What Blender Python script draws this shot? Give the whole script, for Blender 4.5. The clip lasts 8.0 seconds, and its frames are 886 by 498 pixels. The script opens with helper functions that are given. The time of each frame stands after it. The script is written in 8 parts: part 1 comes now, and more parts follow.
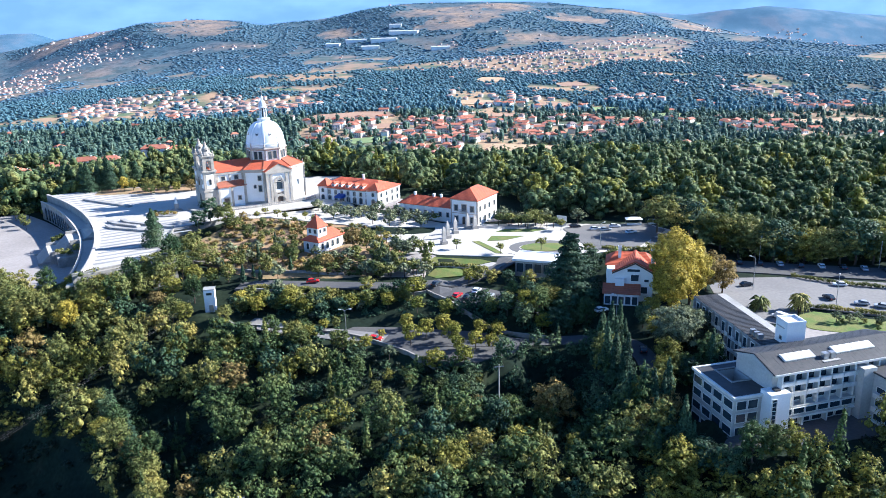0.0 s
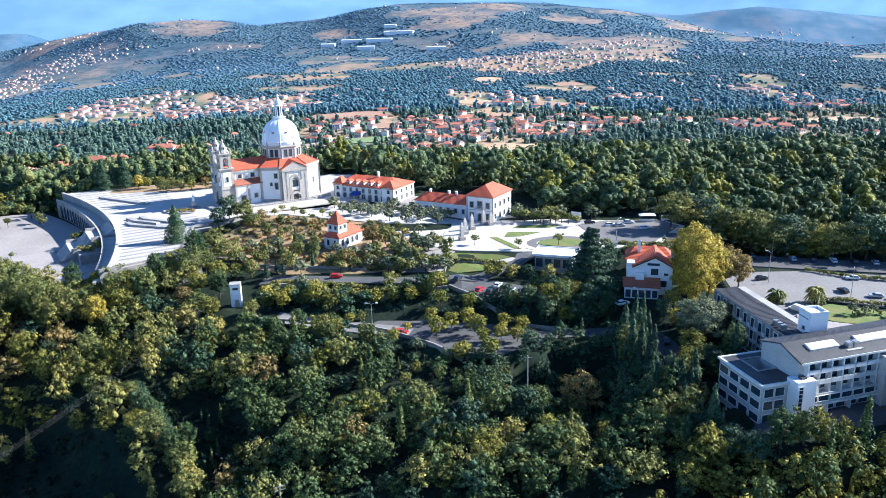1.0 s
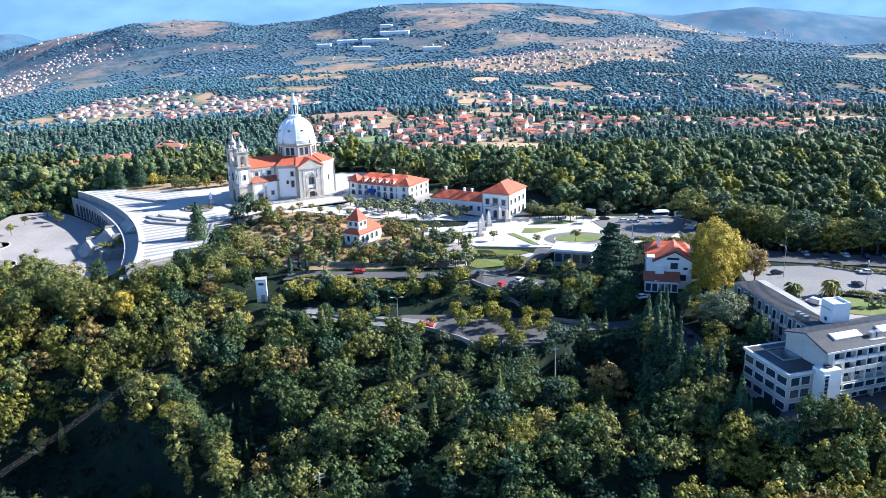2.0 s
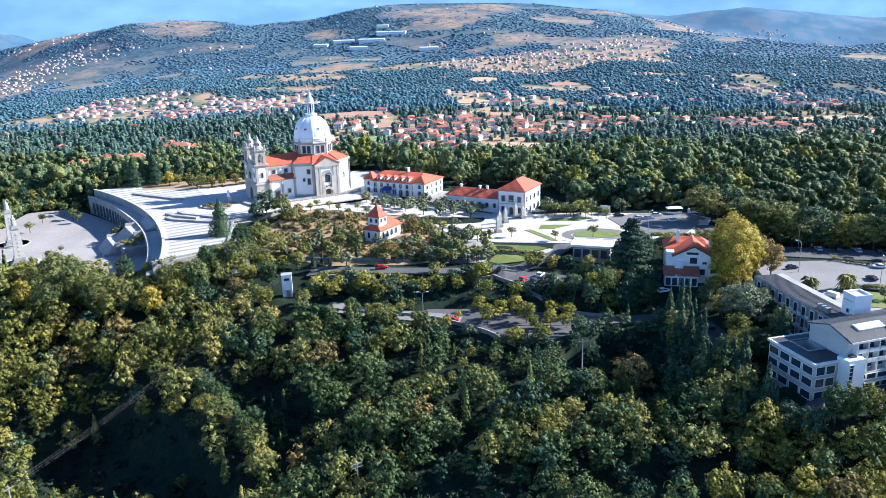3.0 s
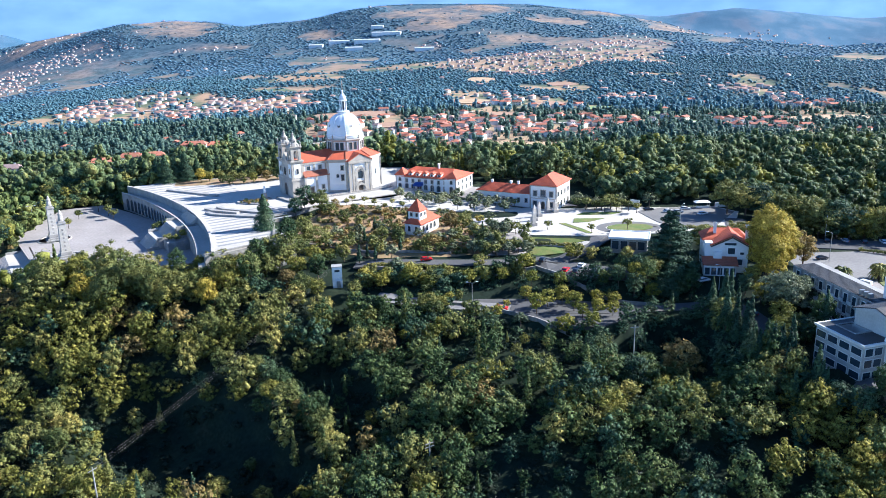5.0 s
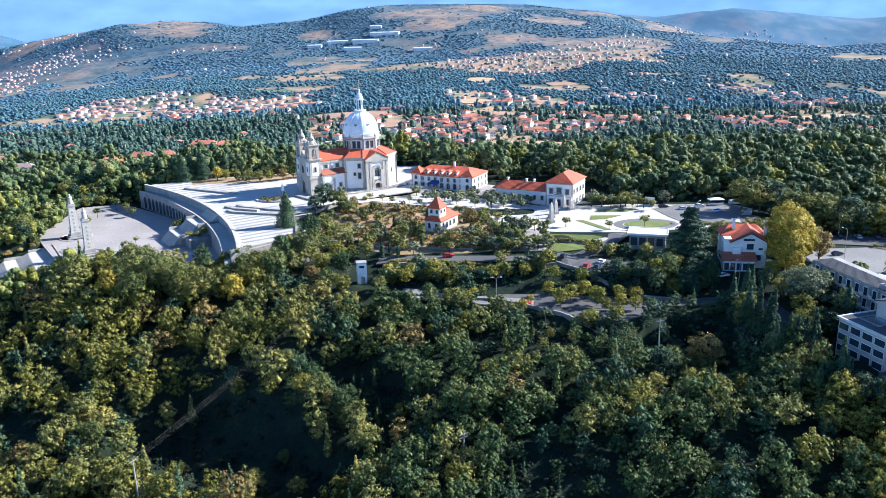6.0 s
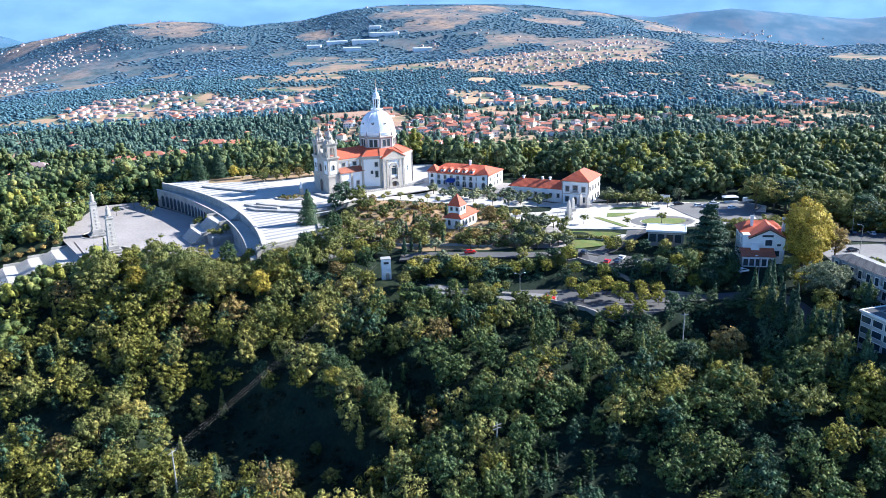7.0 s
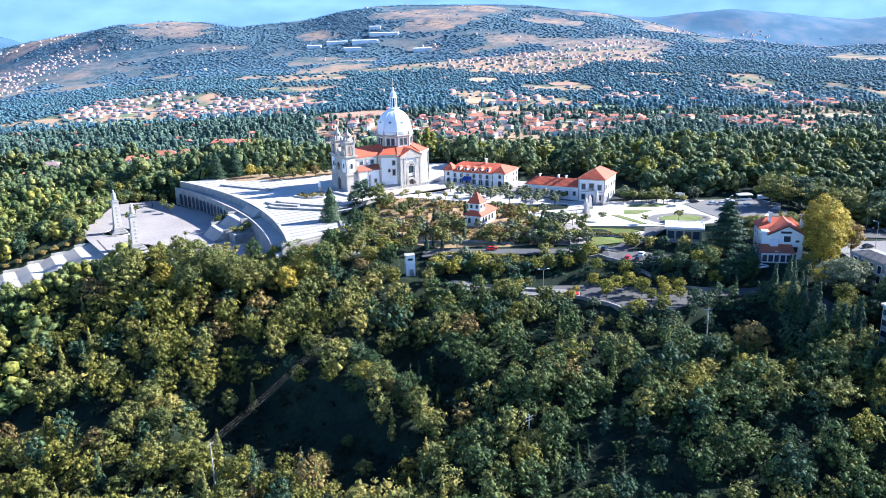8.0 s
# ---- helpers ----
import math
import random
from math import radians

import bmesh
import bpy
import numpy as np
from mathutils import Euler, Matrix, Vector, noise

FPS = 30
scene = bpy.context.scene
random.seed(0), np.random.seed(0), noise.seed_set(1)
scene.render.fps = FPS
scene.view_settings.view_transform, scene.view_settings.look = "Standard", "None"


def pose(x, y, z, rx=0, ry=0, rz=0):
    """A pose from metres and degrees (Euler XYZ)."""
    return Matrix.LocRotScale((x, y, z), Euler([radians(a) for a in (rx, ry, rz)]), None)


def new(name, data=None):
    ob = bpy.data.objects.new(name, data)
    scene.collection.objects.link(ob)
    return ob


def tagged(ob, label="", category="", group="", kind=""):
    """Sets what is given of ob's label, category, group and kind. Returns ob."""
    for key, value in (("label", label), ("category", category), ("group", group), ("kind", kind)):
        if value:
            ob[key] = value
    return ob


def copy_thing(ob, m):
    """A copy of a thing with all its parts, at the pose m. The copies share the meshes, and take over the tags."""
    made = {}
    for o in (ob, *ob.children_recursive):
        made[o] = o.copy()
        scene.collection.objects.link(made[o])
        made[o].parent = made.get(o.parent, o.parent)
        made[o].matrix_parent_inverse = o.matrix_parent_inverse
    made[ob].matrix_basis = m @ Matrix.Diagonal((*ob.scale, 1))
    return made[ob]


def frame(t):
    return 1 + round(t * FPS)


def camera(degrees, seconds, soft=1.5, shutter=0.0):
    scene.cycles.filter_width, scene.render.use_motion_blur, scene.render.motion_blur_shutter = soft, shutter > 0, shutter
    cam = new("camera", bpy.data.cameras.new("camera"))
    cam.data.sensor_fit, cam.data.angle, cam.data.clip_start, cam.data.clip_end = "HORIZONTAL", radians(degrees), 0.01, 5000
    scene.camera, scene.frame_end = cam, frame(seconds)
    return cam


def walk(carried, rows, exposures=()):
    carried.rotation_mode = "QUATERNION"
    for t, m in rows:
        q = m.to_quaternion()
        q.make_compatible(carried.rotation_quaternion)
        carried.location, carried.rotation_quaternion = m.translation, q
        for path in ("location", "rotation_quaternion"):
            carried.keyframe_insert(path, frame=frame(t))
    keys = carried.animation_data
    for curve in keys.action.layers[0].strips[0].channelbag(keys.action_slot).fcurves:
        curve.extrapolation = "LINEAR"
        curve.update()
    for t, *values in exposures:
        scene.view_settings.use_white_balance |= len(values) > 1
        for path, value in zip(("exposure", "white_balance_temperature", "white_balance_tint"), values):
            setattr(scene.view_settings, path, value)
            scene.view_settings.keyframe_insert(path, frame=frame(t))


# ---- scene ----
cam = camera(59.1, 8.0, soft=0.8)
# t, eye x y z, yaw, pitch, lean to the right
ROWS = [
    (0, 0.06, 0.11, 74.65, -0.331, -16.450, 1.53),
    (0.5, -4.58, -2.06, 74.56, -0.602, -16.443, 1.52),
    (1, -9.23, -4.19, 74.47, -0.862, -16.435, 1.52),
    (1.5, -13.89, -6.26, 74.39, -1.112, -16.428, 1.52),
    (3, -27.89, -12.23, 74.20, -1.791, -16.408, 1.51),
    (3.5, -32.55, -14.14, 74.16, -1.994, -16.401, 1.51),
    (4, -37.21, -16.02, 74.12, -2.185, -16.394, 1.51),
    (4.5, -41.87, -17.86, 74.10, -2.363, -16.387, 1.51),
    (6, -55.77, -23.25, 74.08, -2.823, -16.367, 1.50),
    (6.5, -60.37, -25.00, 74.09, -2.951, -16.361, 1.50),
    (7, -64.96, -26.73, 74.11, -3.065, -16.354, 1.49),
    (7.5, -69.52, -28.45, 74.14, -3.165, -16.348, 1.49),
    (8, -74.06, -30.16, 74.18, -3.251, -16.342, 1.49),
]
walk(cam, [(t, pose(x, y, z, 0, 0, yaw) @ pose(0, 0, 0, 90 + pitch) @ pose(0, 0, 0, 0, 0, -lean)) for t, x, y, z, yaw, pitch, lean in ROWS], [(0, 1.70, 4590, 10.5), (3.5, 1.68, 4590, 10.5), (6, 1.64, 4590, 10.5), (7, 1.74, 4590, 10.5), (7.5, 1.90, 4590, 12.5), (8, 1.96, 4590, 13.5)])

# ---- world and sun ----
SUN_AZ, SUN_EL = 78.0, 29.5          # degrees clockwise from +y, and above the horizon
world = bpy.data.worlds.new("world")
scene.world = world
world.use_nodes = True
wn, wl = world.node_tree.nodes, world.node_tree.links
sky = wn.new("ShaderNodeTexSky")
sky.sky_type = "NISHITA"
sky.sun_disc = False
sky.sun_elevation, sky.sun_rotation = radians(SUN_EL), radians(SUN_AZ)
sky.altitude, sky.air_density, sky.dust_density, sky.ozone_density = 600, 0.85, 0.0, 1.5
wl.new(sky.outputs[0], wn["Background"].inputs[0])
wn["Background"].inputs[1].default_value = 0.058
sun_data = bpy.data.lights.new("sun", "SUN")
sun_data.energy, sun_data.angle, sun_data.color = 5.0, radians(0.5), (1.0, 0.79, 0.53)
sun = new("sun", sun_data)
sun.rotation_euler = Vector((math.sin(radians(SUN_AZ)) * math.cos(radians(SUN_EL)), math.cos(radians(SUN_AZ)) * math.cos(radians(SUN_EL)), math.sin(radians(SUN_EL)))).to_track_quat("Z", "Y").to_euler()

# ---- small builders ----
rnd = random.Random(7)
COS30, SIN30 = math.cos(radians(30)), 0.5
DOME = (-74.5, 343.0)                 # the dome's axis; the sanctuary's long axis runs at 30 degrees


def uv(u, v):
    """Plan place from metres along the sanctuary's axis (u, eastward) and across it (v, southward)."""
    return DOME[0] + u * COS30 + v * SIN30, DOME[1] + u * SIN30 - v * COS30


def to_uv(x, y):
    dx, dy = x - DOME[0], y - DOME[1]
    return dx * COS30 + dy * SIN30, dx * SIN30 - dy * COS30


def thing(name, label, category, x=0.0, y=0.0, z=0.0, rz=0.0, group="", kind=""):
    ob = new(name)
    ob.empty_display_size = 0.5
    ob.matrix_world = pose(x, y, z, 0, 0, rz)
    return tagged(ob, label, category, group, kind)


def mesh_of(bm, name, materials, smooth=False):
    me = bpy.data.meshes.new(name)
    bm.normal_update()
    bm.to_mesh(me)
    bm.free()
    for m in materials if isinstance(materials, (list, tuple)) else [materials]:
        me.materials.append(m)
    if smooth:
        me.shade_smooth()
    return me


def part(name, bm, material, parent, label="", at=None, smooth=False):
    """Links a bmesh as one mesh object under a thing or a part, in the parent's own coordinates."""
    ob = new(name, mesh_of(bm, name, material, smooth))
    ob.parent = parent
    if at is not None:
        ob.matrix_local = at
    return tagged(ob, label)


def twin(ob, parent, at):
    """Another piece on the same mesh."""
    o = new(ob.name.split(".")[0], ob.data)
    o.parent = parent
    o.matrix_local = at
    return o


def solid(name, bm, material, label, category="", kind="structure", group="", smooth=False):
    return tagged(new(name, mesh_of(bm, name, material, smooth)), label, category, group, kind)


def box(bm, x0, x1, y0, y1, z0, z1, mi=0):
    v = [bm.verts.new((x, y, z)) for z in (z0, z1) for x, y in ((x0, y0), (x1, y0), (x1, y1), (x0, y1))]
    for q in ((3, 2, 1, 0), (4, 5, 6, 7), (0, 1, 5, 4), (1, 2, 6, 5), (2, 3, 7, 6), (3, 0, 4, 7)):
        bm.faces.new([v[i] for i in q]).material_index = mi
    return bm


def prism(bm, poly, z0, z1, mi=0):
    """An upright prism on a plan polygon given counter-clockwise; z1 may be a function of (x, y)."""
    n = len(poly)
    top = z1 if callable(z1) else (lambda x, y: z1)
    low = z0 if callable(z0) else (lambda x, y: z0)
    a = [bm.verts.new((x, y, low(x, y))) for x, y in poly]
    b = [bm.verts.new((x, y, top(x, y))) for x, y in poly]
    bm.faces.new(b).material_index = mi
    bm.faces.new(a[::-1]).material_index = mi
    for i in range(n):
        bm.faces.new((a[i], a[(i + 1) % n], b[(i + 1) % n], b[i])).material_index = mi
    return bm


def lathe(bm, profile, n=24, cx=0.0, cy=0.0, turn=0.0, mi=0):
    """A closed body of revolution from (radius, z) pairs, bottom to top."""
    rings = []
    for r, z in profile:
        if r < 1e-4:
            rings.append([bm.verts.new((cx, cy, z))])
        else:
            rings.append([bm.verts.new((cx + r * math.cos(turn + 2 * math.pi * k / n), cy + r * math.sin(turn + 2 * math.pi * k / n), z)) for k in range(n)])
    for p, q in zip(rings, rings[1:]):
        for k in range(n):
            f = {p[k % len(p)]: 0, p[(k + 1) % len(p)]: 0, q[(k + 1) % len(q)]: 0, q[k % len(q)]: 0}
            if len(f) > 2:
                bm.faces.new(list(f)).material_index = mi
    for ring, flip in ((rings[0], True), (rings[-1], False)):
        if len(ring) > 2:
            bm.faces.new(ring[::-1] if flip else ring).material_index = mi
    return bm


def hip_roof(bm, x0, x1, y0, y1, z, rise, over=0.5, thick=0.25, hip=None, mi=0):
    """A hipped roof; hip: how far the ridge's ends stand in (half the depth by default, 0 for gables)."""
    x0, x1, y0, y1 = x0 - over, x1 + over, y0 - over, y1 + over
    along = (x1 - x0) >= (y1 - y0)
    h = (min(x1 - x0, y1 - y0) / 2) if hip is None else hip
    if along:
        r0, r1 = (x0 + h, (y0 + y1) / 2), (x1 - h, (y0 + y1) / 2)
    else:
        r0, r1 = ((x0 + x1) / 2, y0 + h), ((x0 + x1) / 2, y1 - h)
    lo = [bm.verts.new((x, y, z - thick)) for x, y in ((x0, y0), (x1, y0), (x1, y1), (x0, y1))]
    up = [bm.verts.new((x, y, z)) for x, y in ((x0, y0), (x1, y0), (x1, y1), (x0, y1))]
    a, b = bm.verts.new((*r0, z + rise)), bm.verts.new((*r1, z + rise))
    f = [bm.faces.new(lo[::-1])]
    f += [bm.faces.new((lo[i], lo[(i + 1) % 4], up[(i + 1) % 4], up[i])) for i in range(4)]
    if along:
        f += [bm.faces.new((up[0], up[1], b, a)), bm.faces.new((up[2], up[3], a, b)), bm.faces.new((up[3], up[0], a)), bm.faces.new((up[1], up[2], b))]
    else:
        f += [bm.faces.new((up[1], up[2], b, a)), bm.faces.new((up[3], up[0], a, b)), bm.faces.new((up[0], up[1], a)), bm.faces.new((up[2], up[3], b))]
    for g in f:
        g.material_index = mi
    return bm


def arch_pts(w, h, n=7):
    """Outline of an arched opening, w wide and h high in all, from the sill, counter-clockwise in (x, z)."""
    r = w / 2
    return [(-r, 0), (r, 0)] + [(r * math.cos(math.pi * k / n), h - r + r * math.sin(math.pi * k / n)) for k in range(n + 1)]


def slab_y(bm, pts, y0, y1, mi=0):
    """A plate standing in the xz plane, from y0 (outer, towards -y) to y1."""
    a = [bm.verts.new((x, y0, z)) for x, z in pts]
    b = [bm.verts.new((x, y1, z)) for x, z in pts]
    n = len(pts)
    bm.faces.new(a).material_index = mi
    bm.faces.new(b[::-1]).material_index = mi
    for i in range(n):
        bm.faces.new((a[(i + 1) % n], a[i], b[i], b[(i + 1) % n])).material_index = mi
    return bm


def ring_y(bm, outer, inner, y0, y1, mi=0):
    """A ring in the xz plane between two outlines of as many points."""
    n = len(outer)
    ao, ai = [bm.verts.new((x, y0, z)) for x, z in outer], [bm.verts.new((x, y0, z)) for x, z in inner]
    bo, bi = [bm.verts.new((x, y1, z)) for x, z in outer], [bm.verts.new((x, y1, z)) for x, z in inner]
    for i in range(n):
        j = (i + 1) % n
        for q in ((ao[i], ao[j], ai[j], ai[i]), (bo[j], bo[i], bi[i], bi[j]), (ao[j], ao[i], bo[i], bo[j]), (ai[i], ai[j], bi[j], bi[i])):
            bm.faces.new(q).material_index = mi
    return bm


def B():
    return bmesh.new()


# ---- materials ----
def material(name, colour, rough=0.8, vary=0.25, grain=2.0, patch=0.12, bump=0.15, metal=0.0, second=None, spot=0.5, random_tint=0.0):
    """A surface with fine grain, broad patches towards a second colour, and relief."""
    m = bpy.data.materials.new(name)
    m.use_nodes = True
    nt = m.node_tree
    bsdf = nt.nodes["Principled BSDF"]
    bsdf.inputs["Roughness"].default_value, bsdf.inputs["Metallic"].default_value = rough, metal
    tc = nt.nodes.new("ShaderNodeTexCoord")
    fine, broad = nt.nodes.new("ShaderNodeTexNoise"), nt.nodes.new("ShaderNodeTexNoise")
    fine.inputs["Scale"].default_value, broad.inputs["Scale"].default_value = grain, patch
    fine.inputs["Detail"].default_value, broad.inputs["Detail"].default_value = 4, 5
    for n in (fine, broad):
        nt.links.new(tc.outputs["Object"], n.inputs["Vector"])
    ramp = nt.nodes.new("ShaderNodeValToRGB")
    ramp.color_ramp.elements[0].position, ramp.color_ramp.elements[1].position = spot - 0.12, spot + 0.16
    c1 = (*colour, 1)
    c2 = (*(second or [c * (1 - vary) for c in colour]), 1)
    ramp.color_ramp.elements[0].color, ramp.color_ramp.elements[1].color = c1, c2
    nt.links.new(broad.outputs["Fac"], ramp.inputs["Fac"])
    mul = nt.nodes.new("ShaderNodeMix")
    mul.data_type, mul.blend_type = "RGBA", "MULTIPLY"
    mul.inputs["Factor"].default_value = 1.0
    gr = nt.nodes.new("ShaderNodeMapRange")
    gr.inputs["From Min"].default_value, gr.inputs["From Max"].default_value = 0.3, 0.7
    gr.inputs["To Min"].default_value, gr.inputs["To Max"].default_value = 1 - vary, 1.0
    nt.links.new(fine.outputs["Fac"], gr.inputs["Value"])
    nt.links.new(ramp.outputs["Color"], mul.inputs["A"])
    nt.links.new(gr.outputs["Result"], mul.inputs["B"])
    out = mul.outputs["Result"]
    if random_tint:
        info, hsv = nt.nodes.new("ShaderNodeObjectInfo"), nt.nodes.new("ShaderNodeHueSaturation")
        mr = nt.nodes.new("ShaderNodeMapRange")
        mr.inputs["To Min"].default_value, mr.inputs["To Max"].default_value = 1 - random_tint, 1 + random_tint
        nt.links.new(info.outputs["Random"], mr.inputs["Value"])
        nt.links.new(mr.outputs["Result"], hsv.inputs["Value"])
        nt.links.new(out, hsv.inputs["Color"])
        out = hsv.outputs["Color"]
    nt.links.new(out, bsdf.inputs["Base Color"])
    if bump:
        bp = nt.nodes.new("ShaderNodeBump")
        bp.inputs["Strength"].default_value, bp.inputs["Distance"].default_value = bump, 0.1
        nt.links.new(fine.outputs["Fac"], bp.inputs["Height"])
        nt.links.new(bp.outputs["Normal"], bsdf.inputs["Normal"])
    return m


def tile_material(name, colour, second):
    """Clay roof tiles: courses as relief and tone, with weathered patches and odd tiles."""
    m = material(name, colour, 0.75, 0.3, 1.6, 0.25, 0.0, second=second, spot=0.55)
    nt = m.node_tree
    bsdf = nt.nodes["Principled BSDF"]
    tc = nt.nodes.new("ShaderNodeTexCoord")
    wave = nt.nodes.new("ShaderNodeTexWave")
    wave.bands_direction = "Z"
    wave.inputs["Scale"].default_value, wave.inputs["Distortion"].default_value = 1.1, 0.6
    nt.links.new(tc.outputs["Object"], wave.inputs["Vector"])
    bp = nt.nodes.new("ShaderNodeBump")
    bp.inputs["Strength"].default_value, bp.inputs["Distance"].default_value = 0.5, 0.12
    nt.links.new(wave.outputs["Fac"], bp.inputs["Height"])
    nt.links.new(bp.outputs["Normal"], bsdf.inputs["Normal"])
    return m


def leaf_material(name, dark, light, third, see_through=0.25, speckle=0.3, tuft_scale=0.0):
    """Foliage whose colour differs from plant to plant and from clump to clump."""
    m = bpy.data.materials.new(name)
    m.use_nodes = True
    nt = m.node_tree
    bsdf = nt.nodes["Principled BSDF"]
    bsdf.inputs["Roughness"].default_value = 0.55
    bsdf.inputs["Specular IOR Level"].default_value = 0.12
    info, geo = nt.nodes.new("ShaderNodeObjectInfo"), nt.nodes.new("ShaderNodeNewGeometry")
    noi = nt.nodes.new("ShaderNodeTexNoise")
    noi.inputs["Scale"].default_value, noi.inputs["Detail"].default_value = 0.11, 1.5
    nt.links.new(geo.outputs["Position"], noi.inputs["Vector"])
    a = nt.nodes.new("ShaderNodeMath")
    a.operation = "MULTIPLY_ADD"
    a.inputs[1].default_value = 0.34
    nt.links.new(info.outputs["Random"], a.inputs[0])
    b = nt.nodes.new("ShaderNodeMapRange")
    b.inputs["From Min"].default_value, b.inputs["From Max"].default_value = 0.3, 0.7
    b.inputs["To Min"].default_value, b.inputs["To Max"].default_value = -0.10, 0.50
    nt.links.new(noi.outputs["Fac"], b.inputs["Value"])
    nt.links.new(b.outputs["Result"], a.inputs[2])
    c = nt.nodes.new("ShaderNodeMath")
    c.operation = "MULTIPLY_ADD"
    c.inputs[1].default_value = speckle
    nt.links.new(geo.outputs["Random Per Island"], c.inputs[0])
    nt.links.new(a.outputs[0], c.inputs[2])
    ramp = nt.nodes.new("ShaderNodeValToRGB")
    ramp.color_ramp.elements[0].position, ramp.color_ramp.elements[0].color = 0.15, (*dark, 1)
    ramp.color_ramp.elements[1].position, ramp.color_ramp.elements[1].color = 0.95, (*third, 1)
    e = ramp.color_ramp.elements.new(0.6)
    e.color = (*light, 1)
    nt.links.new(c.outputs[0], ramp.inputs["Fac"])
    tone = ramp.outputs["Color"]
    if tuft_scale:                                        # leaf tufts on the boughs: relief, and shade of the gaps painted into the colour
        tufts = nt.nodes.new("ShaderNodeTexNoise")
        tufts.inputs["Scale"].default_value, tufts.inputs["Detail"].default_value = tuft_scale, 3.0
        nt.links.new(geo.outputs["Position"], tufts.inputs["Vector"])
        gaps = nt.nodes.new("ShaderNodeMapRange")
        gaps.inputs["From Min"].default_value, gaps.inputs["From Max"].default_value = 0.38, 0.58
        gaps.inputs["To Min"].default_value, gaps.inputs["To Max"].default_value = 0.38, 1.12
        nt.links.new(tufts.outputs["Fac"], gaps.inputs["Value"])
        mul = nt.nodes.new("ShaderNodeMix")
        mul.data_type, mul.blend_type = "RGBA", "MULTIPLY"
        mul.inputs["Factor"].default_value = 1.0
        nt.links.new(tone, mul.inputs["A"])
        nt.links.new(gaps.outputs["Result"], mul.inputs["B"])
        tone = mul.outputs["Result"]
        bump = nt.nodes.new("ShaderNodeBump")
        bump.inputs["Strength"].default_value, bump.inputs["Distance"].default_value = 1.0, 0.7 / tuft_scale
        nt.links.new(tufts.outputs["Fac"], bump.inputs["Height"])
        nt.links.new(bump.outputs["Normal"], bsdf.inputs["Normal"])
    nt.links.new(tone, bsdf.inputs["Base Color"])
    tr, mix = nt.nodes.new("ShaderNodeBsdfTranslucent"), nt.nodes.new("ShaderNodeMixShader")
    nt.links.new(tone, tr.inputs["Color"])
    mix.inputs[0].default_value = see_through
    nt.links.new(bsdf.outputs[0], mix.inputs[1])
    nt.links.new(tr.outputs[0], mix.inputs[2])
    nt.links.new(mix.outputs[0], nt.nodes["Material Output"].inputs["Surface"])
    return m


PLASTER = material("white_plaster", (0.80, 0.80, 0.79), 0.85, 0.08, 3.0, 0.15, 0.1, second=(0.70, 0.69, 0.66), spot=0.62)
CREAM = material("cream_plaster", (0.78, 0.72, 0.60), 0.85, 0.1, 3.0, 0.2, 0.1, random_tint=0.15)
GRANITE = material("pale_granite", (0.42, 0.40, 0.37), 0.8, 0.3, 2.5, 0.3, 0.3, second=(0.30, 0.285, 0.26))
CHURCH_STONE = material("carved_pale_granite", (0.50, 0.455, 0.385), 0.8, 0.24, 2.5, 0.3, 0.25, second=(0.38, 0.345, 0.295))
DOME_WHITE = material("dome_plaster", (0.80, 0.82, 0.84), 0.6, 0.06, 1.5, 0.2, 0.1, second=(0.68, 0.71, 0.74), spot=0.6)
TILE = tile_material("clay_tiles", (0.56, 0.115, 0.042), (0.42, 0.095, 0.045))
TILE_OLD = tile_material("weathered_clay_tiles", (0.38, 0.12, 0.06), (0.24, 0.10, 0.06))
TILE_FAR = material("village_tiles", (0.47, 0.165, 0.092), 0.8, 0.3, 0.6, 0.05, 0.0, second=(0.36, 0.165, 0.11), random_tint=0.35)
PAVING = material("pale_paving", (0.56, 0.52, 0.455), 0.85, 0.16, 1.2, 0.06, 0.15, second=(0.45, 0.42, 0.37))
ASPHALT = material("asphalt", (0.075, 0.075, 0.08), 0.9, 0.25, 1.5, 0.07, 0.2, second=(0.11, 0.105, 0.10))
SQUARE = material("worn_asphalt", (0.37, 0.335, 0.31), 0.9, 0.2, 1.0, 0.05, 0.2, second=(0.30, 0.272, 0.25))
LOT_ASPHALT = material("sun_bleached_asphalt", (0.235, 0.225, 0.215), 0.9, 0.2, 1.0, 0.05, 0.2, second=(0.19, 0.18, 0.175))
CONCRETE = material("concrete", (0.42, 0.41, 0.39), 0.85, 0.25, 1.5, 0.12, 0.2, second=(0.30, 0.29, 0.27))
WALLSTONE = material("retaining_stone", (0.36, 0.34, 0.31), 0.9, 0.35, 1.2, 0.2, 0.3, second=(0.22, 0.21, 0.19))
ROOF_DARK = material("dark_roof_sheet", (0.036, 0.038, 0.043), 0.6, 0.3, 1.5, 0.3, 0.2, second=(0.060, 0.058, 0.060))
GLASS = material("dark_glass", (0.05, 0.07, 0.09), 0.06, 0.2, 1.0, 0.3, 0.0)
METAL = material("grey_metal", (0.45, 0.46, 0.47), 0.45, 0.15, 4.0, 0.5, 0.05, metal=0.7)
WHITE_PAINT = material("white_paint", (0.80, 0.80, 0.80), 0.5, 0.06, 3.0, 0.4, 0.05)
DARK_WOOD = material("dark_wood", (0.10, 0.07, 0.05), 0.6, 0.3, 6.0, 0.8, 0.1)
RED_PAINT = material("red_paint", (0.55, 0.03, 0.03), 0.4, 0.1, 4.0, 0.5, 0.05)
BLUE_CLOTH = material("blue_cloth", (0.02, 0.06, 0.30), 0.7, 0.15, 4.0, 0.8, 0.1)
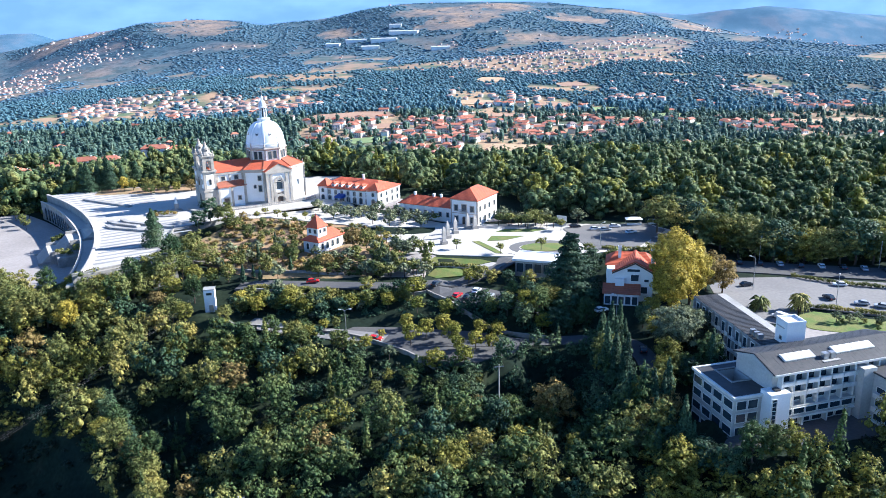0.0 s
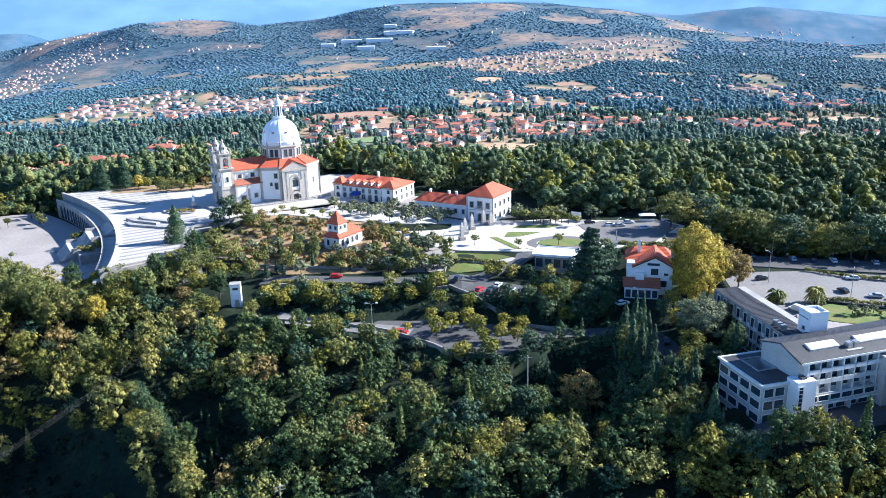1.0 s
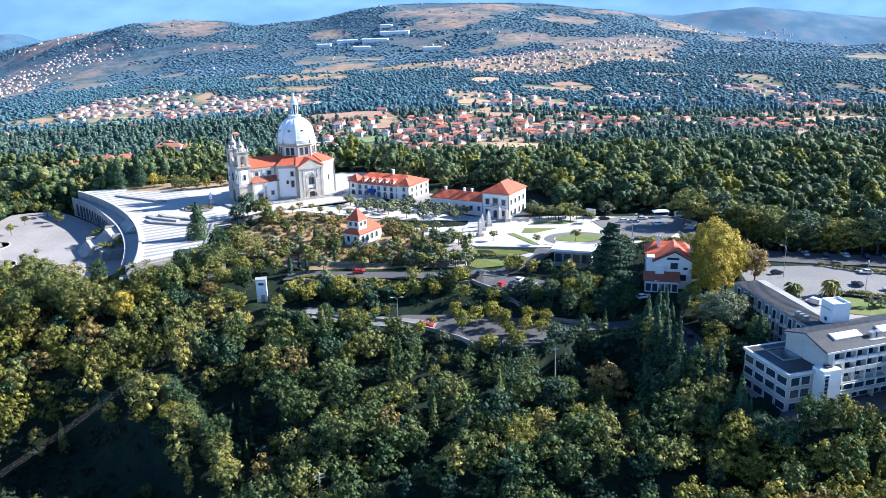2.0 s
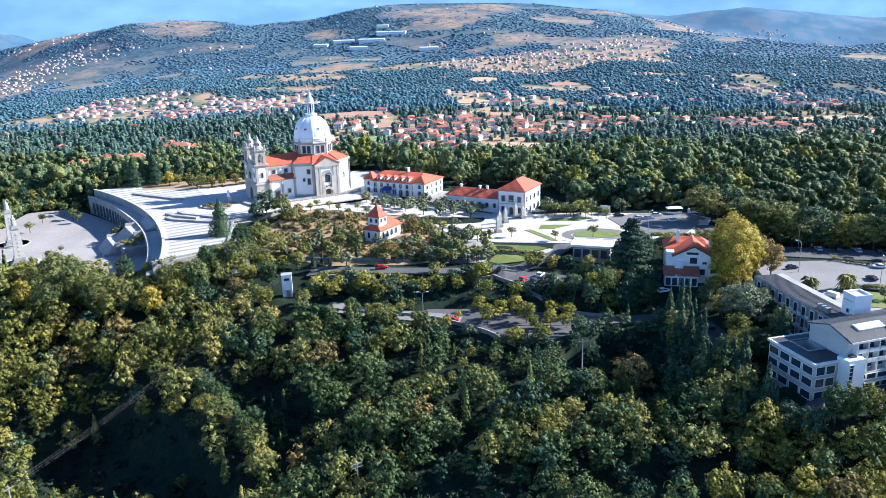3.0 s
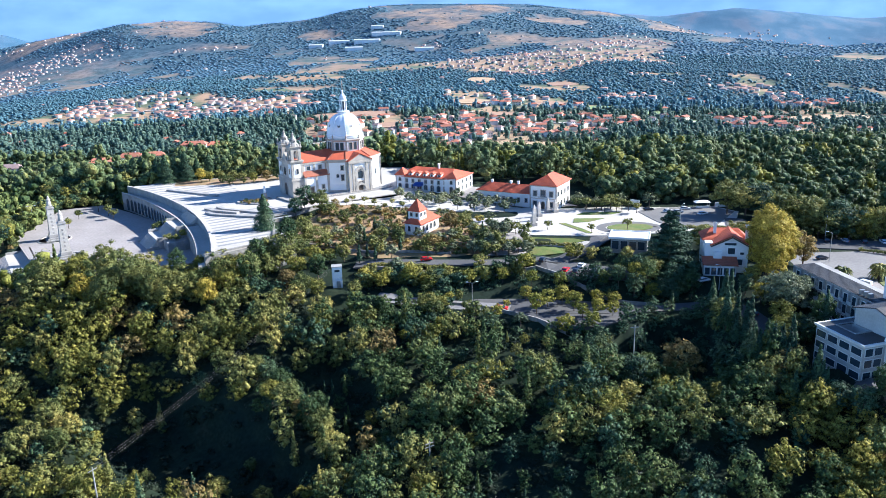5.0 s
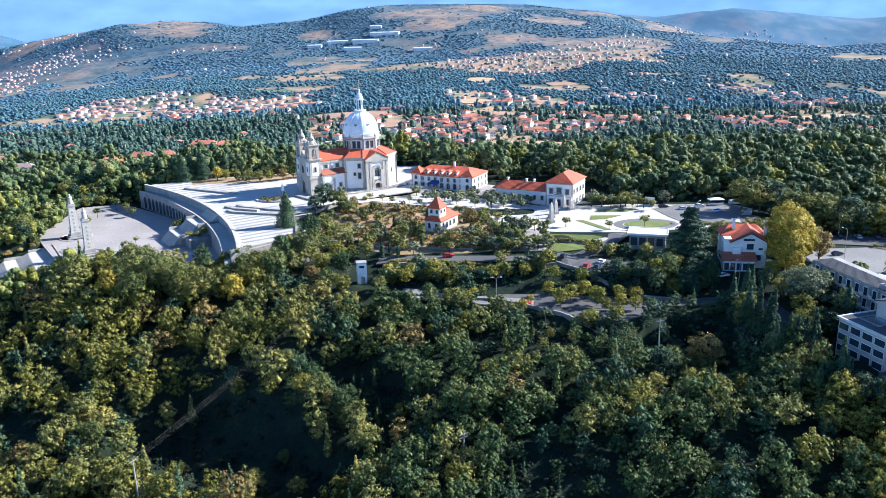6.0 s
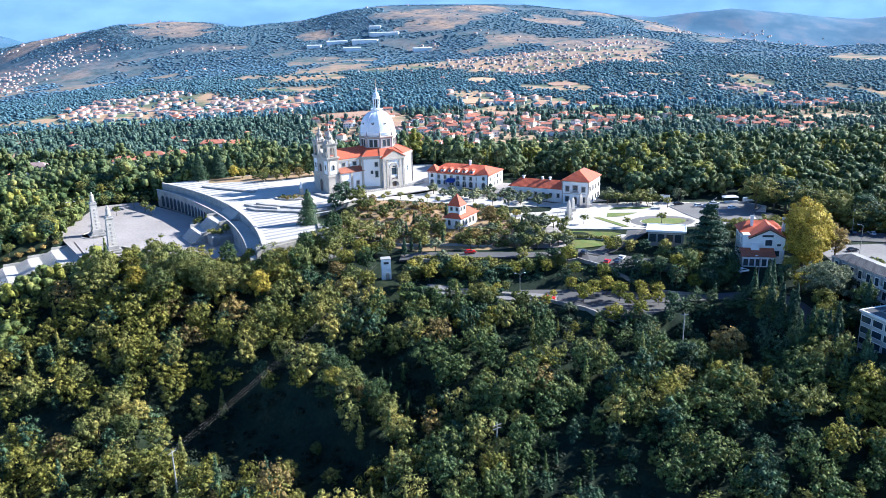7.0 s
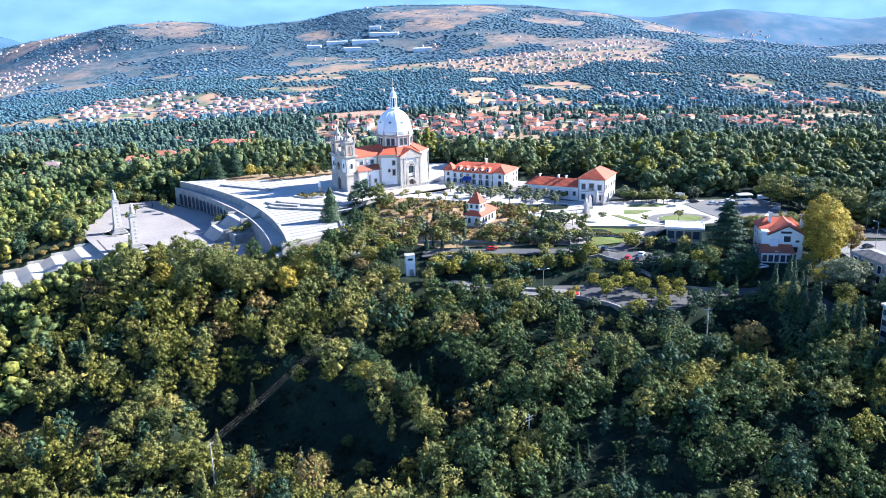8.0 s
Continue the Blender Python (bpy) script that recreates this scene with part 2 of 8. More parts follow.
LAWN = material("lawn", (0.125, 0.185, 0.030), 0.95, 0.35, 3.0, 0.25, 0.4, second=(0.20, 0.20, 0.05))
DRY = material("dry_earth", (0.42, 0.27, 0.14), 0.95, 0.35, 1.5, 0.12, 0.4, second=(0.26, 0.20, 0.09))
BARK = material("bark", (0.12, 0.09, 0.065), 0.9, 0.4, 5.0, 0.6, 0.4)
TYRE = material("tyre", (0.02, 0.02, 0.02), 0.8, 0.2, 6.0, 1.0, 0.0)
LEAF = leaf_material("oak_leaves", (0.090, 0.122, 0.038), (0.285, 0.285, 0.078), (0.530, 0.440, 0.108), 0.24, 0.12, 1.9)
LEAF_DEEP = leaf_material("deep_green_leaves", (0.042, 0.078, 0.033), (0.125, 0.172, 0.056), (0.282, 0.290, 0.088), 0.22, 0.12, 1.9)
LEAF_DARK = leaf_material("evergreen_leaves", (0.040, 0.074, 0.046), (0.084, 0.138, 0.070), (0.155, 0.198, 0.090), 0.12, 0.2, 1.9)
# near-black leaves: the shade under the trees is put into the colour
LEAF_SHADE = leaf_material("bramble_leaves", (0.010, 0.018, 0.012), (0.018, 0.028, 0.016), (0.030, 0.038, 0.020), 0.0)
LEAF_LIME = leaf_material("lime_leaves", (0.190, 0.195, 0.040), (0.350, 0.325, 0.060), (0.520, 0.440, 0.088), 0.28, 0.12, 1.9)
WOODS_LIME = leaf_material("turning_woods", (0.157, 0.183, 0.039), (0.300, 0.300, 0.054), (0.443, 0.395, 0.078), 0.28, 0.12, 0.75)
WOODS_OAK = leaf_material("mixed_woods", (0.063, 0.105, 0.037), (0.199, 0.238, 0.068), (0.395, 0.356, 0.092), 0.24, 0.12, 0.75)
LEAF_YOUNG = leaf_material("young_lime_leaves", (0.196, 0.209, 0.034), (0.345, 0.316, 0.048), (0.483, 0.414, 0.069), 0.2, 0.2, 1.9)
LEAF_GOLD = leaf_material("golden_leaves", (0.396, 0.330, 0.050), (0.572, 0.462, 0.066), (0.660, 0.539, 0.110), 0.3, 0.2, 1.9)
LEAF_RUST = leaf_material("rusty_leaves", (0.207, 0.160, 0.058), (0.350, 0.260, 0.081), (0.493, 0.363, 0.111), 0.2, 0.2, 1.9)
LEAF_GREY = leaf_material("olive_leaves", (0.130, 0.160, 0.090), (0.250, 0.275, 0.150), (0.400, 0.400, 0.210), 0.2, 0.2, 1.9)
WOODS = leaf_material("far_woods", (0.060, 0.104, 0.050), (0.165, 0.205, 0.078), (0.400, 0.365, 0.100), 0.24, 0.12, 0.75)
# haze is put into these leaf colours, bluer the farther the woods
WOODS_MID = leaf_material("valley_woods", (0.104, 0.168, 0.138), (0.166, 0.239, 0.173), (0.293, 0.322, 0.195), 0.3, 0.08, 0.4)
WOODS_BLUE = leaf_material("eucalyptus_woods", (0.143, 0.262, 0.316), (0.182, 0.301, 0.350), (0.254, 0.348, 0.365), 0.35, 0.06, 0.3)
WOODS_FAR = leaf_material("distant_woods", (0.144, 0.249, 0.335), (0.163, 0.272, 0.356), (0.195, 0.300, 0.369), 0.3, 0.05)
HOTEL_GLASS = material("sky_tinted_glass", (0.035, 0.055, 0.075), 0.12, 0.2, 0.8, 0.3, 0.0)
HOTEL_WALL = material("greyed_hotel_render", (0.53, 0.525, 0.49), 0.85, 0.16, 2.0, 0.12, 0.1, second=(0.41, 0.40, 0.37))
HOTEL_WHITE = material("weathered_white_concrete", (0.74, 0.73, 0.69), 0.8, 0.12, 3.0, 0.3, 0.1, second=(0.60, 0.585, 0.54))
SLATE = material("shaded_roof_tiles", (0.30, 0.22, 0.20), 0.8, 0.3, 0.6, 0.05, 0.0, random_tint=0.3)
FIELD_TAN = material("stubble_field", (0.50, 0.34, 0.19), 0.95, 0.2, 0.12, 0.02, 0.0, second=(0.42, 0.31, 0.19))
FIELD_BROWN = material("ploughed_field", (0.40, 0.25, 0.16), 0.95, 0.2, 0.12, 0.02, 0.0)
FIELD_GREEN = material("green_field", (0.26, 0.34, 0.13), 0.95, 0.2, 0.12, 0.02, 0.0)

FAR_PLASTER = material("weathered_far_plaster", (0.74, 0.72, 0.70), 0.9, 0.25, 0.02, 0.01, 0.0, second=(0.42, 0.40, 0.38))
FAR_TILE = material("faded_far_tiles", (0.44, 0.21, 0.14), 0.9, 0.3, 0.02, 0.01, 0.0, second=(0.28, 0.22, 0.20))

# ---- the ground, one sheet to the horizon ----
def sstep(a, b, x):
    t = np.clip((x - a) / (b - a), 0, 1)
    return t * t * (3 - 2 * t)


def hills(x, y, step, seed):
    """Smooth value noise on a lattice, for broad relief."""
    gx, gy = x / step, y / step
    ix, iy = np.floor(gx), np.floor(gy)
    fx, fy = gx - ix, gy - iy
    fx, fy = fx * fx * (3 - 2 * fx), fy * fy * (3 - 2 * fy)

    def val(i, j):
        h = np.sin(i * 127.1 + j * 311.7 + seed * 74.7) * 43758.5453
        return h - np.floor(h)
    return (val(ix, iy) * (1 - fx) + val(ix + 1, iy) * fx) * (1 - fy) + (val(ix, iy + 1) * (1 - fx) + val(ix + 1, iy + 1) * fx) * fy - 0.5


# levelled places: centre x, y, turn, half length, half width, level, width of the slope round it
PADS = [
    (*uv(-62, -2), 30, 8.0, 62, -0.6, 4), (*uv(0, -14), 30, 60, 38, -0.35, 14),
    (20, 283, -6, 62, 24, -4.35, 12), (*uv(-107, -18), 30, 31, 68, -10.6, 4), (*uv(-80, -2), 30, 5, 66, -10.9, 3), (-250, 512, 22, 85, 30, -16.5, 25), (*uv(-170, -5), 30, 36, 13, lambda x, y: -10.6 - 0.211 * np.maximum(-134 - to_uv(x, y)[0], 0) - 1.2, 8), (-38, 308, -8, 40, 10, lambda x, y: -0.95 - 0.044 * (x + 75), 8),
]
PADS += [
    (150, 226, -8, 62, 30, -11.35, 10), (92, 154, 15, 30, 10, -12.75, 7), (12, 229, -32, 20, 9, -8.35, 5),
    (-10, 206, -12, 32, 7, -13.35, 6), (-30, 240, -2, 30, 4, -6.85, 4), (-71, 227, 0, 4, 4, -10.6, 5), (112, 203, -25, 14, 8, -11.4, 6), (72, 184, 8, 9, 22, -10.5, 6), (56, 221, -15, 12, 10, -8.0, 6), (26, 204, 0, 20, 5.5, -13.4, 5), (-1, 205, -20, 22, 8.5, -13.4, 4),
]


# gullies sunk to hold the clearings in shade: centre x, y, turn, half length, half width, depth, width of the banks
DIPS = [(-102, 166, -38, 34, 7, 10, 11), (24, 179, 80, 14, 9, 11, 9), (-66, 172, -60, 22, 5, 6, 9)]


def H(x, y):
    x, y = np.asarray(x, float), np.asarray(y, float)
    near = np.interp(y, [-600, 0, 60, 100, 136, 170, 205, 228, 250, 280, 310, 335, 380, 430, 520, 700, 900, 1250, 1600, 2200, 3000, 3700, 4200, 5200],
                     [-110, -66, -50, -40, -28, -19.5, -13.6, -10.2, -7, -4.4, -2, -1, -2, -9, -26, -62, -76, -74, -62, -48, -44, -60, -110, -125])
    h = near + 0.1 * np.clip(x, -260, 60) * (1 - sstep(165, 245, y))
    h = h - 10 * sstep(85, 125, x) * sstep(180, 215, y) * (1 - sstep(300, 420, y)) - 14 * sstep(-150, -330, x) * sstep(180, 260, y) * (1 - sstep(420, 600, y))
    far = sstep(500, 1500, y)
    h = h + far * (34 * hills(x, y, 620, 1) + 18 * hills(x, y, 230, 2))
    side = x * 3600 / np.maximum(y, 600)
    crest = np.interp(side, [-2600, -1920, -1665, -1460, -1280, -1080, -860, -735, -610, -410, -285, -160, -35, 340, 590, 840, 1090, 1400, 1730, 2040, 3000], [-50, -18, 50, 85, 122, 120, 103, 87, 97, 111, 133, 150, 148, 138, 121, 91, 27, -42, -105, -140, -140])
    beyond = np.interp(x, [-2700, -2200, -1900, 800, 1130, 1400, 1700, 1810, 2030, 2300, 2560], [50, 40, -40, -60, 78, 70, 80, 95, 66, 44, 24])
    climb = sstep(2350, 3650, y) ** 1.25 * (1 - sstep(3680, 4350, y))
    h = h + climb * (crest + 58 + 22 * hills(x, y, 260, 7)) + sstep(2300, 2900, y) * (1 - sstep(3500, 4300, y)) * 34 * hills(x, y, 420, 17) + sstep(3850, 4480, y) * (1 - sstep(4500, 4800, y)) * (beyond + 112 + 26 * hills(x, y, 240, 23))
    h = h + 46 * np.exp(-((x - 450) / 620) ** 2 - ((y - 2750) / 560) ** 2)
    h = h - 75 * sstep(-350, -1500, x) * sstep(900, 2000, y) * (1 - sstep(3000, 3900, y))
    h = h + 1.6 * hills(x, y, 23, 4) * (1 - far) + 0.8 * hills(x, y, 9, 6) * (1 - far)
    h = h - 4 * sstep(-70, -140, x) * (1 - sstep(215, 275, y)) - 3 * sstep(-150, -200, x) * (1 - sstep(240, 300, y))
    for cx, cy, turn, hx, hy, depth, slope in DIPS:
        c, s = math.cos(radians(turn)), math.sin(radians(turn))
        du, dv = (x - cx) * c + (y - cy) * s, -(x - cx) * s + (y - cy) * c
        h = h - depth * (1 - sstep(0, slope, np.hypot(np.maximum(np.abs(du) - hx, 0), np.maximum(np.abs(dv) - hy, 0))))
    for cx, cy, turn, hx, hy, level, slope in PADS:
        c, s = math.cos(radians(turn)), math.sin(radians(turn))
        du, dv = (x - cx) * c + (y - cy) * s, -(x - cx) * s + (y - cy) * c
        out = np.hypot(np.maximum(np.abs(du) - hx, 0), np.maximum(np.abs(dv) - hy, 0))
        m = 1 - sstep(0, slope, out)
        h = h * (1 - m) + (level(x, y) if callable(level) else level) * m
    return h


def at_ground(x, y):
    return float(H(x, y))


def axis(lo, a, b, hi, fine, grow):
    vals = list(np.arange(a, b + 0.01, fine))
    s, v = fine, b
    while v < hi:
        s = min(s * grow, 60)
        v += s
        vals.append(v)
    s, v = fine, a
    while v > lo:
        s = min(s * grow, 60)
        v -= s
        vals.insert(0, v)
    return np.array(vals)


# land cover of the valley: x, y, half length, half width, weight
VILLAGES = [(-573, 1508, 89, 150, 0.6), (-381, 1374, 89, 112, 0.6), (-254, 1378, 45, 116, 0.55), (-131, 1072, 57, 110, 0.4), (7, 1032, 59, 106, 1.0), (144, 1052, 76, 74, 0.75), (290, 1084, 88, 34, 0.85),
            (435, 1044, 60, 52, 0.85), (148, 1288, 103, 74, 0.35), (345, 1352, 36, 46, 0.5), (588, 1452, 45, 40, 0.6), (608, 1364, 43, 46, 0.6), (620, 1256, 55, 46, 0.6)]
TOWNS = [(332, 2022, 269, 210, 0.9), (559, 2252, 132, 150, 0.6), (185, 1980, 114, 118, 0.5), (-1335, 2988, 164, 290, 0.6), (-1364, 2696, 149, 440, 0.7), (-1206, 2276, 54, 140, 0.5), (-1115, 2972, 92, 114, 0.6), (-855, 2882, 47, 40, 0.6),
         (-673, 2864, 74, 30, 0.4), (511, 1666, 75, 20, 0.5), (1301, 3043, 162, 500, 0.4), (33, 2590, 65, 34, 0.5), (216, 2710, 78, 34, 0.4), (690, 2436, 110, 150, 0.45), (-1600, 3560, 160, 90, 0.35), (1750, 4000, 260, 120, 0.4)]
FIELDS = [(71, 1300, 30, 24, -5), (-127, 1192, 64, 40, 8), (107, 898, 48, 34, -6), (198, 1280, 28, 24, 6), (268, 1240, 23, 20, 4), (357, 1180, 35, 16, 2), (566, 1094, 66, 26, 0), (514, 1166, 27, 22, 3), (125, 1726, 31, 56, -8), (273, 1584, 29, 34, 6)]
FIELDS += [(-496, 1284, 59, 42, 12), (381, 880, 20, 28, -4), (282, 1134, 23, 15, 4), (-70, 1086, 23, 20, 5), (-147, 964, 21, 18, -6), (109, 1170, 42, 18, 4), (-86, 988, 28, 20, 10), (360, 1074, 24, 18, -2), (30, 1140, 26, 14, 6), (220, 1180, 30, 14, -5)]
DENSE = [(-110, 1432, 129, 240), (-8, 1240, 62, 124), (480, 1638, 149, 400), (863, 1922, 221, 500), (436, 1264, 116, 80), (704, 1390, 99, 100), (-833, 1776, 133, 540), (-408, 1088, 180, 150), (-10, 2338, 109, 260), (-278, 3229, 117, 153),
         (-574, 3104, 159, 136), (-1041, 3070, 140, 110), (153, 2614, 104, 90), (141, 1508, 43, 140), (-32, 1640, 132, 180), (-620, 1150, 120, 130)]
BARE = [(32, 3120, 190, 300), (-1017, 3400, 237, 300), (-1535, 3579, 154, 151), (323, 2578, 113, 80), (747, 3361, 123, 133), (574, 2382, 140, 120), (1111, 3215, 140, 420), (528, 2980, 100, 200), (-305, 3018, 109, 80), (-676, 2880, 85, 28), (300, 3300, 120, 120)]


def ellipse(x, y, rows, wide=1.0):
    d = np.full(np.shape(x), 9.0)
    for cx, cy, rx, ry, *_ in rows:
        d = np.minimum(d, np.hypot((x - cx) / (rx * wide), (y - cy) / (ry * wide)))
    return d


def wooded(x, y):
    """How wooded the country is, 0 to 1."""
    d = hills(x, y, 260, 11) + 0.75 * hills(x, y, 90, 12) + 0.16 + 0.10 * sstep(1900, 2300, y) + 0.5 * (1 - sstep(620, 780, y))
    d = d + 0.75 * sstep(1.25, 0.7, ellipse(x, y, DENSE)) - 0.8 * sstep(1.15, 0.75, ellipse(x, y, BARE) + 1.1 * hills(x, y, 150, 19) + 0.7 * hills(x, y, 55, 29))
    d = d - 0.6 * sstep(1.35, 0.8, ellipse(x, y, VILLAGES)) - 0.9 * sstep(1.3, 0.95, ellipse(x, y, FIELDS)) - 0.75 * sstep(1.3, 0.7, ellipse(x, y, TOWNS))
    return sstep(0.02, 0.17, d)


gx, gy = axis(-4700, -270, 190, 4700, 3.0, 1.07), axis(-500, 50, 400, 4950, 3.0, 1.055)
mx, my = np.meshgrid(gx, gy)
mz = H(mx, my)
me = bpy.data.meshes.new("ground")
nx, ny = len(gx), len(gy)
idx = np.arange(nx * ny).reshape(ny, nx)
quads = np.stack([idx[:-1, :-1], idx[:-1, 1:], idx[1:, 1:], idx[1:, :-1]], -1).reshape(-1, 4)
me.vertices.add(nx * ny)
me.vertices.foreach_set("co", np.stack([mx, my, mz], -1).ravel())
me.loops.add(quads.size)
me.loops.foreach_set("vertex_index", quads.ravel().astype(np.int32))
me.polygons.add(len(quads))
me.polygons.foreach_set("loop_start", np.arange(0, quads.size, 4, dtype=np.int32))
me.update()
me.shade_smooth()
me.attributes.new("woodland", "FLOAT", "POINT").data.foreach_set("value", (wooded(mx, my) * sstep(480, 700, my) * (1 - sstep(3600, 3900, my))).ravel().astype(np.float32))
me.attributes.new("bare", "FLOAT", "POINT").data.foreach_set("value", sstep(1.15, 0.75, ellipse(mx, my, BARE) + 1.1 * hills(mx, my, 150, 19) + 0.7 * hills(mx, my, 55, 29)).ravel().astype(np.float32))


def ground_material():
    """Dry grass, scrub, bare earth and fields; shade darkens the near, haze blues the far."""
    m = bpy.data.materials.new("hillside")
    m.use_nodes = True
    nt = m.node_tree
    bsdf = nt.nodes["Principled BSDF"]
    bsdf.inputs["Roughness"].default_value = 0.95
    bsdf.inputs["Specular IOR Level"].default_value = 0.1
    geo = nt.nodes.new("ShaderNodeNewGeometry")

    def noise_of(scale, detail=5.0):
        n = nt.nodes.new("ShaderNodeTexNoise")
        n.inputs["Scale"].default_value, n.inputs["Detail"].default_value = scale, detail
        nt.links.new(geo.outputs["Position"], n.inputs["Vector"])
        return n.outputs["Fac"]

    def ramp_of(fac, *stops):
        r = nt.nodes.new("ShaderNodeValToRGB")
        while len(r.color_ramp.elements) < len(stops):
            r.color_ramp.elements.new(0.5)
        for e, (p, c) in zip(r.color_ramp.elements, stops):
            e.position, e.color = p, (*c, 1)
        nt.links.new(fac, r.inputs["Fac"])
        return r.outputs["Color"]

    def mixed(fac, a, b, kind="MIX"):
        n = nt.nodes.new("ShaderNodeMix")
        n.data_type, n.blend_type = "RGBA", kind
        for s, v in (("Factor", fac), ("A", a), ("B", b)):
            if isinstance(v, float):
                n.inputs[s].default_value = v
            else:
                nt.links.new(v, n.inputs[s])
        return n.outputs["Result"]
    # scrub is near black: tree shade is put into its colour
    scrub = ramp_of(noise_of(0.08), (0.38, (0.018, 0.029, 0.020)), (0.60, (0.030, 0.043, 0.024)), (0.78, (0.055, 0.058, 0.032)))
    fields = ramp_of(noise_of(0.011, 3), (0.34, (0.10, 0.145, 0.10)), (0.43, (0.21, 0.22, 0.14)), (0.51, (0.46, 0.32, 0.20)), (0.60, (0.50, 0.34, 0.21)), (0.68, (0.17, 0.22, 0.13)))
    # moor colours have distance haze mixed in as blue
    hazy_moor = ramp_of(noise_of(0.0055, 12), (0.46, (0.105, 0.165, 0.21)), (0.55, (0.160, 0.20, 0.235)), (0.64, (0.24, 0.23, 0.235)), (0.74, (0.34, 0.28, 0.25)))
    hazy_moor = mixed(1.0, hazy_moor, ramp_of(noise_of(0.05, 8), (0.40, (0.55, 0.62, 0.68)), (0.58, (1, 1, 1))), "MULTIPLY")
    sep = nt.nodes.new("ShaderNodeSeparateXYZ")
    nt.links.new(geo.outputs["Position"], sep.inputs[0])

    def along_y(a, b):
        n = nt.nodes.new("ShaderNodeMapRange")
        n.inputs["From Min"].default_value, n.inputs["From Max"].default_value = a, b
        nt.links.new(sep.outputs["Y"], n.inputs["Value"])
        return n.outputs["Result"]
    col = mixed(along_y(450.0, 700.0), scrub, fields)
    col = mixed(along_y(1800.0, 2900.0), col, hazy_moor)
    bare = nt.nodes.new("ShaderNodeAttribute")
    bare.attribute_name = "bare"
    tan = ramp_of(noise_of(0.012, 9), (0.38, (0.185, 0.185, 0.195)), (0.50, (0.30, 0.25, 0.215)), (0.64, (0.40, 0.30, 0.225)))
    tan = mixed(1.0, tan, ramp_of(noise_of(0.05, 8), (0.36, (0.50, 0.56, 0.62)), (0.52, (1, 1, 1))), "MULTIPLY")
    col = mixed(bare.outputs["Fac"], col, tan)
    # beyond the crest the ground takes a painted haze blue
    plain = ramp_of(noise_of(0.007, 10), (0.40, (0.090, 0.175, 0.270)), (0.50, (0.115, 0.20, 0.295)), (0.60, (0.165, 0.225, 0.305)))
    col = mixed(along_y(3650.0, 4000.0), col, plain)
    att = nt.nodes.new("ShaderNodeAttribute")
    att.attribute_name = "woodland"
    # woodland floor: darkened for shade between trees, farther off blued for haze
    shade_litter = ramp_of(noise_of(0.03, 4), (0.4, (0.030, 0.050, 0.042)), (0.6, (0.050, 0.075, 0.055)))
    hazy_heath = ramp_of(noise_of(0.045, 8), (0.38, (0.085, 0.140, 0.180)), (0.62, (0.125, 0.185, 0.225)))
    col = mixed(att.outputs["Fac"], col, mixed(along_y(1200.0, 2000.0), shade_litter, hazy_heath))
    fine = ramp_of(noise_of(0.9), (0.3, (0.6, 0.6, 0.6)), (0.7, (1, 1, 1)))
    col = mixed(1.0, col, fine, "MULTIPLY")
    nt.links.new(col, bsdf.inputs["Base Color"])
    return m


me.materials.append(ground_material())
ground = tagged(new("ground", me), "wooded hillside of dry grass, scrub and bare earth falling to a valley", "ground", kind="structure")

# ---- openings, shared by all buildings ----
SHARED = {}


def opening(parent, x, y, z, rz, w, h, arch=False, edge=0.3, surround=None, pane=None, name="window", leaf="pane"):
    """A window or door with its surround and glass; its outside looks along local -y."""
    surround, pane = surround or CHURCH_STONE, pane or GLASS
    key = (w, h, arch, edge, surround.name, pane.name)
    if key not in SHARED:
        if arch:
            o, i = arch_pts(w + 2 * edge, h + edge), arch_pts(w, h)
        else:
            o = [(-w / 2 - edge, -edge), (w / 2 + edge, -edge), (w / 2 + edge, h + edge), (-w / 2 - edge, h + edge)]
            i = [(-w / 2, 0), (w / 2, 0), (w / 2, h), (-w / 2, h)]
        fm = mesh_of(ring_y(B(), o, i, -0.18, 0.02), name, surround)
        g = slab_y(B(), i, -0.05, 0.0)
        SHARED[key] = fm, mesh_of(g, leaf, pane)
    fm, pm = SHARED[key]
    a = new(name, fm)
    a.parent = parent
    a.matrix_local = pose(x, y, z, 0, 0, rz)
    b = new(leaf, pm)
    b.parent = a
    return a


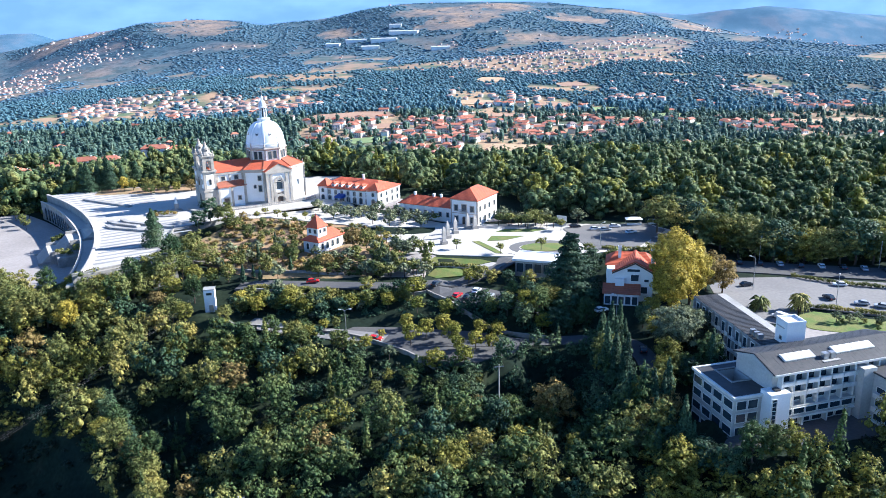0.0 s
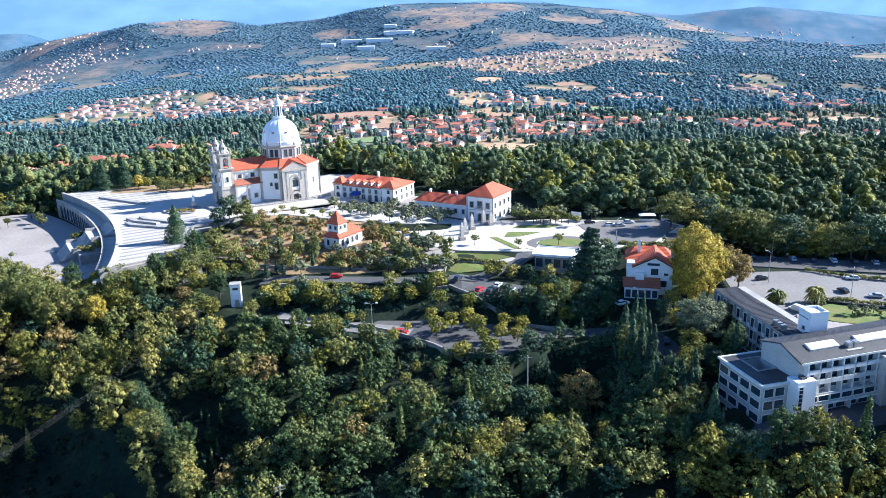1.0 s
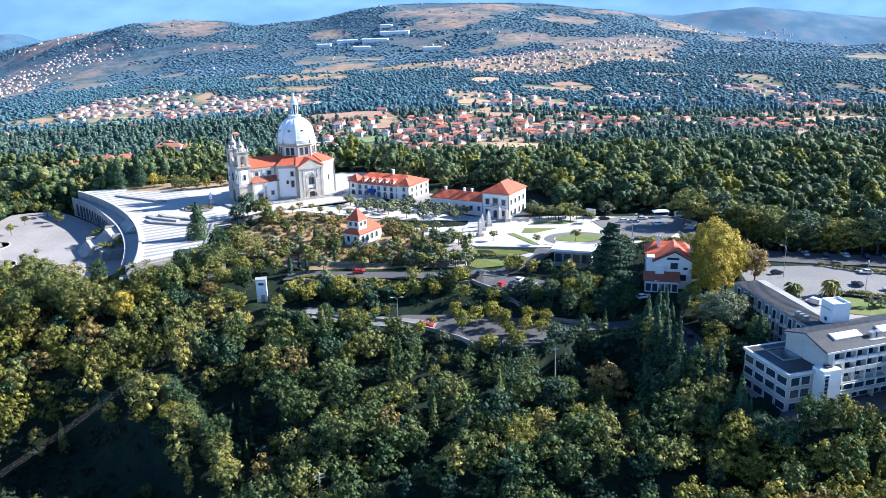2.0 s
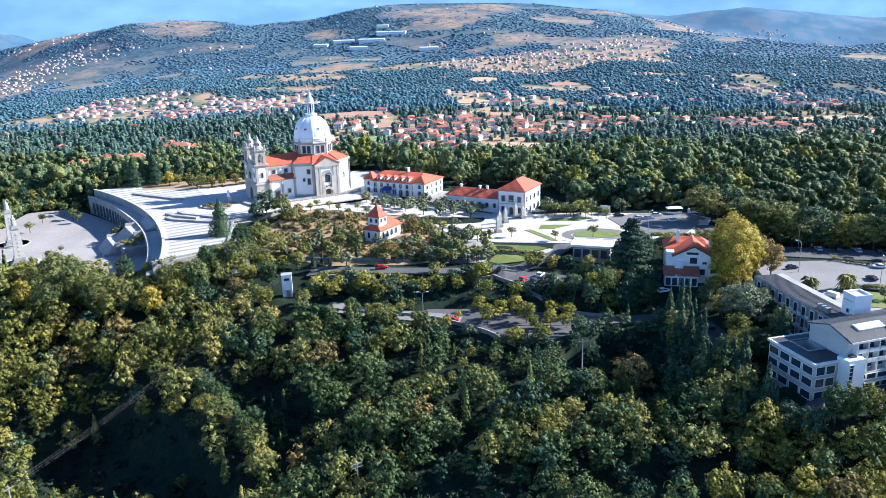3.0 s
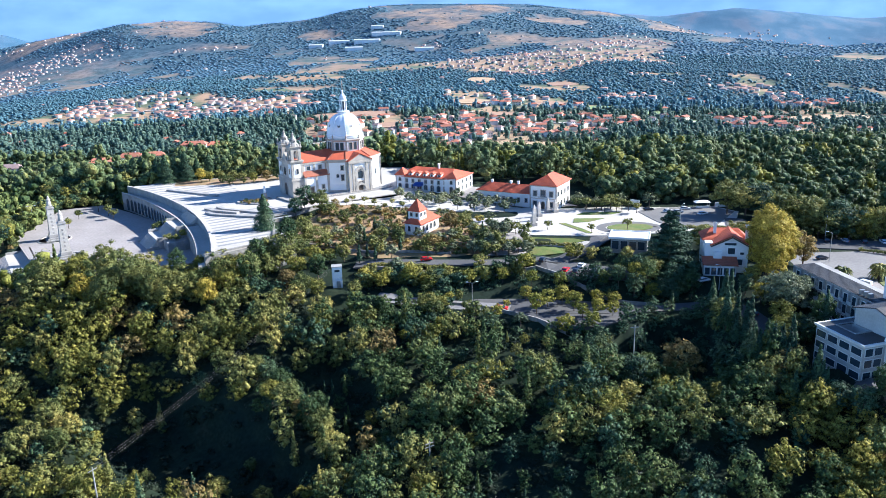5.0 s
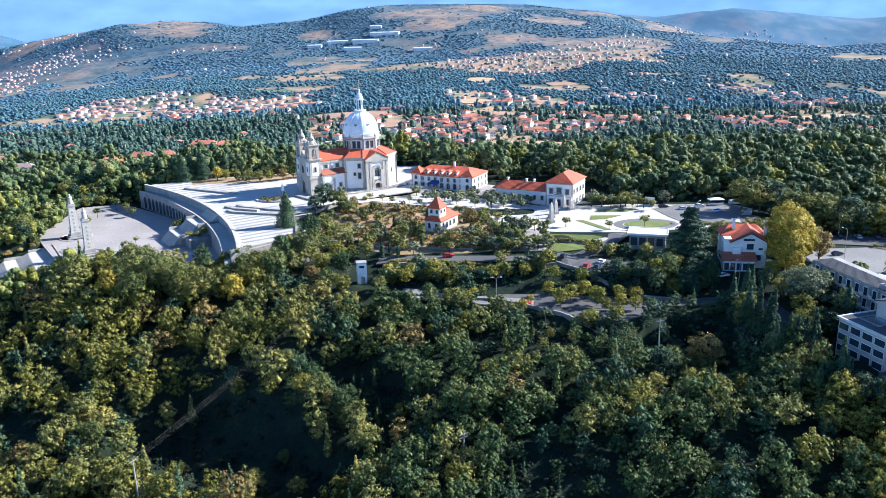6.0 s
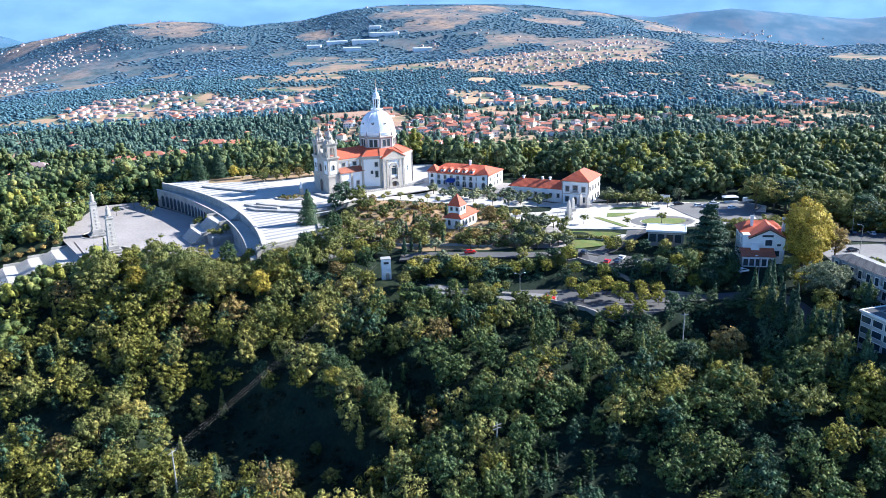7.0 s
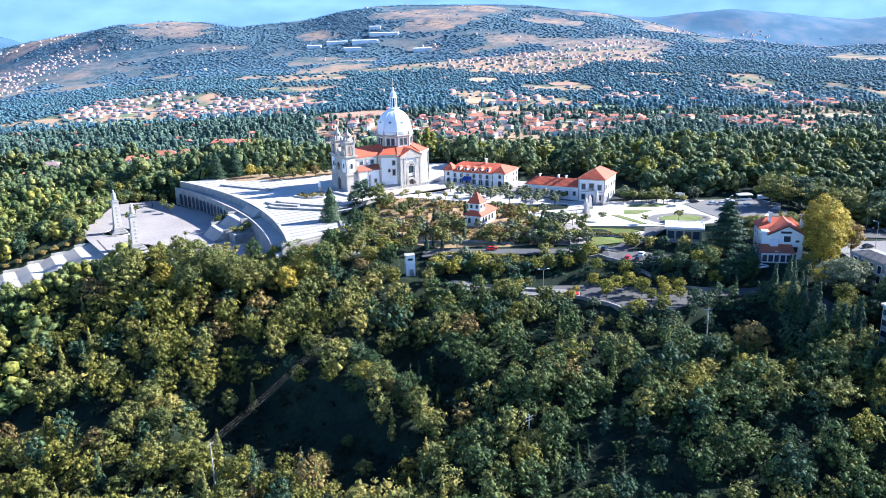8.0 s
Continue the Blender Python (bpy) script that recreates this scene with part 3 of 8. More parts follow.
# ---- the basilica ----
def basilica():
    c = thing("basilica", "white basilica with granite pilasters, clay-tiled roofs and a tall pale dome", "church", *DOME, 0, 30)
    plan = [(-13, -8.2), (-6, -12), (6, -12), (14, -6.5), (14, 6.5), (6, 12), (-6, 12), (-13, 8.2)]
    part("body", prism(B(), plan, -0.5, 14.4), PLASTER, c)
    part("plinth", prism(B(), [(x * 1.015, y * 1.015) for x, y in plan], -0.6, 1.1), CHURCH_STONE, c, "granite plinth")
    part("cornice", prism(prism(B(), [(x * 1.02, y * 1.02) for x, y in plan], 13.6, 14.2), [(x * 1.045, y * 1.045) for x, y in plan], 14.2, 15.0), CHURCH_STONE, c, "moulded granite cornice")
    bm = B()
    lo, hi = [bm.verts.new((x * 1.04, y * 1.04, 15.02)) for x, y in plan], [bm.verts.new((x * 0.60, y * 0.60, 18.0)) for x, y in plan]
    bm.faces.new(hi)
    for k in range(8):
        bm.faces.new((lo[k], lo[(k + 1) % 8], hi[(k + 1) % 8], hi[k]))
    part("roof", bm, TILE, c, "orange clay tile roof")
    for k in range(8):
        bm = B()
        (x0, y0), (x1, y1) = [(plan[k][0] * q, plan[k][1] * q) for q in (1.04, 0.60)]
        d = Vector((x1 - x0, y1 - y0, 2.98))
        n = Vector((-d.y, d.x, 0)).normalized() * 0.18
        a, b = Vector((x0, y0, 15.05)), Vector((x1, y1, 18.05))
        vs = [bm.verts.new(p) for p in (a - n, a + n, b + n, b - n)] + [bm.verts.new(p + Vector((0, 0, 0.2))) for p in (a - n, a + n, b + n, b - n)]
        for q in ((4, 5, 6, 7), (0, 1, 5, 4), (1, 2, 6, 5), (2, 3, 7, 6), (3, 0, 4, 7)):
            bm.faces.new([vs[i] for i in q])
        part("hip_ridge", bm, TILE_OLD, c)
    for x, y in plan:                                   # pilasters at the body's corners
        part("pilaster", prism(B(), [(x * 1.01 + 0.55 * math.cos(t), y * 1.01 + 0.55 * math.sin(t)) for t in (0.4, 1.97, 3.54, 5.11)], -0.5, 13.7), CHURCH_STONE, c)
    for s in (-1, 1):                                    # transept fronts
        p = new("portico")
        p.parent = c
        p.matrix_local = pose(0, 0, 0, 0, 0, 0 if s < 0 else 180)
        tagged(p, "granite-trimmed transept front with a pediment")
        part("portico_wall", box(B(), -5.3, 5.3, -13.8, -11.0, -0.5, 13.4), PLASTER, p)
        for x in (-5.2, -3.4, 3.4, 5.2):
            part("pilaster", box(B(), x - 0.55, x + 0.55, -14.25, -13.75, -0.5, 13.0), CHURCH_STONE, p)
        bm = box(B(), -5.9, 5.9, -14.5, -11.2, 13.0, 13.9)
        slab_y(bm, [(-6.1, 13.9), (6.1, 13.9), (0, 17.0)], -14.35, -13.4)
        part("pediment", bm, CHURCH_STONE, p)
        bm = B()
        for sx in (-1, 1):
            vs = [bm.verts.new(q) for q in ((sx * 6.3, -14.6, 13.9), (0, -14.6, 17.2), (0, -5.0, 17.2), (sx * 6.3, -9.0, 13.9))]
            ws = [bm.verts.new(v.co + Vector((0, 0, 0.3))) for v in vs]
            bm.faces.new(ws)
            bm.faces.new(vs[::-1])
            for k in range(4):
                bm.faces.new((vs[k], vs[(k + 1) % 4], ws[(k + 1) % 4], ws[k]))
        bmesh.ops.recalc_face_normals(bm, faces=bm.faces)
        part("portico_roof", bm, TILE, p)
        bm = B()
        for x in (-2.3, 2.3):
            box(bm, x - 0.5, x + 0.5, -14.3, -13.7, 0, 9.0)
        ring_y(bm, arch_pts(5.8, 4.0), arch_pts(4.6, 3.0), -14.4, -13.7)
        part("aedicule", bm, CHURCH_STONE, p)
        opening(p, 0, -13.8, 0.2, 0, 2.3, 4.2, False, 0.45, CHURCH_STONE, DARK_WOOD, "doorway", "door_leaf")
        opening(p, 0, -13.8, 6.0, 0, 2.4, 4.0, True, 0.45)
        part("attic_arch", ring_y(B(), [(x, z + 9.2) for x, z in arch_pts(4.6, 2.4)], [(x, z + 9.3) for x, z in arch_pts(3.2, 1.6)], -14.15, -13.75), CHURCH_STONE, p)
    # windows of the diagonal bays
    dl = math.degrees(math.atan2(-3.8, 7.0))
    opening(c, -9.5, -10.15, 6.8, dl, 0.9, 1.5, True, 0.25)
    opening(c, -7.6, -11.15, 5.4, dl, 1.2, 2.6, False, 0.3)
    opening(c, -7.6, -11.15, 10.2, dl, 1.2, 1.9, False, 0.3)
    dr = math.degrees(math.atan2(5.5, 8.0))
    opening(c, 10.0, -9.25, 6.0, dr, 1.2, 2.6, False, 0.3, PLASTER)
    # nave, aisles
    part("nave", box(B(), -25.5, -12.2, -6.2, 6.2, -0.5, 14.2), PLASTER, c)
    part("nave_cornice", box(B(), -25.6, -12.0, -6.7, 6.7, 13.7, 14.6), CHURCH_STONE, c)
    part("nave_roof", hip_roof(B(), -27.0, -5.0, -6.6, 6.6, 14.9, 3.7, 0.2, 0.28, 0.0), TILE, c, "orange clay tile roof")
    for s in (-1, 1):
        part("aisle", box(B(), -24.8, -12.6, *sorted((s * 6.1, s * 8.3)), -0.5, 8.4), PLASTER, c)
        bm = B()
        pts = [(-24.9, s * 8.8, 8.4), (-12.6, s * 8.8, 8.4), (-12.6, s * 6.1, 10.6), (-24.9, s * 6.1, 10.6)]
        vs, ws = [bm.verts.new(p) for p in pts], [bm.verts.new((x, y, z + 0.3)) for x, y, z in pts]
        for q in (ws, vs[::-1], *[(vs[k], vs[(k + 1) % 4], ws[(k + 1) % 4], ws[k]) for k in range(4)]):
            bm.faces.new(q)
        bmesh.ops.recalc_face_normals(bm, faces=bm.faces)
        part("aisle_roof", bm, TILE_OLD, c, "weathered red tile lean-to roof")
        for x in (-24.3, -19.0, -13.4):
            part("buttress_strip", box(B(), x - 0.45, x + 0.45, *sorted((s * 8.3, s * 8.6)), -0.5, 8.2), CHURCH_STONE, c)
            part("buttress_strip", box(B(), x - 0.4, x + 0.4, *sorted((s * 6.1, s * 6.5)), 10.4, 14.0), CHURCH_STONE, c)
    for x in (-21.8, -16.2):
        opening(c, x, -6.2, 11.2, 0, 1.5, 1.6)
    opening(c, -21.5, -8.3, 0.1, 0, 1.9, 3.6, False, 0.45, CHURCH_STONE, DARK_WOOD, "doorway", "door_leaf")
    opening(c, -16.0, -8.3, 2.6, 0, 1.2, 1.6)
    # west front
    bm = slab_y(B(), [(-5, -0.5), (5, -0.5), (5, 15.5), (2.6, 16.2), (0, 19.4), (-2.6, 16.2), (-5, 15.5)], -1.2, 1.2)
    part("west_front", bm, CHURCH_STONE, c, "granite west front", pose(-29.0, 0, 0, 0, 0, -90))
    opening(c, -30.2, 0, 0.2, -90, 3.0, 5.6, True, 0.5, CHURCH_STONE, DARK_WOOD, "doorway", "door_leaf")
    opening(c, -30.2, 0, 9.2, -90, 2.6, 3.6, True, 0.5)
    # crosses on the roof
    for x, y, z in ((-7.5, -2.4, 17.6), (14, 0, 15.0), (14, -6.4, 15.0), (14, 6.4, 15.0)):
        k = 1.0 if x < 0 else 0.5
        bm = box(B(), -0.13, 0.13, -0.13, 0.13, 0, 3.0 * k)
        box(bm, -0.13, 0.13, -0.85 * k, 0.85 * k, 1.9 * k, 2.16 * k)
        box(bm, -0.4, 0.4, -0.4, 0.4, -1.2, 0.35)
        part("roof_cross", bm, CHURCH_STONE, c, "", pose(x, y, z))

    def tower(y):
        t = new("bell_tower")
        t.parent = c
        t.matrix_local = pose(-27.6, y, 0)
        tagged(t, "granite bell tower with a baroque cap and pinnacles")
        part("shaft", box(box(B(), -2.75, 2.75, -2.75, 2.75, -0.5, 7.6), -2.55, 2.55, -2.55, 2.55, 7.6, 15.8), CHURCH_STONE, t)
        for q in range(4):
            part("wall_panel", box(B(), -1.6, 1.6, -2.6, -2.5, 8.6, 14.6), PLASTER, t, "", pose(0, 0, 0, 0, 0, 90 * q))
        for z0, z1, r in ((7.3, 7.9, 3.0), (15.2, 15.7, 2.9), (15.7, 16.2, 3.15), (21.6, 22.1, 2.6), (22.1, 22.5, 2.85)):
            part("moulding", box(B(), -r, r, -r, r, z0, z1), CHURCH_STONE, t)
        bm = B()                                         # belfry: four corner piers and arched heads
        for sx in (-1, 1):
            for sy in (-1, 1):
                box(bm, sx * 1.75 - 0.6, sx * 1.75 + 0.6, sy * 1.75 - 0.6, sy * 1.75 + 0.6, 16.2, 21.6)
        for q in range(4):
            b2 = B()
            o = arch_pts(3.4, 5.4)
            i = arch_pts(2.0, 4.4)
            ring_y(b2, o, i, -2.3, -1.7)
            b2.transform(pose(0, 0, 16.2, 0, 0, 90 * q))
            tmp = bpy.data.meshes.new("arch")
            b2.to_mesh(tmp)
            b2.free()
            bm.from_mesh(tmp)
            bpy.data.meshes.remove(tmp)
        box(bm, -2.2, 2.2, -2.2, 2.2, 20.9, 21.6)
        part("belfry", bm, CHURCH_STONE, t)
        bell = part("bell", lathe(B(), [(0.75, 17.6), (0.6, 18.0), (0.45, 18.8), (0.2, 19.1), (0.12, 20.9)], 14), METAL, t, "dark bronze bell", smooth=True)
        part("cap", lathe(B(), [(2.5, 22.5), (2.45, 22.9), (1.9, 23.6), (1.35, 24.1), (1.25, 25.2), (1.45, 25.4), (1.0, 25.9), (0.6, 26.6), (0.42, 27.4), (0.5, 27.6), (0.18, 28.2), (0, 28.8)], 12), CHURCH_STONE, t, smooth=False)
        for sx in (-1, 1):
            for sy in (-1, 1):
                part("pinnacle", lathe(B(), [(0.42, 22.5), (0.42, 23.1), (0.22, 23.3), (0.38, 23.8), (0.1, 24.5), (0, 25.0)], 8, sx * 2.25, sy * 2.25), CHURCH_STONE, t)
        for q in range(4):
            opening(t, *[(0, -1.36), (1.36, 0), (0, 1.36), (-1.36, 0)][q], 24.2, 90 * q, 0.6, 0.8, True, 0.1)
        opening(t, 0, -2.62, 10.4, 0, 0.9, 2.2, True, 0.2)
        opening(t, -2.62, 0, 10.4, -90, 0.9, 2.2, True, 0.2)
        opening(t, 0, -2.77, 1.0, 0, 1.0, 1.6, False, 0.2)
    tower(-5.1)
    tower(5.1)
    # drum, dome and lantern
    t8 = math.pi / 8
    part("drum", lathe(B(), [(8.75, 14.5), (8.75, 17.0), (8.4, 17.2), (8.4, 22.5)], 8, turn=t8), PLASTER, c)
    part("drum_cornice", lathe(B(), [(8.4, 22.0), (8.8, 22.3), (9.1, 22.6), (9.1, 23.0), (8.5, 23.2), (8.25, 23.6)], 8, turn=t8), CHURCH_STONE, c)
    part("drum_base", lathe(B(), [(9.3, 16.4), (9.3, 17.2), (8.9, 17.4)], 8, turn=t8), CHURCH_STONE, c)
    for k in range(8):
        a = radians(45 * k)
        r = 8.4 * math.cos(t8)
        for off in (-1.1, 1.1):
            opening(c, r * math.cos(a) - off * math.sin(a), r * math.sin(a) + off * math.cos(a), 18.3, 45 * k + 90, 1.5, 3.2, False, 0.2)
        a2 = a + t8
        part("drum_pilaster", prism(B(), [(8.25 * math.cos(a2) + 0.6 * math.cos(a2 + q), 8.25 * math.sin(a2) + 0.6 * math.sin(a2 + q)) for q in (0.78, 2.35, 3.93, 5.5)], 17.2, 22.2), CHURCH_STONE, c)
        lathe_bm = lathe(B(), [(0.4, 22.9), (0.4, 23.8), (0.25, 24.0), (0.36, 24.4), (0.1, 25.0), (0, 25.4)], 8, 8.35 * math.cos(a2), 8.35 * math.sin(a2))
        part("dome_urn", lathe_bm, CHURCH_STONE, c)
    prof = [(8.2, 23.0), (8.2, 24.4), (8.05, 24.7)] + [(8.0 * math.cos(math.radians(q)) ** 0.82 + 0.0, 24.7 + 9.5 * math.sin(math.radians(q))) for q in range(6, 79, 6)] + [(2.3, 34.2)]
    part("dome", lathe(B(), prof, 40), DOME_WHITE, c, "pale rendered dome", smooth=True)
    bm = B()
    for k in range(8):
        bm = B()
        a = radians(45 * k) + t8
        prev = None
        for r, z in prof[1:]:
            ring = [bm.verts.new(((r + e) * math.cos(a) - s * math.sin(a), (r + e) * math.sin(a) + s * math.cos(a), z + e * 0.6)) for e, s in ((-0.1, -0.35), (0.16, -0.28), (0.16, 0.28), (-0.1, 0.35))]
            if prev:
                for i in range(3):
                    bm.faces.new((prev[i], prev[i + 1], ring[i + 1], ring[i]))
            prev = ring
        bmesh.ops.recalc_face_normals(bm, faces=bm.faces)
        part("dome_rib", bm, DOME_WHITE, c)
    part("dome_band", lathe(B(), [(8.15, 24.3), (8.4, 24.45), (8.4, 24.8), (8.0, 24.9)], 40), DOME_WHITE, c)
    for k in range(8):
        a = radians(45 * k)
        bm = lathe(B(), [(0.75, 0), (0.75, 0.25), (0.5, 0.25), (0.5, 0.12), (0, 0.12)], 14)
        ocu = part("oculus", bm, CHURCH_STONE, c, "", Matrix.Translation((7.1 * math.cos(a), 7.1 * math.sin(a), 28.9)) @ Matrix.Rotation(a, 4, "Z") @ Matrix.Rotation(radians(62), 4, "Y"))
        part("pane", lathe(B(), [(0.55, 0.1), (0.55, 0.2), (0, 0.2)], 14), GLASS, ocu)
    part("lantern_base", lathe(B(), [(2.6, 33.4), (2.6, 34.5), (2.9, 34.7), (2.9, 35.0), (1.5, 35.0), (1.5, 35.4)], 16), DOME_WHITE, c)
    for k in range(8):
        a = radians(45 * k)
        part("lantern_column", lathe(B(), [(0.26, 35.2), (0.22, 39.6)], 8, 1.45 * math.cos(a), 1.45 * math.sin(a)), DOME_WHITE, c)
    part("lantern_core", lathe(B(), [(0.95, 35.2), (0.95, 39.6)], 8), GLASS, c)
    part("lantern_cap", lathe(B(), [(1.9, 39.5), (2.0, 39.9), (1.6, 40.1), (1.55, 41.0), (1.2, 42.0), (0.55, 42.8), (0.42, 43.6), (0.6, 43.9), (0.3, 44.5), (0, 44.7)], 16), DOME_WHITE, c)
    bm = box(B(), -0.12, 0.12, -0.12, 0.12, 44.4, 48.6)
    box(bm, -0.12, 0.12, -0.95, 0.95, 46.9, 47.15)
    part("cross", bm, CHURCH_STONE, c)
    return c


basilica()


# ---- houses ----
def house1():
    """The long pilgrims' house: two storeys, tiled mansard with dormers, taller end pavilions."""
    h = thing("pilgrim_house", "long white two-storey house with arched windows and a dormered clay roof", "house", -51.4, 337.0, -0.9, -29.5)
    L, D = 30.5, 17.5
    part("wall", box(B(), 0, L, 0, D, -2, 6.0), PLASTER, h)
    part("eaves_cornice", box(B(), -0.25, L + 0.25, -0.25, D + 0.25, 5.7, 6.1), CHURCH_STONE, h)
    part("roof", hip_roof(B(), 0, L, 0, D, 6.35, 3.1, 0.5, 0.22, 6.0), TILE, h, "orange clay tile roof")
    bm = hip_roof(B(), -0.2, 4.4, -0.5, 5.2, 6.9, 2.9, 0.4, 0.22)
    part("pavilion_roof", bm, TILE, h)
    part("pavilion_roof", hip_roof(B(), L - 5.6, L + 0.2, -0.5, 6.0, 6.9, 2.6, 0.4, 0.22), TILE, h)
    part("pavilion_wall", box(B(), -0.15, 4.35, -0.45, 5.2, -2, 6.8), PLASTER, h)
    part("pavilion_wall", box(B(), L - 5.6, L + 0.15, -0.45, 6.0, -2, 6.8), PLASTER, h)
    for x in (7.0, 10.7, 14.4, 18.1, 21.8):
        d = new("dormer")
        d.parent = h
        d.matrix_local = pose(x, 0.7, 6.4)
        part("dormer_wall", box(B(), -0.85, 0.85, 0, 3.2, 0, 1.55), PLASTER, d)
        part("dormer_roof", hip_roof(B(), -0.85, 0.85, -0.1, 3.4, 1.6, 0.75, 0.25, 0.12, 0.9), TILE, d)
        opening(d, 0, 0, 0.3, 0, 0.9, 1.0, False, 0.12, WHITE_PAINT)
    for k in range(9):
        x = 2.1 + k * 3.28
        y = -0.45 if k in (0, 8) else 0.0
        if k != 3:
            opening(h, x, y, 0.2, 0, 1.5, 2.7, True, 0.28)
        opening(h, x, y, 3.6 if k not in (0, 8) else 4.1, 0, 1.1, 1.6, k in (0, 8), 0.22)
    opening(h, 11.9, 0, 0.0, 0, 2.0, 3.0, True, 0.3, CHURCH_STONE, DARK_WOOD, "doorway", "door_leaf")
    for k in range(4):
        opening(h, L + (0.15 if k == 0 else 0.0), 2.3 + k * 4.3, 0.6, 90, 1.1, 1.9, False, 0.22)
        opening(h, L + (0.15 if k == 0 else 0.0), 2.3 + k * 4.3, 3.6, 90, 1.1, 1.6, False, 0.22)
    part("awning", prism(B(), [(10.2, -3.2), (13.8, -3.2), (13.8, 0), (10.2, 0)], 2.6, lambda x, y: 3.3 + 0.35 * y * 0 + 0.25 * (y + 3.2)), BLUE_CLOTH, h, "blue fabric awning")
    bm = B()
    for x in (10.4, 13.6):
        box(bm, x - 0.06, x + 0.06, -3.1, -2.98, -0.3, 2.7)
    part("awning_posts", bm, METAL, h)
    part("chimney", box(box(B(), 17.5, 18.3, 8.0, 8.8, 8.5, 11.4), 17.35, 18.45, 7.85, 8.95, 11.1, 11.45), PLASTER, h)
    part("quoin", box(B(), L - 0.3, L + 0.2, -0.52, -0.1, -2, 6.7), CHURCH_STONE, h)
    part("quoin", box(B(), -0.2, 0.3, -0.52, -0.1, -2, 6.7), CHURCH_STONE, h)
    bm = B()
    for k in range(5):
        opening_x = 5.4 + 3.28 * k
        box(bm, opening_x - 0.1, opening_x + 0.1, -0.06, 0.0, -1, 5.7)
    part("pilaster_strips", bm, CHURCH_STONE, h)


house1()


def villa():
    h = thing("villa", "white two-storey villa with granite trim, balcony and an orange hipped roof", "house", 5.6, 304.0, -4.2, -31)
    L, D = 11.6, 17.2
    part("wall", box(B(), 0, L, 0, D, -1.5, 9.8), PLASTER, h)
    part("eaves_cornice", box(B(), -0.2, L + 0.2, -0.2, D + 0.2, 9.5, 9.95), CHURCH_STONE, h)
    part("roof", hip_roof(B(), 0, L, 0, D, 10.2, 3.7, 0.6, 0.25, 5.6), TILE, h, "orange clay tile hipped roof")
    for x in (0, L):
        part("quoin", box(B(), x - 0.3, x + 0.3, -0.06, 0.3, -1.5, 9.5), CHURCH_STONE, h)
    part("string_course", box(B(), 0.3, L - 0.3, -0.06, 0.0, 4.2, 4.5), CHURCH_STONE, h)
    for x in (2.2, 5.8, 9.4):
        opening(h, x, 0, 5.4, 0, 1.5 if x != 5.8 else 2.0, 2.2 if x != 5.8 else 2.6, False, 0.28)
        opening(h, x, 0, 0.9 if x != 5.8 else 0.0, 0, 1.5, 2.2 if x != 5.8 else 3.0, x == 5.8, 0.28, CHURCH_STONE, GLASS if x != 5.8 else DARK_WOOD)
    bm = box(B(), 4.0, 7.6, -1.2, 0, 5.0, 5.2)
    for k in range(10):
        box(bm, 4.05 + k * 0.385, 4.11 + k * 0.385, -1.18, -1.1, 5.2, 6.1)
    box(bm, 4.0, 7.6, -1.2, -1.1, 6.1, 6.2)
    part("balcony", bm, METAL, h, "iron balcony with thin bars")
    for k in range(4):
        opening(h, L, 2.3 + 4.1 * k, 5.4, 90, 1.3, 2.0, False, 0.25)
        opening(h, L, 2.3 + 4.1 * k, 1.0, 90, 1.3, 2.0, False, 0.25)
    part("ridge", box(B(), L / 2 - 0.15, L / 2 + 0.15, 5.2, D - 5.2, 13.75, 14.0), TILE_OLD, h)


villa()


def low_house():
    h = thing("low_annex_house", "long low white annex with orange tiled roof and chimneys", "house", -15.6, 317.6, -3.6, -31)
    L, D = 25.5, 9.0
    part("wall", box(B(), 0, L, 0, D, -1.5, 5.0), PLASTER, h)
    part("roof", hip_roof(B(), 0, L, 0, D, 5.3, 2.9, 0.5, 0.22, 4.0), TILE, h, "orange clay tile roof")
    for x in (5.0, 14.0, 17.5):
        bm = box(B(), x - 0.4, x + 0.4, 4.2, 5.0, 6.6, 9.4)
        box(bm, x - 0.55, x + 0.55, 4.05, 5.15, 9.0, 9.25)
        part("chimney", bm, PLASTER, h)
    for k in range(7):
        opening(h, 2.0 + 3.5 * k, 0, 1.4, 0, 1.1, 1.7, False, 0.22)
    opening(h, 12.5, 0, 0.0, 0, 1.5, 2.6, True, 0.25, CHURCH_STONE, DARK_WOOD, "doorway", "door_leaf")


low_house()


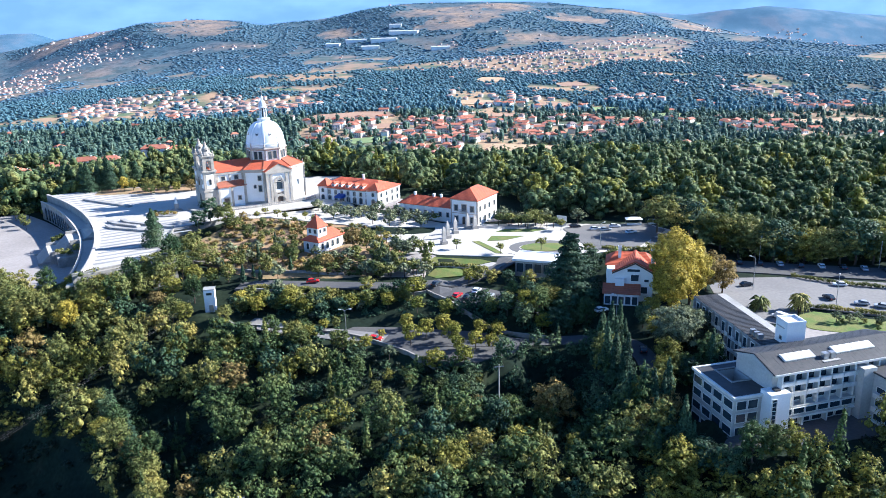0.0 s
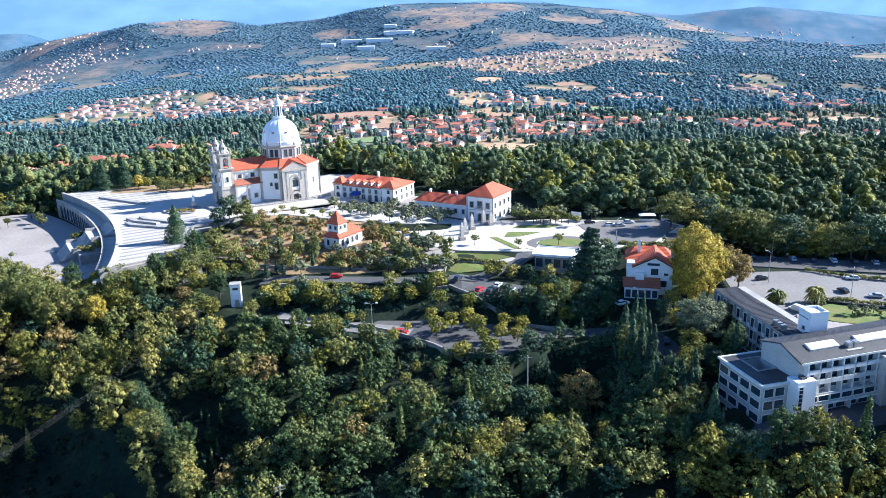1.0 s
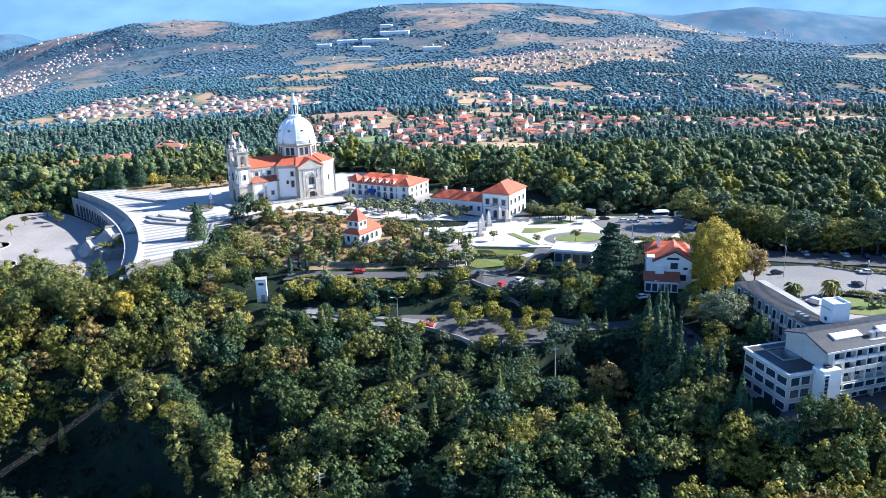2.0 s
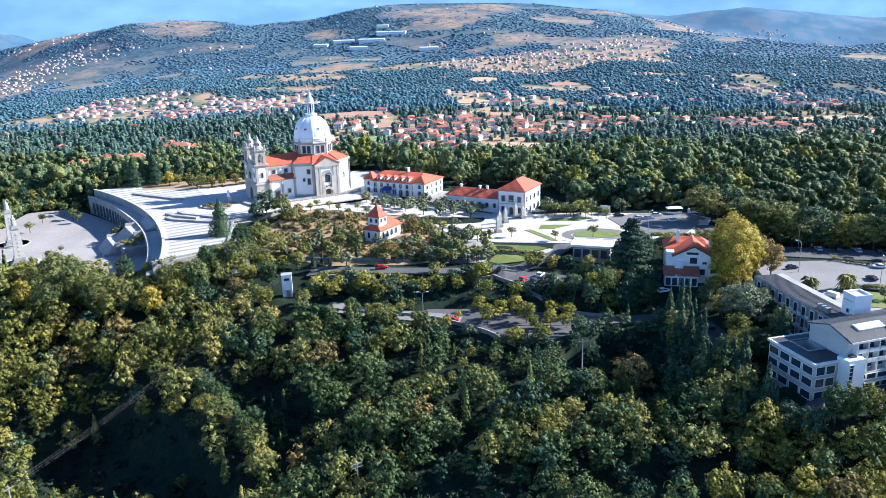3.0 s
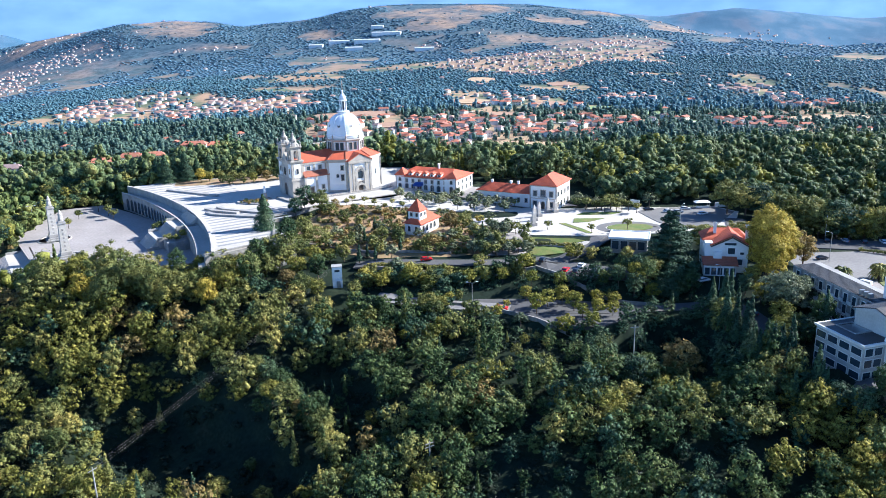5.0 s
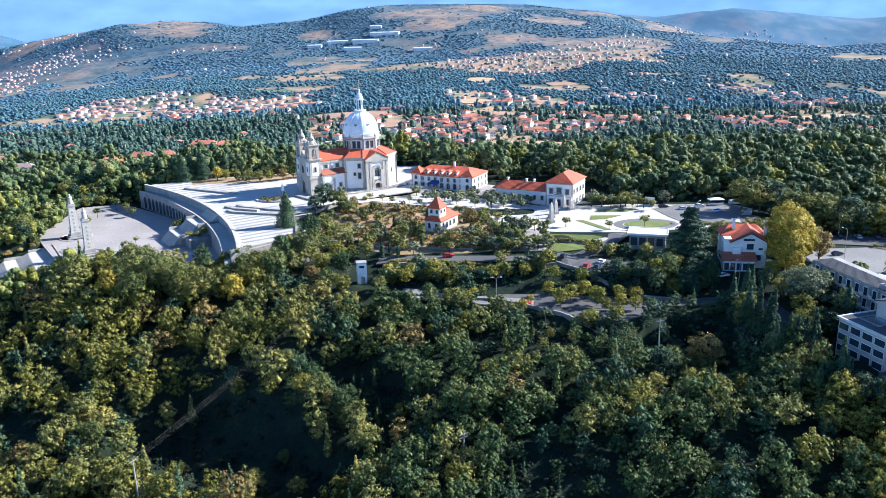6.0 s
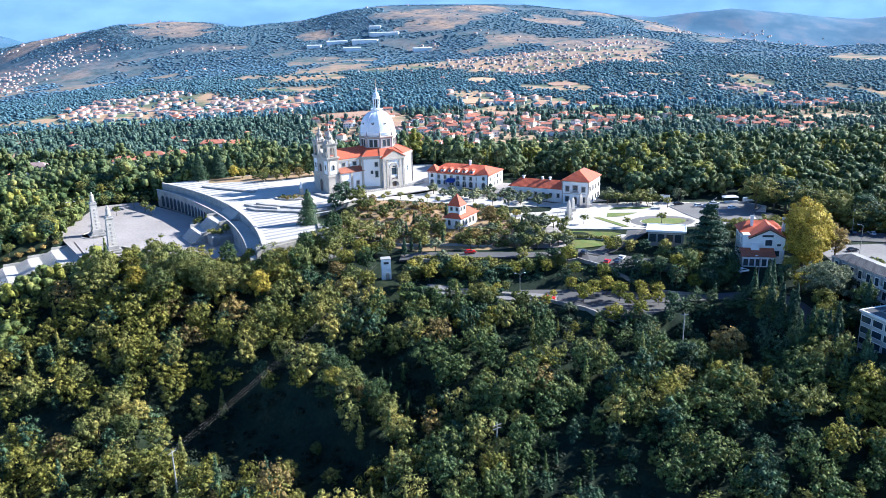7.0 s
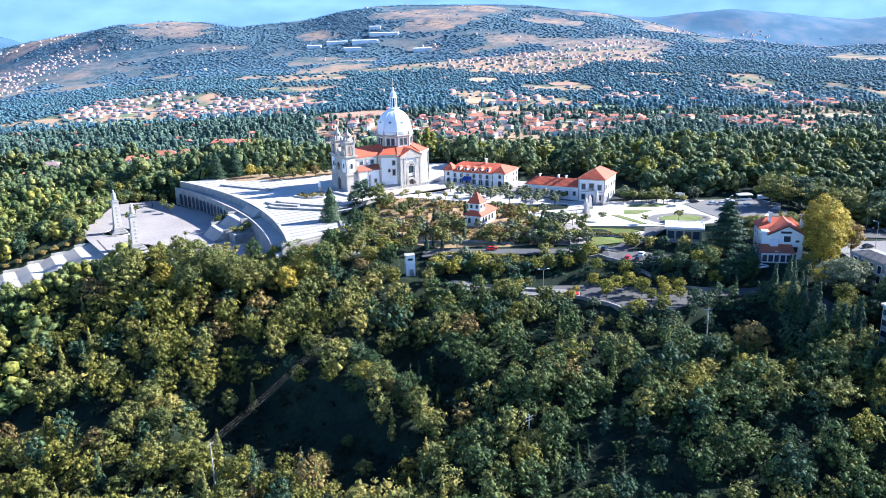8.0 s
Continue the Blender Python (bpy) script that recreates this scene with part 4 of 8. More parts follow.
def kiosk():
    h = thing("garden_pavilion", "small white garden pavilion with two-tier orange clay roof", "pavilion", -42.2, 265.1, -3.6, 57)
    # local x runs along the long sunlit side, local y across
    L, D = 13.5, 7.0
    part("wall", box(B(), 0, L, 0, D, -3.5, 3.6), PLASTER, h)
    part("roof", hip_roof(B(), 0, L, 0, D, 3.9, 2.6, 0.7, 0.25, 3.0), TILE, h, "orange clay tile roof")
    t = part("lantern_storey", box(B(), 1.2, 6.0, 1.0, 6.0, 3.5, 8.3), PLASTER, h)
    bm = B()
    lathe(bm, [(4.1, 8.3), (4.1, 8.5), (2.9, 9.6), (0.15, 12.6), (0.12, 13.0), (0, 13.1)], 4, 3.6, 3.5, math.pi / 4)
    part("spire_roof", bm, TILE, h, "steep pyramid roof of clay tiles")
    for x in (2.4, 4.8):
        opening(h, x, 1.0, 6.4, 0, 0.9, 1.3, False, 0.15)
        opening(h, 1.2, 1.0 + (x - 1.2), 6.4, -90, 0.9, 1.3, False, 0.15)
    for x in (1.8, 4.6, 7.4, 10.2):
        opening(h, x, 0, 0.6, 0, 1.2, 2.2, True, 0.2)
    for y in (1.8, 5.0):
        opening(h, 0, y, 0.6, -90, 1.2, 2.2, True, 0.2, WHITE_PAINT)


kiosk()


def manor():
    h = thing("manor", "turn-of-century white manor with steep red gables and glazed lower veranda", "house", 50.0, 221.2, -8.0, -14)
    part("wall", box(B(), 0, 13.5, 0, 13, -2, 9.9), PLASTER, h)
    part("main_roof", hip_roof(B(), 0, 13.5, 4.0, 13, 10.0, 3.0, 0.7, 0.25, 3.2), TILE, h, "orange clay tile roof")
    bm = B()
    slab_y(bm, [(2.2, 7.0), (13.4, 7.0), (13.4, 9.4), (8.2, 12.1), (2.2, 9.4)], -0.25, 5.0)
    part("gable_wall", bm, PLASTER, h)
    bm = B()
    for x0, x1 in ((1.5, 8.2), (14.2, 8.2)):
        pts = [(x0, -0.9, 9.1), (x1, -0.9, 12.4), (x1, 9.5, 13.0), (x0, 9.5, 9.1)]
        vs, ws = [bm.verts.new(p) for p in pts], [bm.verts.new((x, y, z + 0.3)) for x, y, z in pts]
        for q in (ws, vs[::-1], *[(vs[k], vs[(k + 1) % 4], ws[(k + 1) % 4], ws[k]) for k in range(4)]):
            bm.faces.new(q)
    bmesh.ops.recalc_face_normals(bm, faces=bm.faces)
    part("gable_roof", bm, TILE, h)
    for x0, z0, x1, z1 in ((1.6, 8.95, 8.2, 12.2), (14.1, 8.95, 8.2, 12.2)):
        bm = B()
        slab_y(bm, [(x0, z0 - 0.35), (x1, z1 - 0.35), (x1, z1 + 0.1), (x0, z0 + 0.1)] if x1 > x0 else [(x1, z1 - 0.35), (x0, z0 - 0.35), (x0, z0 + 0.1), (x1, z1 + 0.1)], -1.0, -0.85)
        part("barge_board", bm, DARK_WOOD, h)
    part("chimney", box(box(B(), 3.1, 4.0, 6, 6.9, 10, 15.2), 2.95, 4.15, 5.85, 7.05, 14.8, 15.2), PLASTER, h)
    part("chimney", box(box(B(), 12.8, 13.8, 3, 4.0, 8, 15.4), 12.65, 13.95, 2.85, 4.15, 14.9, 15.4), PLASTER, h)
    opening(h, 7.8, -0.25, 9.3, 0, 3.6, 0.8, False, 0.15, WHITE_PAINT)
    for x, z, w in ((3.6, 7.0, 1.4), (8.2, 7.2, 2.2), (11.6, 7.0, 1.3), (3.2, 3.4, 1.4), (7.0, 3.4, 1.8), (11.0, 3.4, 1.8)):
        opening(h, x, 0 if z != 7.2 else -0.25, z - 0.8, 0, w, 2.0, False, 0.2, WHITE_PAINT)
    for y in (2.5, 6.5, 10.0):
        opening(h, 0, y, 6.6, -90, 1.2, 1.9, False, 0.2, WHITE_PAINT)
        opening(h, 13.5, y, 6.6, 90, 1.2, 1.9, False, 0.2, WHITE_PAINT)
    part("bay_window", box(B(), 2.6, 5.2, -1.3, 0, 4.6, 7.2), WHITE_PAINT, h)
    part("veranda_wall", box(B(), -0.5, 9.5, -4.2, 0, -2, 3.6), PLASTER, h)
    bm = B()
    pts = [(-1.0, -4.8, 3.6), (10.0, -4.8, 3.6), (10.0, 0, 5.2), (-1.0, 0, 5.2)]
    vs, ws = [bm.verts.new(p) for p in pts], [bm.verts.new((x, y, z + 0.25)) for x, y, z in pts]
    for q in (ws, vs[::-1], *[(vs[k], vs[(k + 1) % 4], ws[(k + 1) % 4], ws[k]) for k in range(4)]):
        bm.faces.new(q)
    bmesh.ops.recalc_face_normals(bm, faces=bm.faces)
    part("veranda_roof", bm, TILE_OLD, h, "red tile veranda roof")
    for k in range(5):
        opening(h, 0.6 + 1.95 * k, -4.2, 0.4, 0, 1.5, 2.4, False, 0.15, WHITE_PAINT)


manor()


def pavilion_hall():
    h = thing("flat_roofed_hall", "low hall with a broad white flat roof and shaded glass front", "building", 24.5, 244.5, -5.6, -20)
    part("wall", box(B(), 0.5, 12.9, 0.6, 8.8, -2, 3.5), CONCRETE, h)
    part("roof", box(B(), -0.4, 13.8, -0.4, 9.6, 3.5, 4.0), WHITE_PAINT, h, "white membrane flat roof")
    part("roof_kerb", ring_slab(-0.4, 13.8, -0.4, 9.6, 0.3, 4.0, 4.25), WHITE_PAINT, h)
    for k in range(4):
        opening(h, 2.0 + 3.0 * k, 0.6, -0.4, 0, 2.3, 3.0, False, 0.12, METAL)
    for k in range(2):
        opening(h, 0.5, 2.6 + 4 * k, -0.4, -90, 2.3, 3.0, False, 0.12, METAL)


def ring_slab(x0, x1, y0, y1, w, z0, z1):
    bm = box(B(), x0, x1, y0, y0 + w, z0, z1)
    box(bm, x0, x1, y1 - w, y1, z0, z1)
    box(bm, x0, x0 + w, y0 + w, y1 - w, z0, z1)
    return box(bm, x1 - w, x1, y0 + w, y1 - w, z0, z1)


pavilion_hall()


# ---- the hotel ----
def hotel():
    h = thing("hotel", "white modern hotel with balconies, dark roofs and lift tower", "hotel", 70.6, 150.2, -17.2, 15.5)
    # main block: local x along the front, z 0 on the court
    L, D, E = 36.0, 13.0, 17.6
    part("wall", box(B(), 0, L, 0.9, D, -3, E), HOTEL_WALL, h)
    bm = B()
    prof = [(-0.7, E + 0.25), (D / 2, E + 2.3), (D + 0.7, E + 0.25), (D + 0.7, E), (-0.7, E)]
    a, b = [bm.verts.new((-0.6, y, z)) for y, z in prof], [bm.verts.new((L, y, z)) for y, z in prof]
    for k in range(5):
        bm.faces.new((a[k], b[k], b[(k + 1) % 5], a[(k + 1) % 5]))
    bm.faces.new(a[::-1])
    bm.faces.new(b)
    bmesh.ops.recalc_face_normals(bm, faces=bm.faces)
    part("roof", bm, ROOF_DARK, h, "dark sheet roof")
    part("gable_end", slab_y(B(), [(-D / 2, 0), (D / 2, 0), (D / 2, 0.1), (0, 2.1), (-D / 2, 0.1)], -0.1, 0.1), HOTEL_WALL, h, "", pose(-0.65, D / 2, E, 0, 0, -90))
    part("eaves_board", box(B(), -0.65, L, -0.85, -0.68, E - 0.15, E + 0.3), HOTEL_WHITE, h)
    bm = B()
    for k in range(36):
        x = -0.4 + k * 1.0
        for y0, y1 in ((-0.6, D / 2), (D / 2, D + 0.6)):
            z0, z1 = (E + 0.27, E + 2.32) if y0 < 0 else (E + 2.32, E + 0.27)
            vs = [bm.verts.new(p) for p in ((x, y0, z0), (x + 0.09, y0, z0), (x + 0.09, y1, z1), (x, y1, z1))]
            ws = [bm.verts.new(v.co + Vector((0, 0, 0.025))) for v in vs]
            bm.faces.new(ws)
            for i in range(4):
                bm.faces.new((vs[i], vs[(i + 1) % 4], ws[(i + 1) % 4], ws[i]))
    part("roof_seams", bm, ROOF_DARK, h)
    bay = 3.15
    for k in range(9):
        x = 1.6 + bay * k
        part("pier", box(B(), x - 0.2, x + 0.2, -0.45, 0.9, 3 if k % 2 == 0 else 9.0, E), HOTEL_WHITE, h)
        if k < 8:
            for z in (12.3, 14.95):
                opening(h, x + bay / 2, 0.9, z + 0.2, 0, 2.4, 2.0, False, 0.12, HOTEL_WHITE, HOTEL_GLASS)
                bm = box(B(), x + 0.2, x + bay - 0.2, -0.5, 0.9, z - 0.2, z)
                box(bm, x + 0.2, x + bay - 0.2, -0.62, -0.5, z - 0.25, z + 0.8)
                part("balcony", bm, HOTEL_WHITE, h)
            opening(h, x + bay / 2, 0.9, 10.35, 0, 2.6, 1.3, False, 0.12, HOTEL_WHITE, HOTEL_GLASS)
            opening(h, x + bay / 2, -0.6, 7.9, 0, 2.7, 1.3, False, 0.12, HOTEL_WHITE, HOTEL_GLASS)
            opening(h, x + bay / 2, 0.9, 4.75, 0, 2.5, 1.9, False, 0.12, HOTEL_WHITE, HOTEL_GLASS)
    part("projecting_storey", box(B(), 4.5, 27.0, -0.6, 0.9, 7.2, 9.7), HOTEL_WALL, h)
    part("terrace_slab", box(B(), 4.4, 27.1, -0.9, 0.9, 6.9, 7.2), HOTEL_WHITE, h)
    for x0, x1 in ((4.3, 12.2), (17.4, 28.0)):
        s = new("skylight")
        s.parent = h
        s.matrix_local = pose(x0, 2.6, E + 1.15, 17.5)
        part("kerb", box(B(), 0, x1 - x0, 0, 2.3, 0, 0.35), HOTEL_WHITE, s)
        n = int((x1 - x0) / 1.1)
        for k in range(n):
            part("pane", box(B(), 0.1 + k * (x1 - x0) / n, (k + 0.9) * (x1 - x0) / n, 0.1, 2.2, 0.36, 0.44), HOTEL_WHITE, s)
    for x in (13.6, 15.3):
        bm = box(B(), x, x + 1.3, 1.6, 2.8, E + 0.8, E + 2.2)
        box(bm, x + 0.15, x + 1.15, 1.55, 1.6, E + 1.0, E + 2.0)
        part("air_unit", bm, METAL, h, "grey roof air-conditioning unit")
    part("plant_deck", box(B(), 12.8, 17.2, 0.6, 3.2, E + 0.7, E + 0.85), CONCRETE, h)
    # lift tower
    bm = box(B(), 0, 4.6, 0, 4.6, -17, 6.0)
    t = part("lift_tower", bm, PLASTER, h, "plain white lift tower", h.matrix_world.inverted() @ pose(79.4, 165.6, -0.6, 0, 0, 8))
    part("parapet", ring_slab(-0.05, 4.65, -0.05, 4.65, 0.3, 6.0, 6.5), WHITE_PAINT, t)
    opening(t, 0, 2.2, 1.6, -90, 0.8, 0.8, False, 0.1)
    part("canopy_slat", box(B(), -0.25, 0, 0.8, 4.0, 4.6, 4.75), METAL, t)
    # long guest-room slab behind
    s = part("guest_slab", box(B(), 0, 35.0, 0, 8.4, -8, 11.0), CONCRETE, h, "grey concrete guest-room slab", h.matrix_world.inverted() @ pose(69.9, 200.4, -11.4, 0, 0, -82))
    bm = box(B(), -0.4, 35.4, -0.4, 8.8, 11.0, 11.35)
    part("slab_roof", bm, CONCRETE, s)
    bm = B()
    for k in range(44):
        box(bm, 0.2 + 0.8 * k, 0.32 + 0.8 * k, -0.3, 6.4, 11.35, 11.5)
    part("roof_ribs", bm, ROOF_DARK, s)
    part("roof_sheet", box(B(), -0.3, 35.3, -0.35, 6.5, 11.35, 11.42), ROOF_DARK, s, "ribbed grey roof sheet")
    for k in range(10):
        x = 1.7 + 3.5 * k
        part("pier", box(B(), x - 1.75, x - 1.45, -0.5, 0, -8, 11), CONCRETE, s)
        for z in (7.8, 4.5, 1.2):
            opening(s, x + 0.2, 0, z, 0, 1.5, 2.4, False, 0.15, HOTEL_WHITE, HOTEL_GLASS)
            part("balcony", box(box(B(), x - 1.3, x + 1.5, -0.75, 0, z - 0.2, z), x - 1.3, x + 0.1, -0.85, -0.75, z - 0.2, z + 0.9), HOTEL_WHITE, s)
    for x in (27.0, 28.6, 30.2):
        part("air_unit", box(box(B(), x, x + 0.9, 0.6, 1.8, 11.4, 12.7), x + 0.1, x + 0.8, 0.5, 0.6, 11.6, 12.5), METAL, s)
    # low wing with its light well
    w = new("west_wing")
    w.parent = h
    w.matrix_local = h.matrix_world.inverted() @ pose(61.8, 148.9, -17.2, 0, 0, 13.6)
    tagged(w, "flat-roofed wing round a small light well")
    for x0, x1, y0, y1 in ((0, 12.8, 0, 6.4), (0, 3.6, 6.4, 13.0), (8.6, 12.8, 6.4, 13.0), (0, 12.8, 13.0, 15.6)):
        part("wing_wall", box(B(), x0, x1, y0, y1, -3, 13.0), HOTEL_WALL, w)
        part("wing_roof", box(B(), x0, x1, y0, y1, 13.0, 13.25), ROOF_DARK, w)
    part("roof_edge", ring_slab(-0.5, 13.2, -0.5, 16.0, 0.55, 12.9, 13.45), HOTEL_WHITE, w)
    part("well_edge", ring_slab(3.5, 8.7, 6.3, 13.1, 0.25, 13.2, 13.5), CONCRETE, w)
    for z in (0.8, 4.0, 7.2, 10.2):
        for k in range(2):
            opening(w, 1.75 + 2.75 * k, 0, z, 0, 2.3, 2.0, False, 0.12, HOTEL_WHITE, HOTEL_GLASS)
        for k in range(4):
            opening(w, 0, 2.0 + 3.9 * k, z, -90, 3.2, 1.8, False, 0.12, HOTEL_WHITE, HOTEL_GLASS)
    st = part("stair_tower", box(B(), 6.6, 11.4, -3.0, 0.6, -3, 14.2), PLASTER, w, "white stair tower with a glazed slot")
    opening(st, 7.5, -3.0, 0.5, 0, 1.0, 12.6, False, 0.15, HOTEL_WHITE, HOTEL_GLASS)
    for k in range(12):
        part("mullion", box(B(), 7.0, 8.0, -3.1, -3.0, 1.4 + k, 1.52 + k), HOTEL_WHITE, st)
    part("roof_hatch", box(B(), 8.4, 9.8, -1.8, -0.6, 14.2, 14.6), ROOF_DARK, st)
    # east wing, partly seen
    e = new("east_wing")
    e.parent = h
    e.matrix_local = h.matrix_world.inverted() @ pose(91.9, 153.2, -17.2, 0, 0, 15.5)
    part("shaft", box(B(), -0.2, 3.2, 0.6, 5.2, -3, 16.6), HOTEL_WALL, e)
    part("wing_wall", box(B(), 2.6, 16, -14, 2.0, -3, 15.4), HOTEL_WALL, e)
    part("wing_roof", box(B(), 2.2, 16.4, -14.4, 2.4, 15.4, 15.8), ROOF_DARK, e)
    for z in (1.0, 4.2, 7.4, 10.6, 13.0)[:4]:
        for k in range(4):
            opening(e, 2.6, -1.8 - 3.2 * k, z, -90, 2.3, 2.1, False, 0.12, HOTEL_WHITE, HOTEL_GLASS)
            part("balcony", box(B(), 1.6, 2.6, -3.1 - 3.2 * k, -0.6 - 3.2 * k, z - 0.3, z + 0.8), HOTEL_WHITE, e)


hotel()

# ---- paving, roads, lawns: sheets that follow the ground ----
def drape(name, poly, lift, mat, label, step=4.0, skirt=0.5, level=None):
    bm = B()
    bm.faces.new([bm.verts.new((x, y, 0)) for x, y in poly])
    xs, ys = [p[0] for p in poly], [p[1] for p in poly]
    for lo, hi, n in ((min(xs), max(xs), (1, 0, 0)), (min(ys), max(ys), (0, 1, 0))):
        for q in np.arange(lo + step, hi, step):
            bmesh.ops.bisect_plane(bm, geom=bm.verts[:] + bm.edges[:] + bm.faces[:], plane_co=(q, q, 0), plane_no=n)
    bmesh.ops.triangulate(bm, faces=[f for f in bm.faces if len(f.verts) > 4])
    for v in bm.verts:
        v.co.z = (at_ground(v.co.x, v.co.y) if level is None else level) + lift
    bmesh.ops.recalc_face_normals(bm, faces=bm.faces)
    if bm.faces[0].normal.z < 0:
        bmesh.ops.reverse_faces(bm, faces=bm.faces)
    rim = [e for e in bm.edges if e.is_boundary]
    new_v = [g for g in bmesh.ops.extrude_edge_only(bm, edges=rim)["geom"] if isinstance(g, bmesh.types.BMVert)]
    for v in new_v:
        v.co.z -= skirt
    return solid(name, bm, mat, label, name.split("_")[-1])


def ribbon_pts(pts, step=3.0):
    out = []
    for (x0, y0), (x1, y1) in zip(pts, pts[1:]):
        n = max(1, int(math.hypot(x1 - x0, y1 - y0) / step))
        out += [(x0 + (x1 - x0) * k / n, y0 + (y1 - y0) * k / n) for k in range(n)]
    out.append(pts[-1])
    for _ in range(4):
        out = [out[0]] + [((a[0] + 2 * b[0] + c[0]) / 4, (a[1] + 2 * b[1] + c[1]) / 4) for a, b, c in zip(out, out[1:], out[2:])] + [out[-1]]
    return out


def sides(pts, k):
    a, b = pts[max(0, k - 1)], pts[min(len(pts) - 1, k + 1)]
    d = Vector((b[0] - a[0], b[1] - a[1])).normalized()
    return -d.y, d.x


def ribbon(name, pts, width, lift, mat, label, skirt=0.5):
    pts, bm, rows = ribbon_pts(pts), B(), []
    for k, (x, y) in enumerate(pts):
        nx_, ny_ = sides(pts, k)
        row = []
        mid = at_ground(x, y)
        for s in (-1, -0.5, 0, 0.5, 1):
            px, py = x + nx_ * s * width / 2, y + ny_ * s * width / 2
            row.append(bm.verts.new((px, py, max(mid, at_ground(px, py) * 0.5 + mid * 0.5) + lift)))
        rows.append([bm.verts.new(row[0].co - Vector((0, 0, skirt)))] + row + [bm.verts.new(row[-1].co - Vector((0, 0, skirt)))])
    for p, q in zip(rows, rows[1:]):
        for i in range(6):
            bm.faces.new((p[i + 1], p[i], q[i], q[i + 1]))
    bmesh.ops.recalc_face_normals(bm, faces=bm.faces)
    return solid(name, bm, mat, label, "road")


def wall_run(bm, pts, thick, low, high):
    """An upright wall along plan points; low and high are heights or functions of (x, y)."""
    lo = low if callable(low) else (lambda x, y: low)
    hi = high if callable(high) else (lambda x, y: high)
    rows = []
    for k, (x, y) in enumerate(pts):
        nx_, ny_ = sides(pts, k)
        a, b = (x - nx_ * thick / 2, y - ny_ * thick / 2), (x + nx_ * thick / 2, y + ny_ * thick / 2)
        rows.append([bm.verts.new((*a, lo(x, y))), bm.verts.new((*a, hi(x, y))), bm.verts.new((*b, hi(x, y))), bm.verts.new((*b, lo(x, y)))])
    for p, q in zip(rows, rows[1:]):
        for i in range(4):
            bm.faces.new((p[i], q[i], q[(i + 1) % 4], p[(i + 1) % 4]))
    bm.faces.new(rows[0])
    bm.faces.new(rows[-1][::-1])
    bmesh.ops.recalc_face_normals(bm, faces=bm.faces)
    return bm


def rim_u(v):
    return -74.7 - v * v / 446.0


ASPHALT_PALE = material("greyed_asphalt", (0.15, 0.145, 0.14), 0.9, 0.25, 1.5, 0.07, 0.2, second=(0.19, 0.18, 0.17))
RIM = [uv(rim_u(v), v) for v in range(-67, 74, 5)]
ESPLANADE = RIM[::-1] + [uv(*p) for p in ((-62, -67), (-9, -48), (20, -42), (45, -25), (45, 15), (22, 30), (-18, 27), (-50, 34), (-59, 58), (-64, 70))]
drape("esplanade_pavement", ESPLANADE, 0, PAVING, "broad pale stone esplanade before the basilica", 12.0, 0.4, 0.0)
FORECOURT = [uv(-20, 27.5), uv(22, 30.5), (-52, 334), (-28, 320), (-14, 314), (4, 302), (-2, 297), (-26, 296), (-44, 301), (-62, 307)]
drape("forecourt_pavement", FORECOURT, 0.25, PAVING, "sloping pale paved forecourt with planted trees")
PLAZA = [(-26, 296), (-2, 297), (3, 304), (24, 300), (41, 300), (60, 296), (82, 294), (88, 284), (77, 262), (54, 257), (30, 255.5), (18, 257), (0, 260.2), (-8, 266), (-20, 280)]
drape("plaza_pavement", PLAZA, 0, PAVING, "bright stone-paved plaza with lawns", 12.0, 0.4, -4.2)
GARDEN = [(-78, 310), (-62, 306), (-44, 300), (-27, 295), (-20, 281), (-12, 264), (-10, 252), (-30, 246), (-60, 247), (-84, 262), (-92, 282)]
drape("garden_earth_ground", GARDEN, 0.15, DRY, "dry terraced garden of tawny earth and shrubs")
LOT = [(88, 240), (96, 247), (118, 246), (150, 236), (215, 222), (215, 200), (160, 200), (132, 207), (108, 219), (100, 205), (92, 207), (84, 214)]
drape("parking_pavement", LOT, 0, LOT_ASPHALT, "wide worn asphalt parking ground", 12.0, 0.5, -11.1)
drape("lower_square_pavement", [uv(rim_u(v) - 5.4, v) for v in range(44, -86, -6)] + [uv(-113, -85), uv(-138, -37), uv(-136, 12), uv(-126, 20), uv(-110, 44)], 0, SQUARE, "large lower square of grey asphalt", 12.0, 0.5, -10.2)
drape("hotel_court_ground", [(70, 149), (73, 143), (100, 148), (98, 160), (92, 158)], 0, ASPHALT, "shaded asphalt court below the hotel", 12.0, 0.5, -12.55)
drape("terrace_carpark_pavement", [(-8, 238), (0, 241), (12, 237), (30, 224), (30, 214), (16, 218), (2, 226)], 0.2, ASPHALT, "small terraced asphalt car park")
LAWNS = [[(-2.2, 258.6), (14.5, 255.6), (18, 254), (13, 252.9), (-3, 255.4)], [(-0.5, 252.2), (12.5, 250.6), (9, 246.6), (-1, 245.4), (-4, 247.5)],
         [(12.5, 275.5), (15, 276), (20, 266), (22.4, 259.5), (20, 260)], [(18, 276), (24, 276), (32, 281), (20, 282.5)], [(22, 288), (36, 287), (42, 290), (26, 292)], [(55, 272), (64, 276), (68, 284), (60, 284)],
         [(38 + 9.0 * math.cos(q * 0.5236), 266 + 5.2 * math.sin(q * 0.5236)) for q in range(12)]]
for p in LAWNS:
    drape("plaza_lawn", p, 0.12, LAWN, "sunlit clipped lawn with a stone kerb", 12.0, 0.3, -4.2 if p[0][1] > 259 else None)
drape("hotel_apron_pavement", [(93, 196), (97, 208), (104, 213), (103, 201), (120, 193.5), (150, 183), (150, 178), (112, 186)], 0.12, SQUARE, "pale asphalt apron behind the hotel", 12.0, 2.5, -11.1)
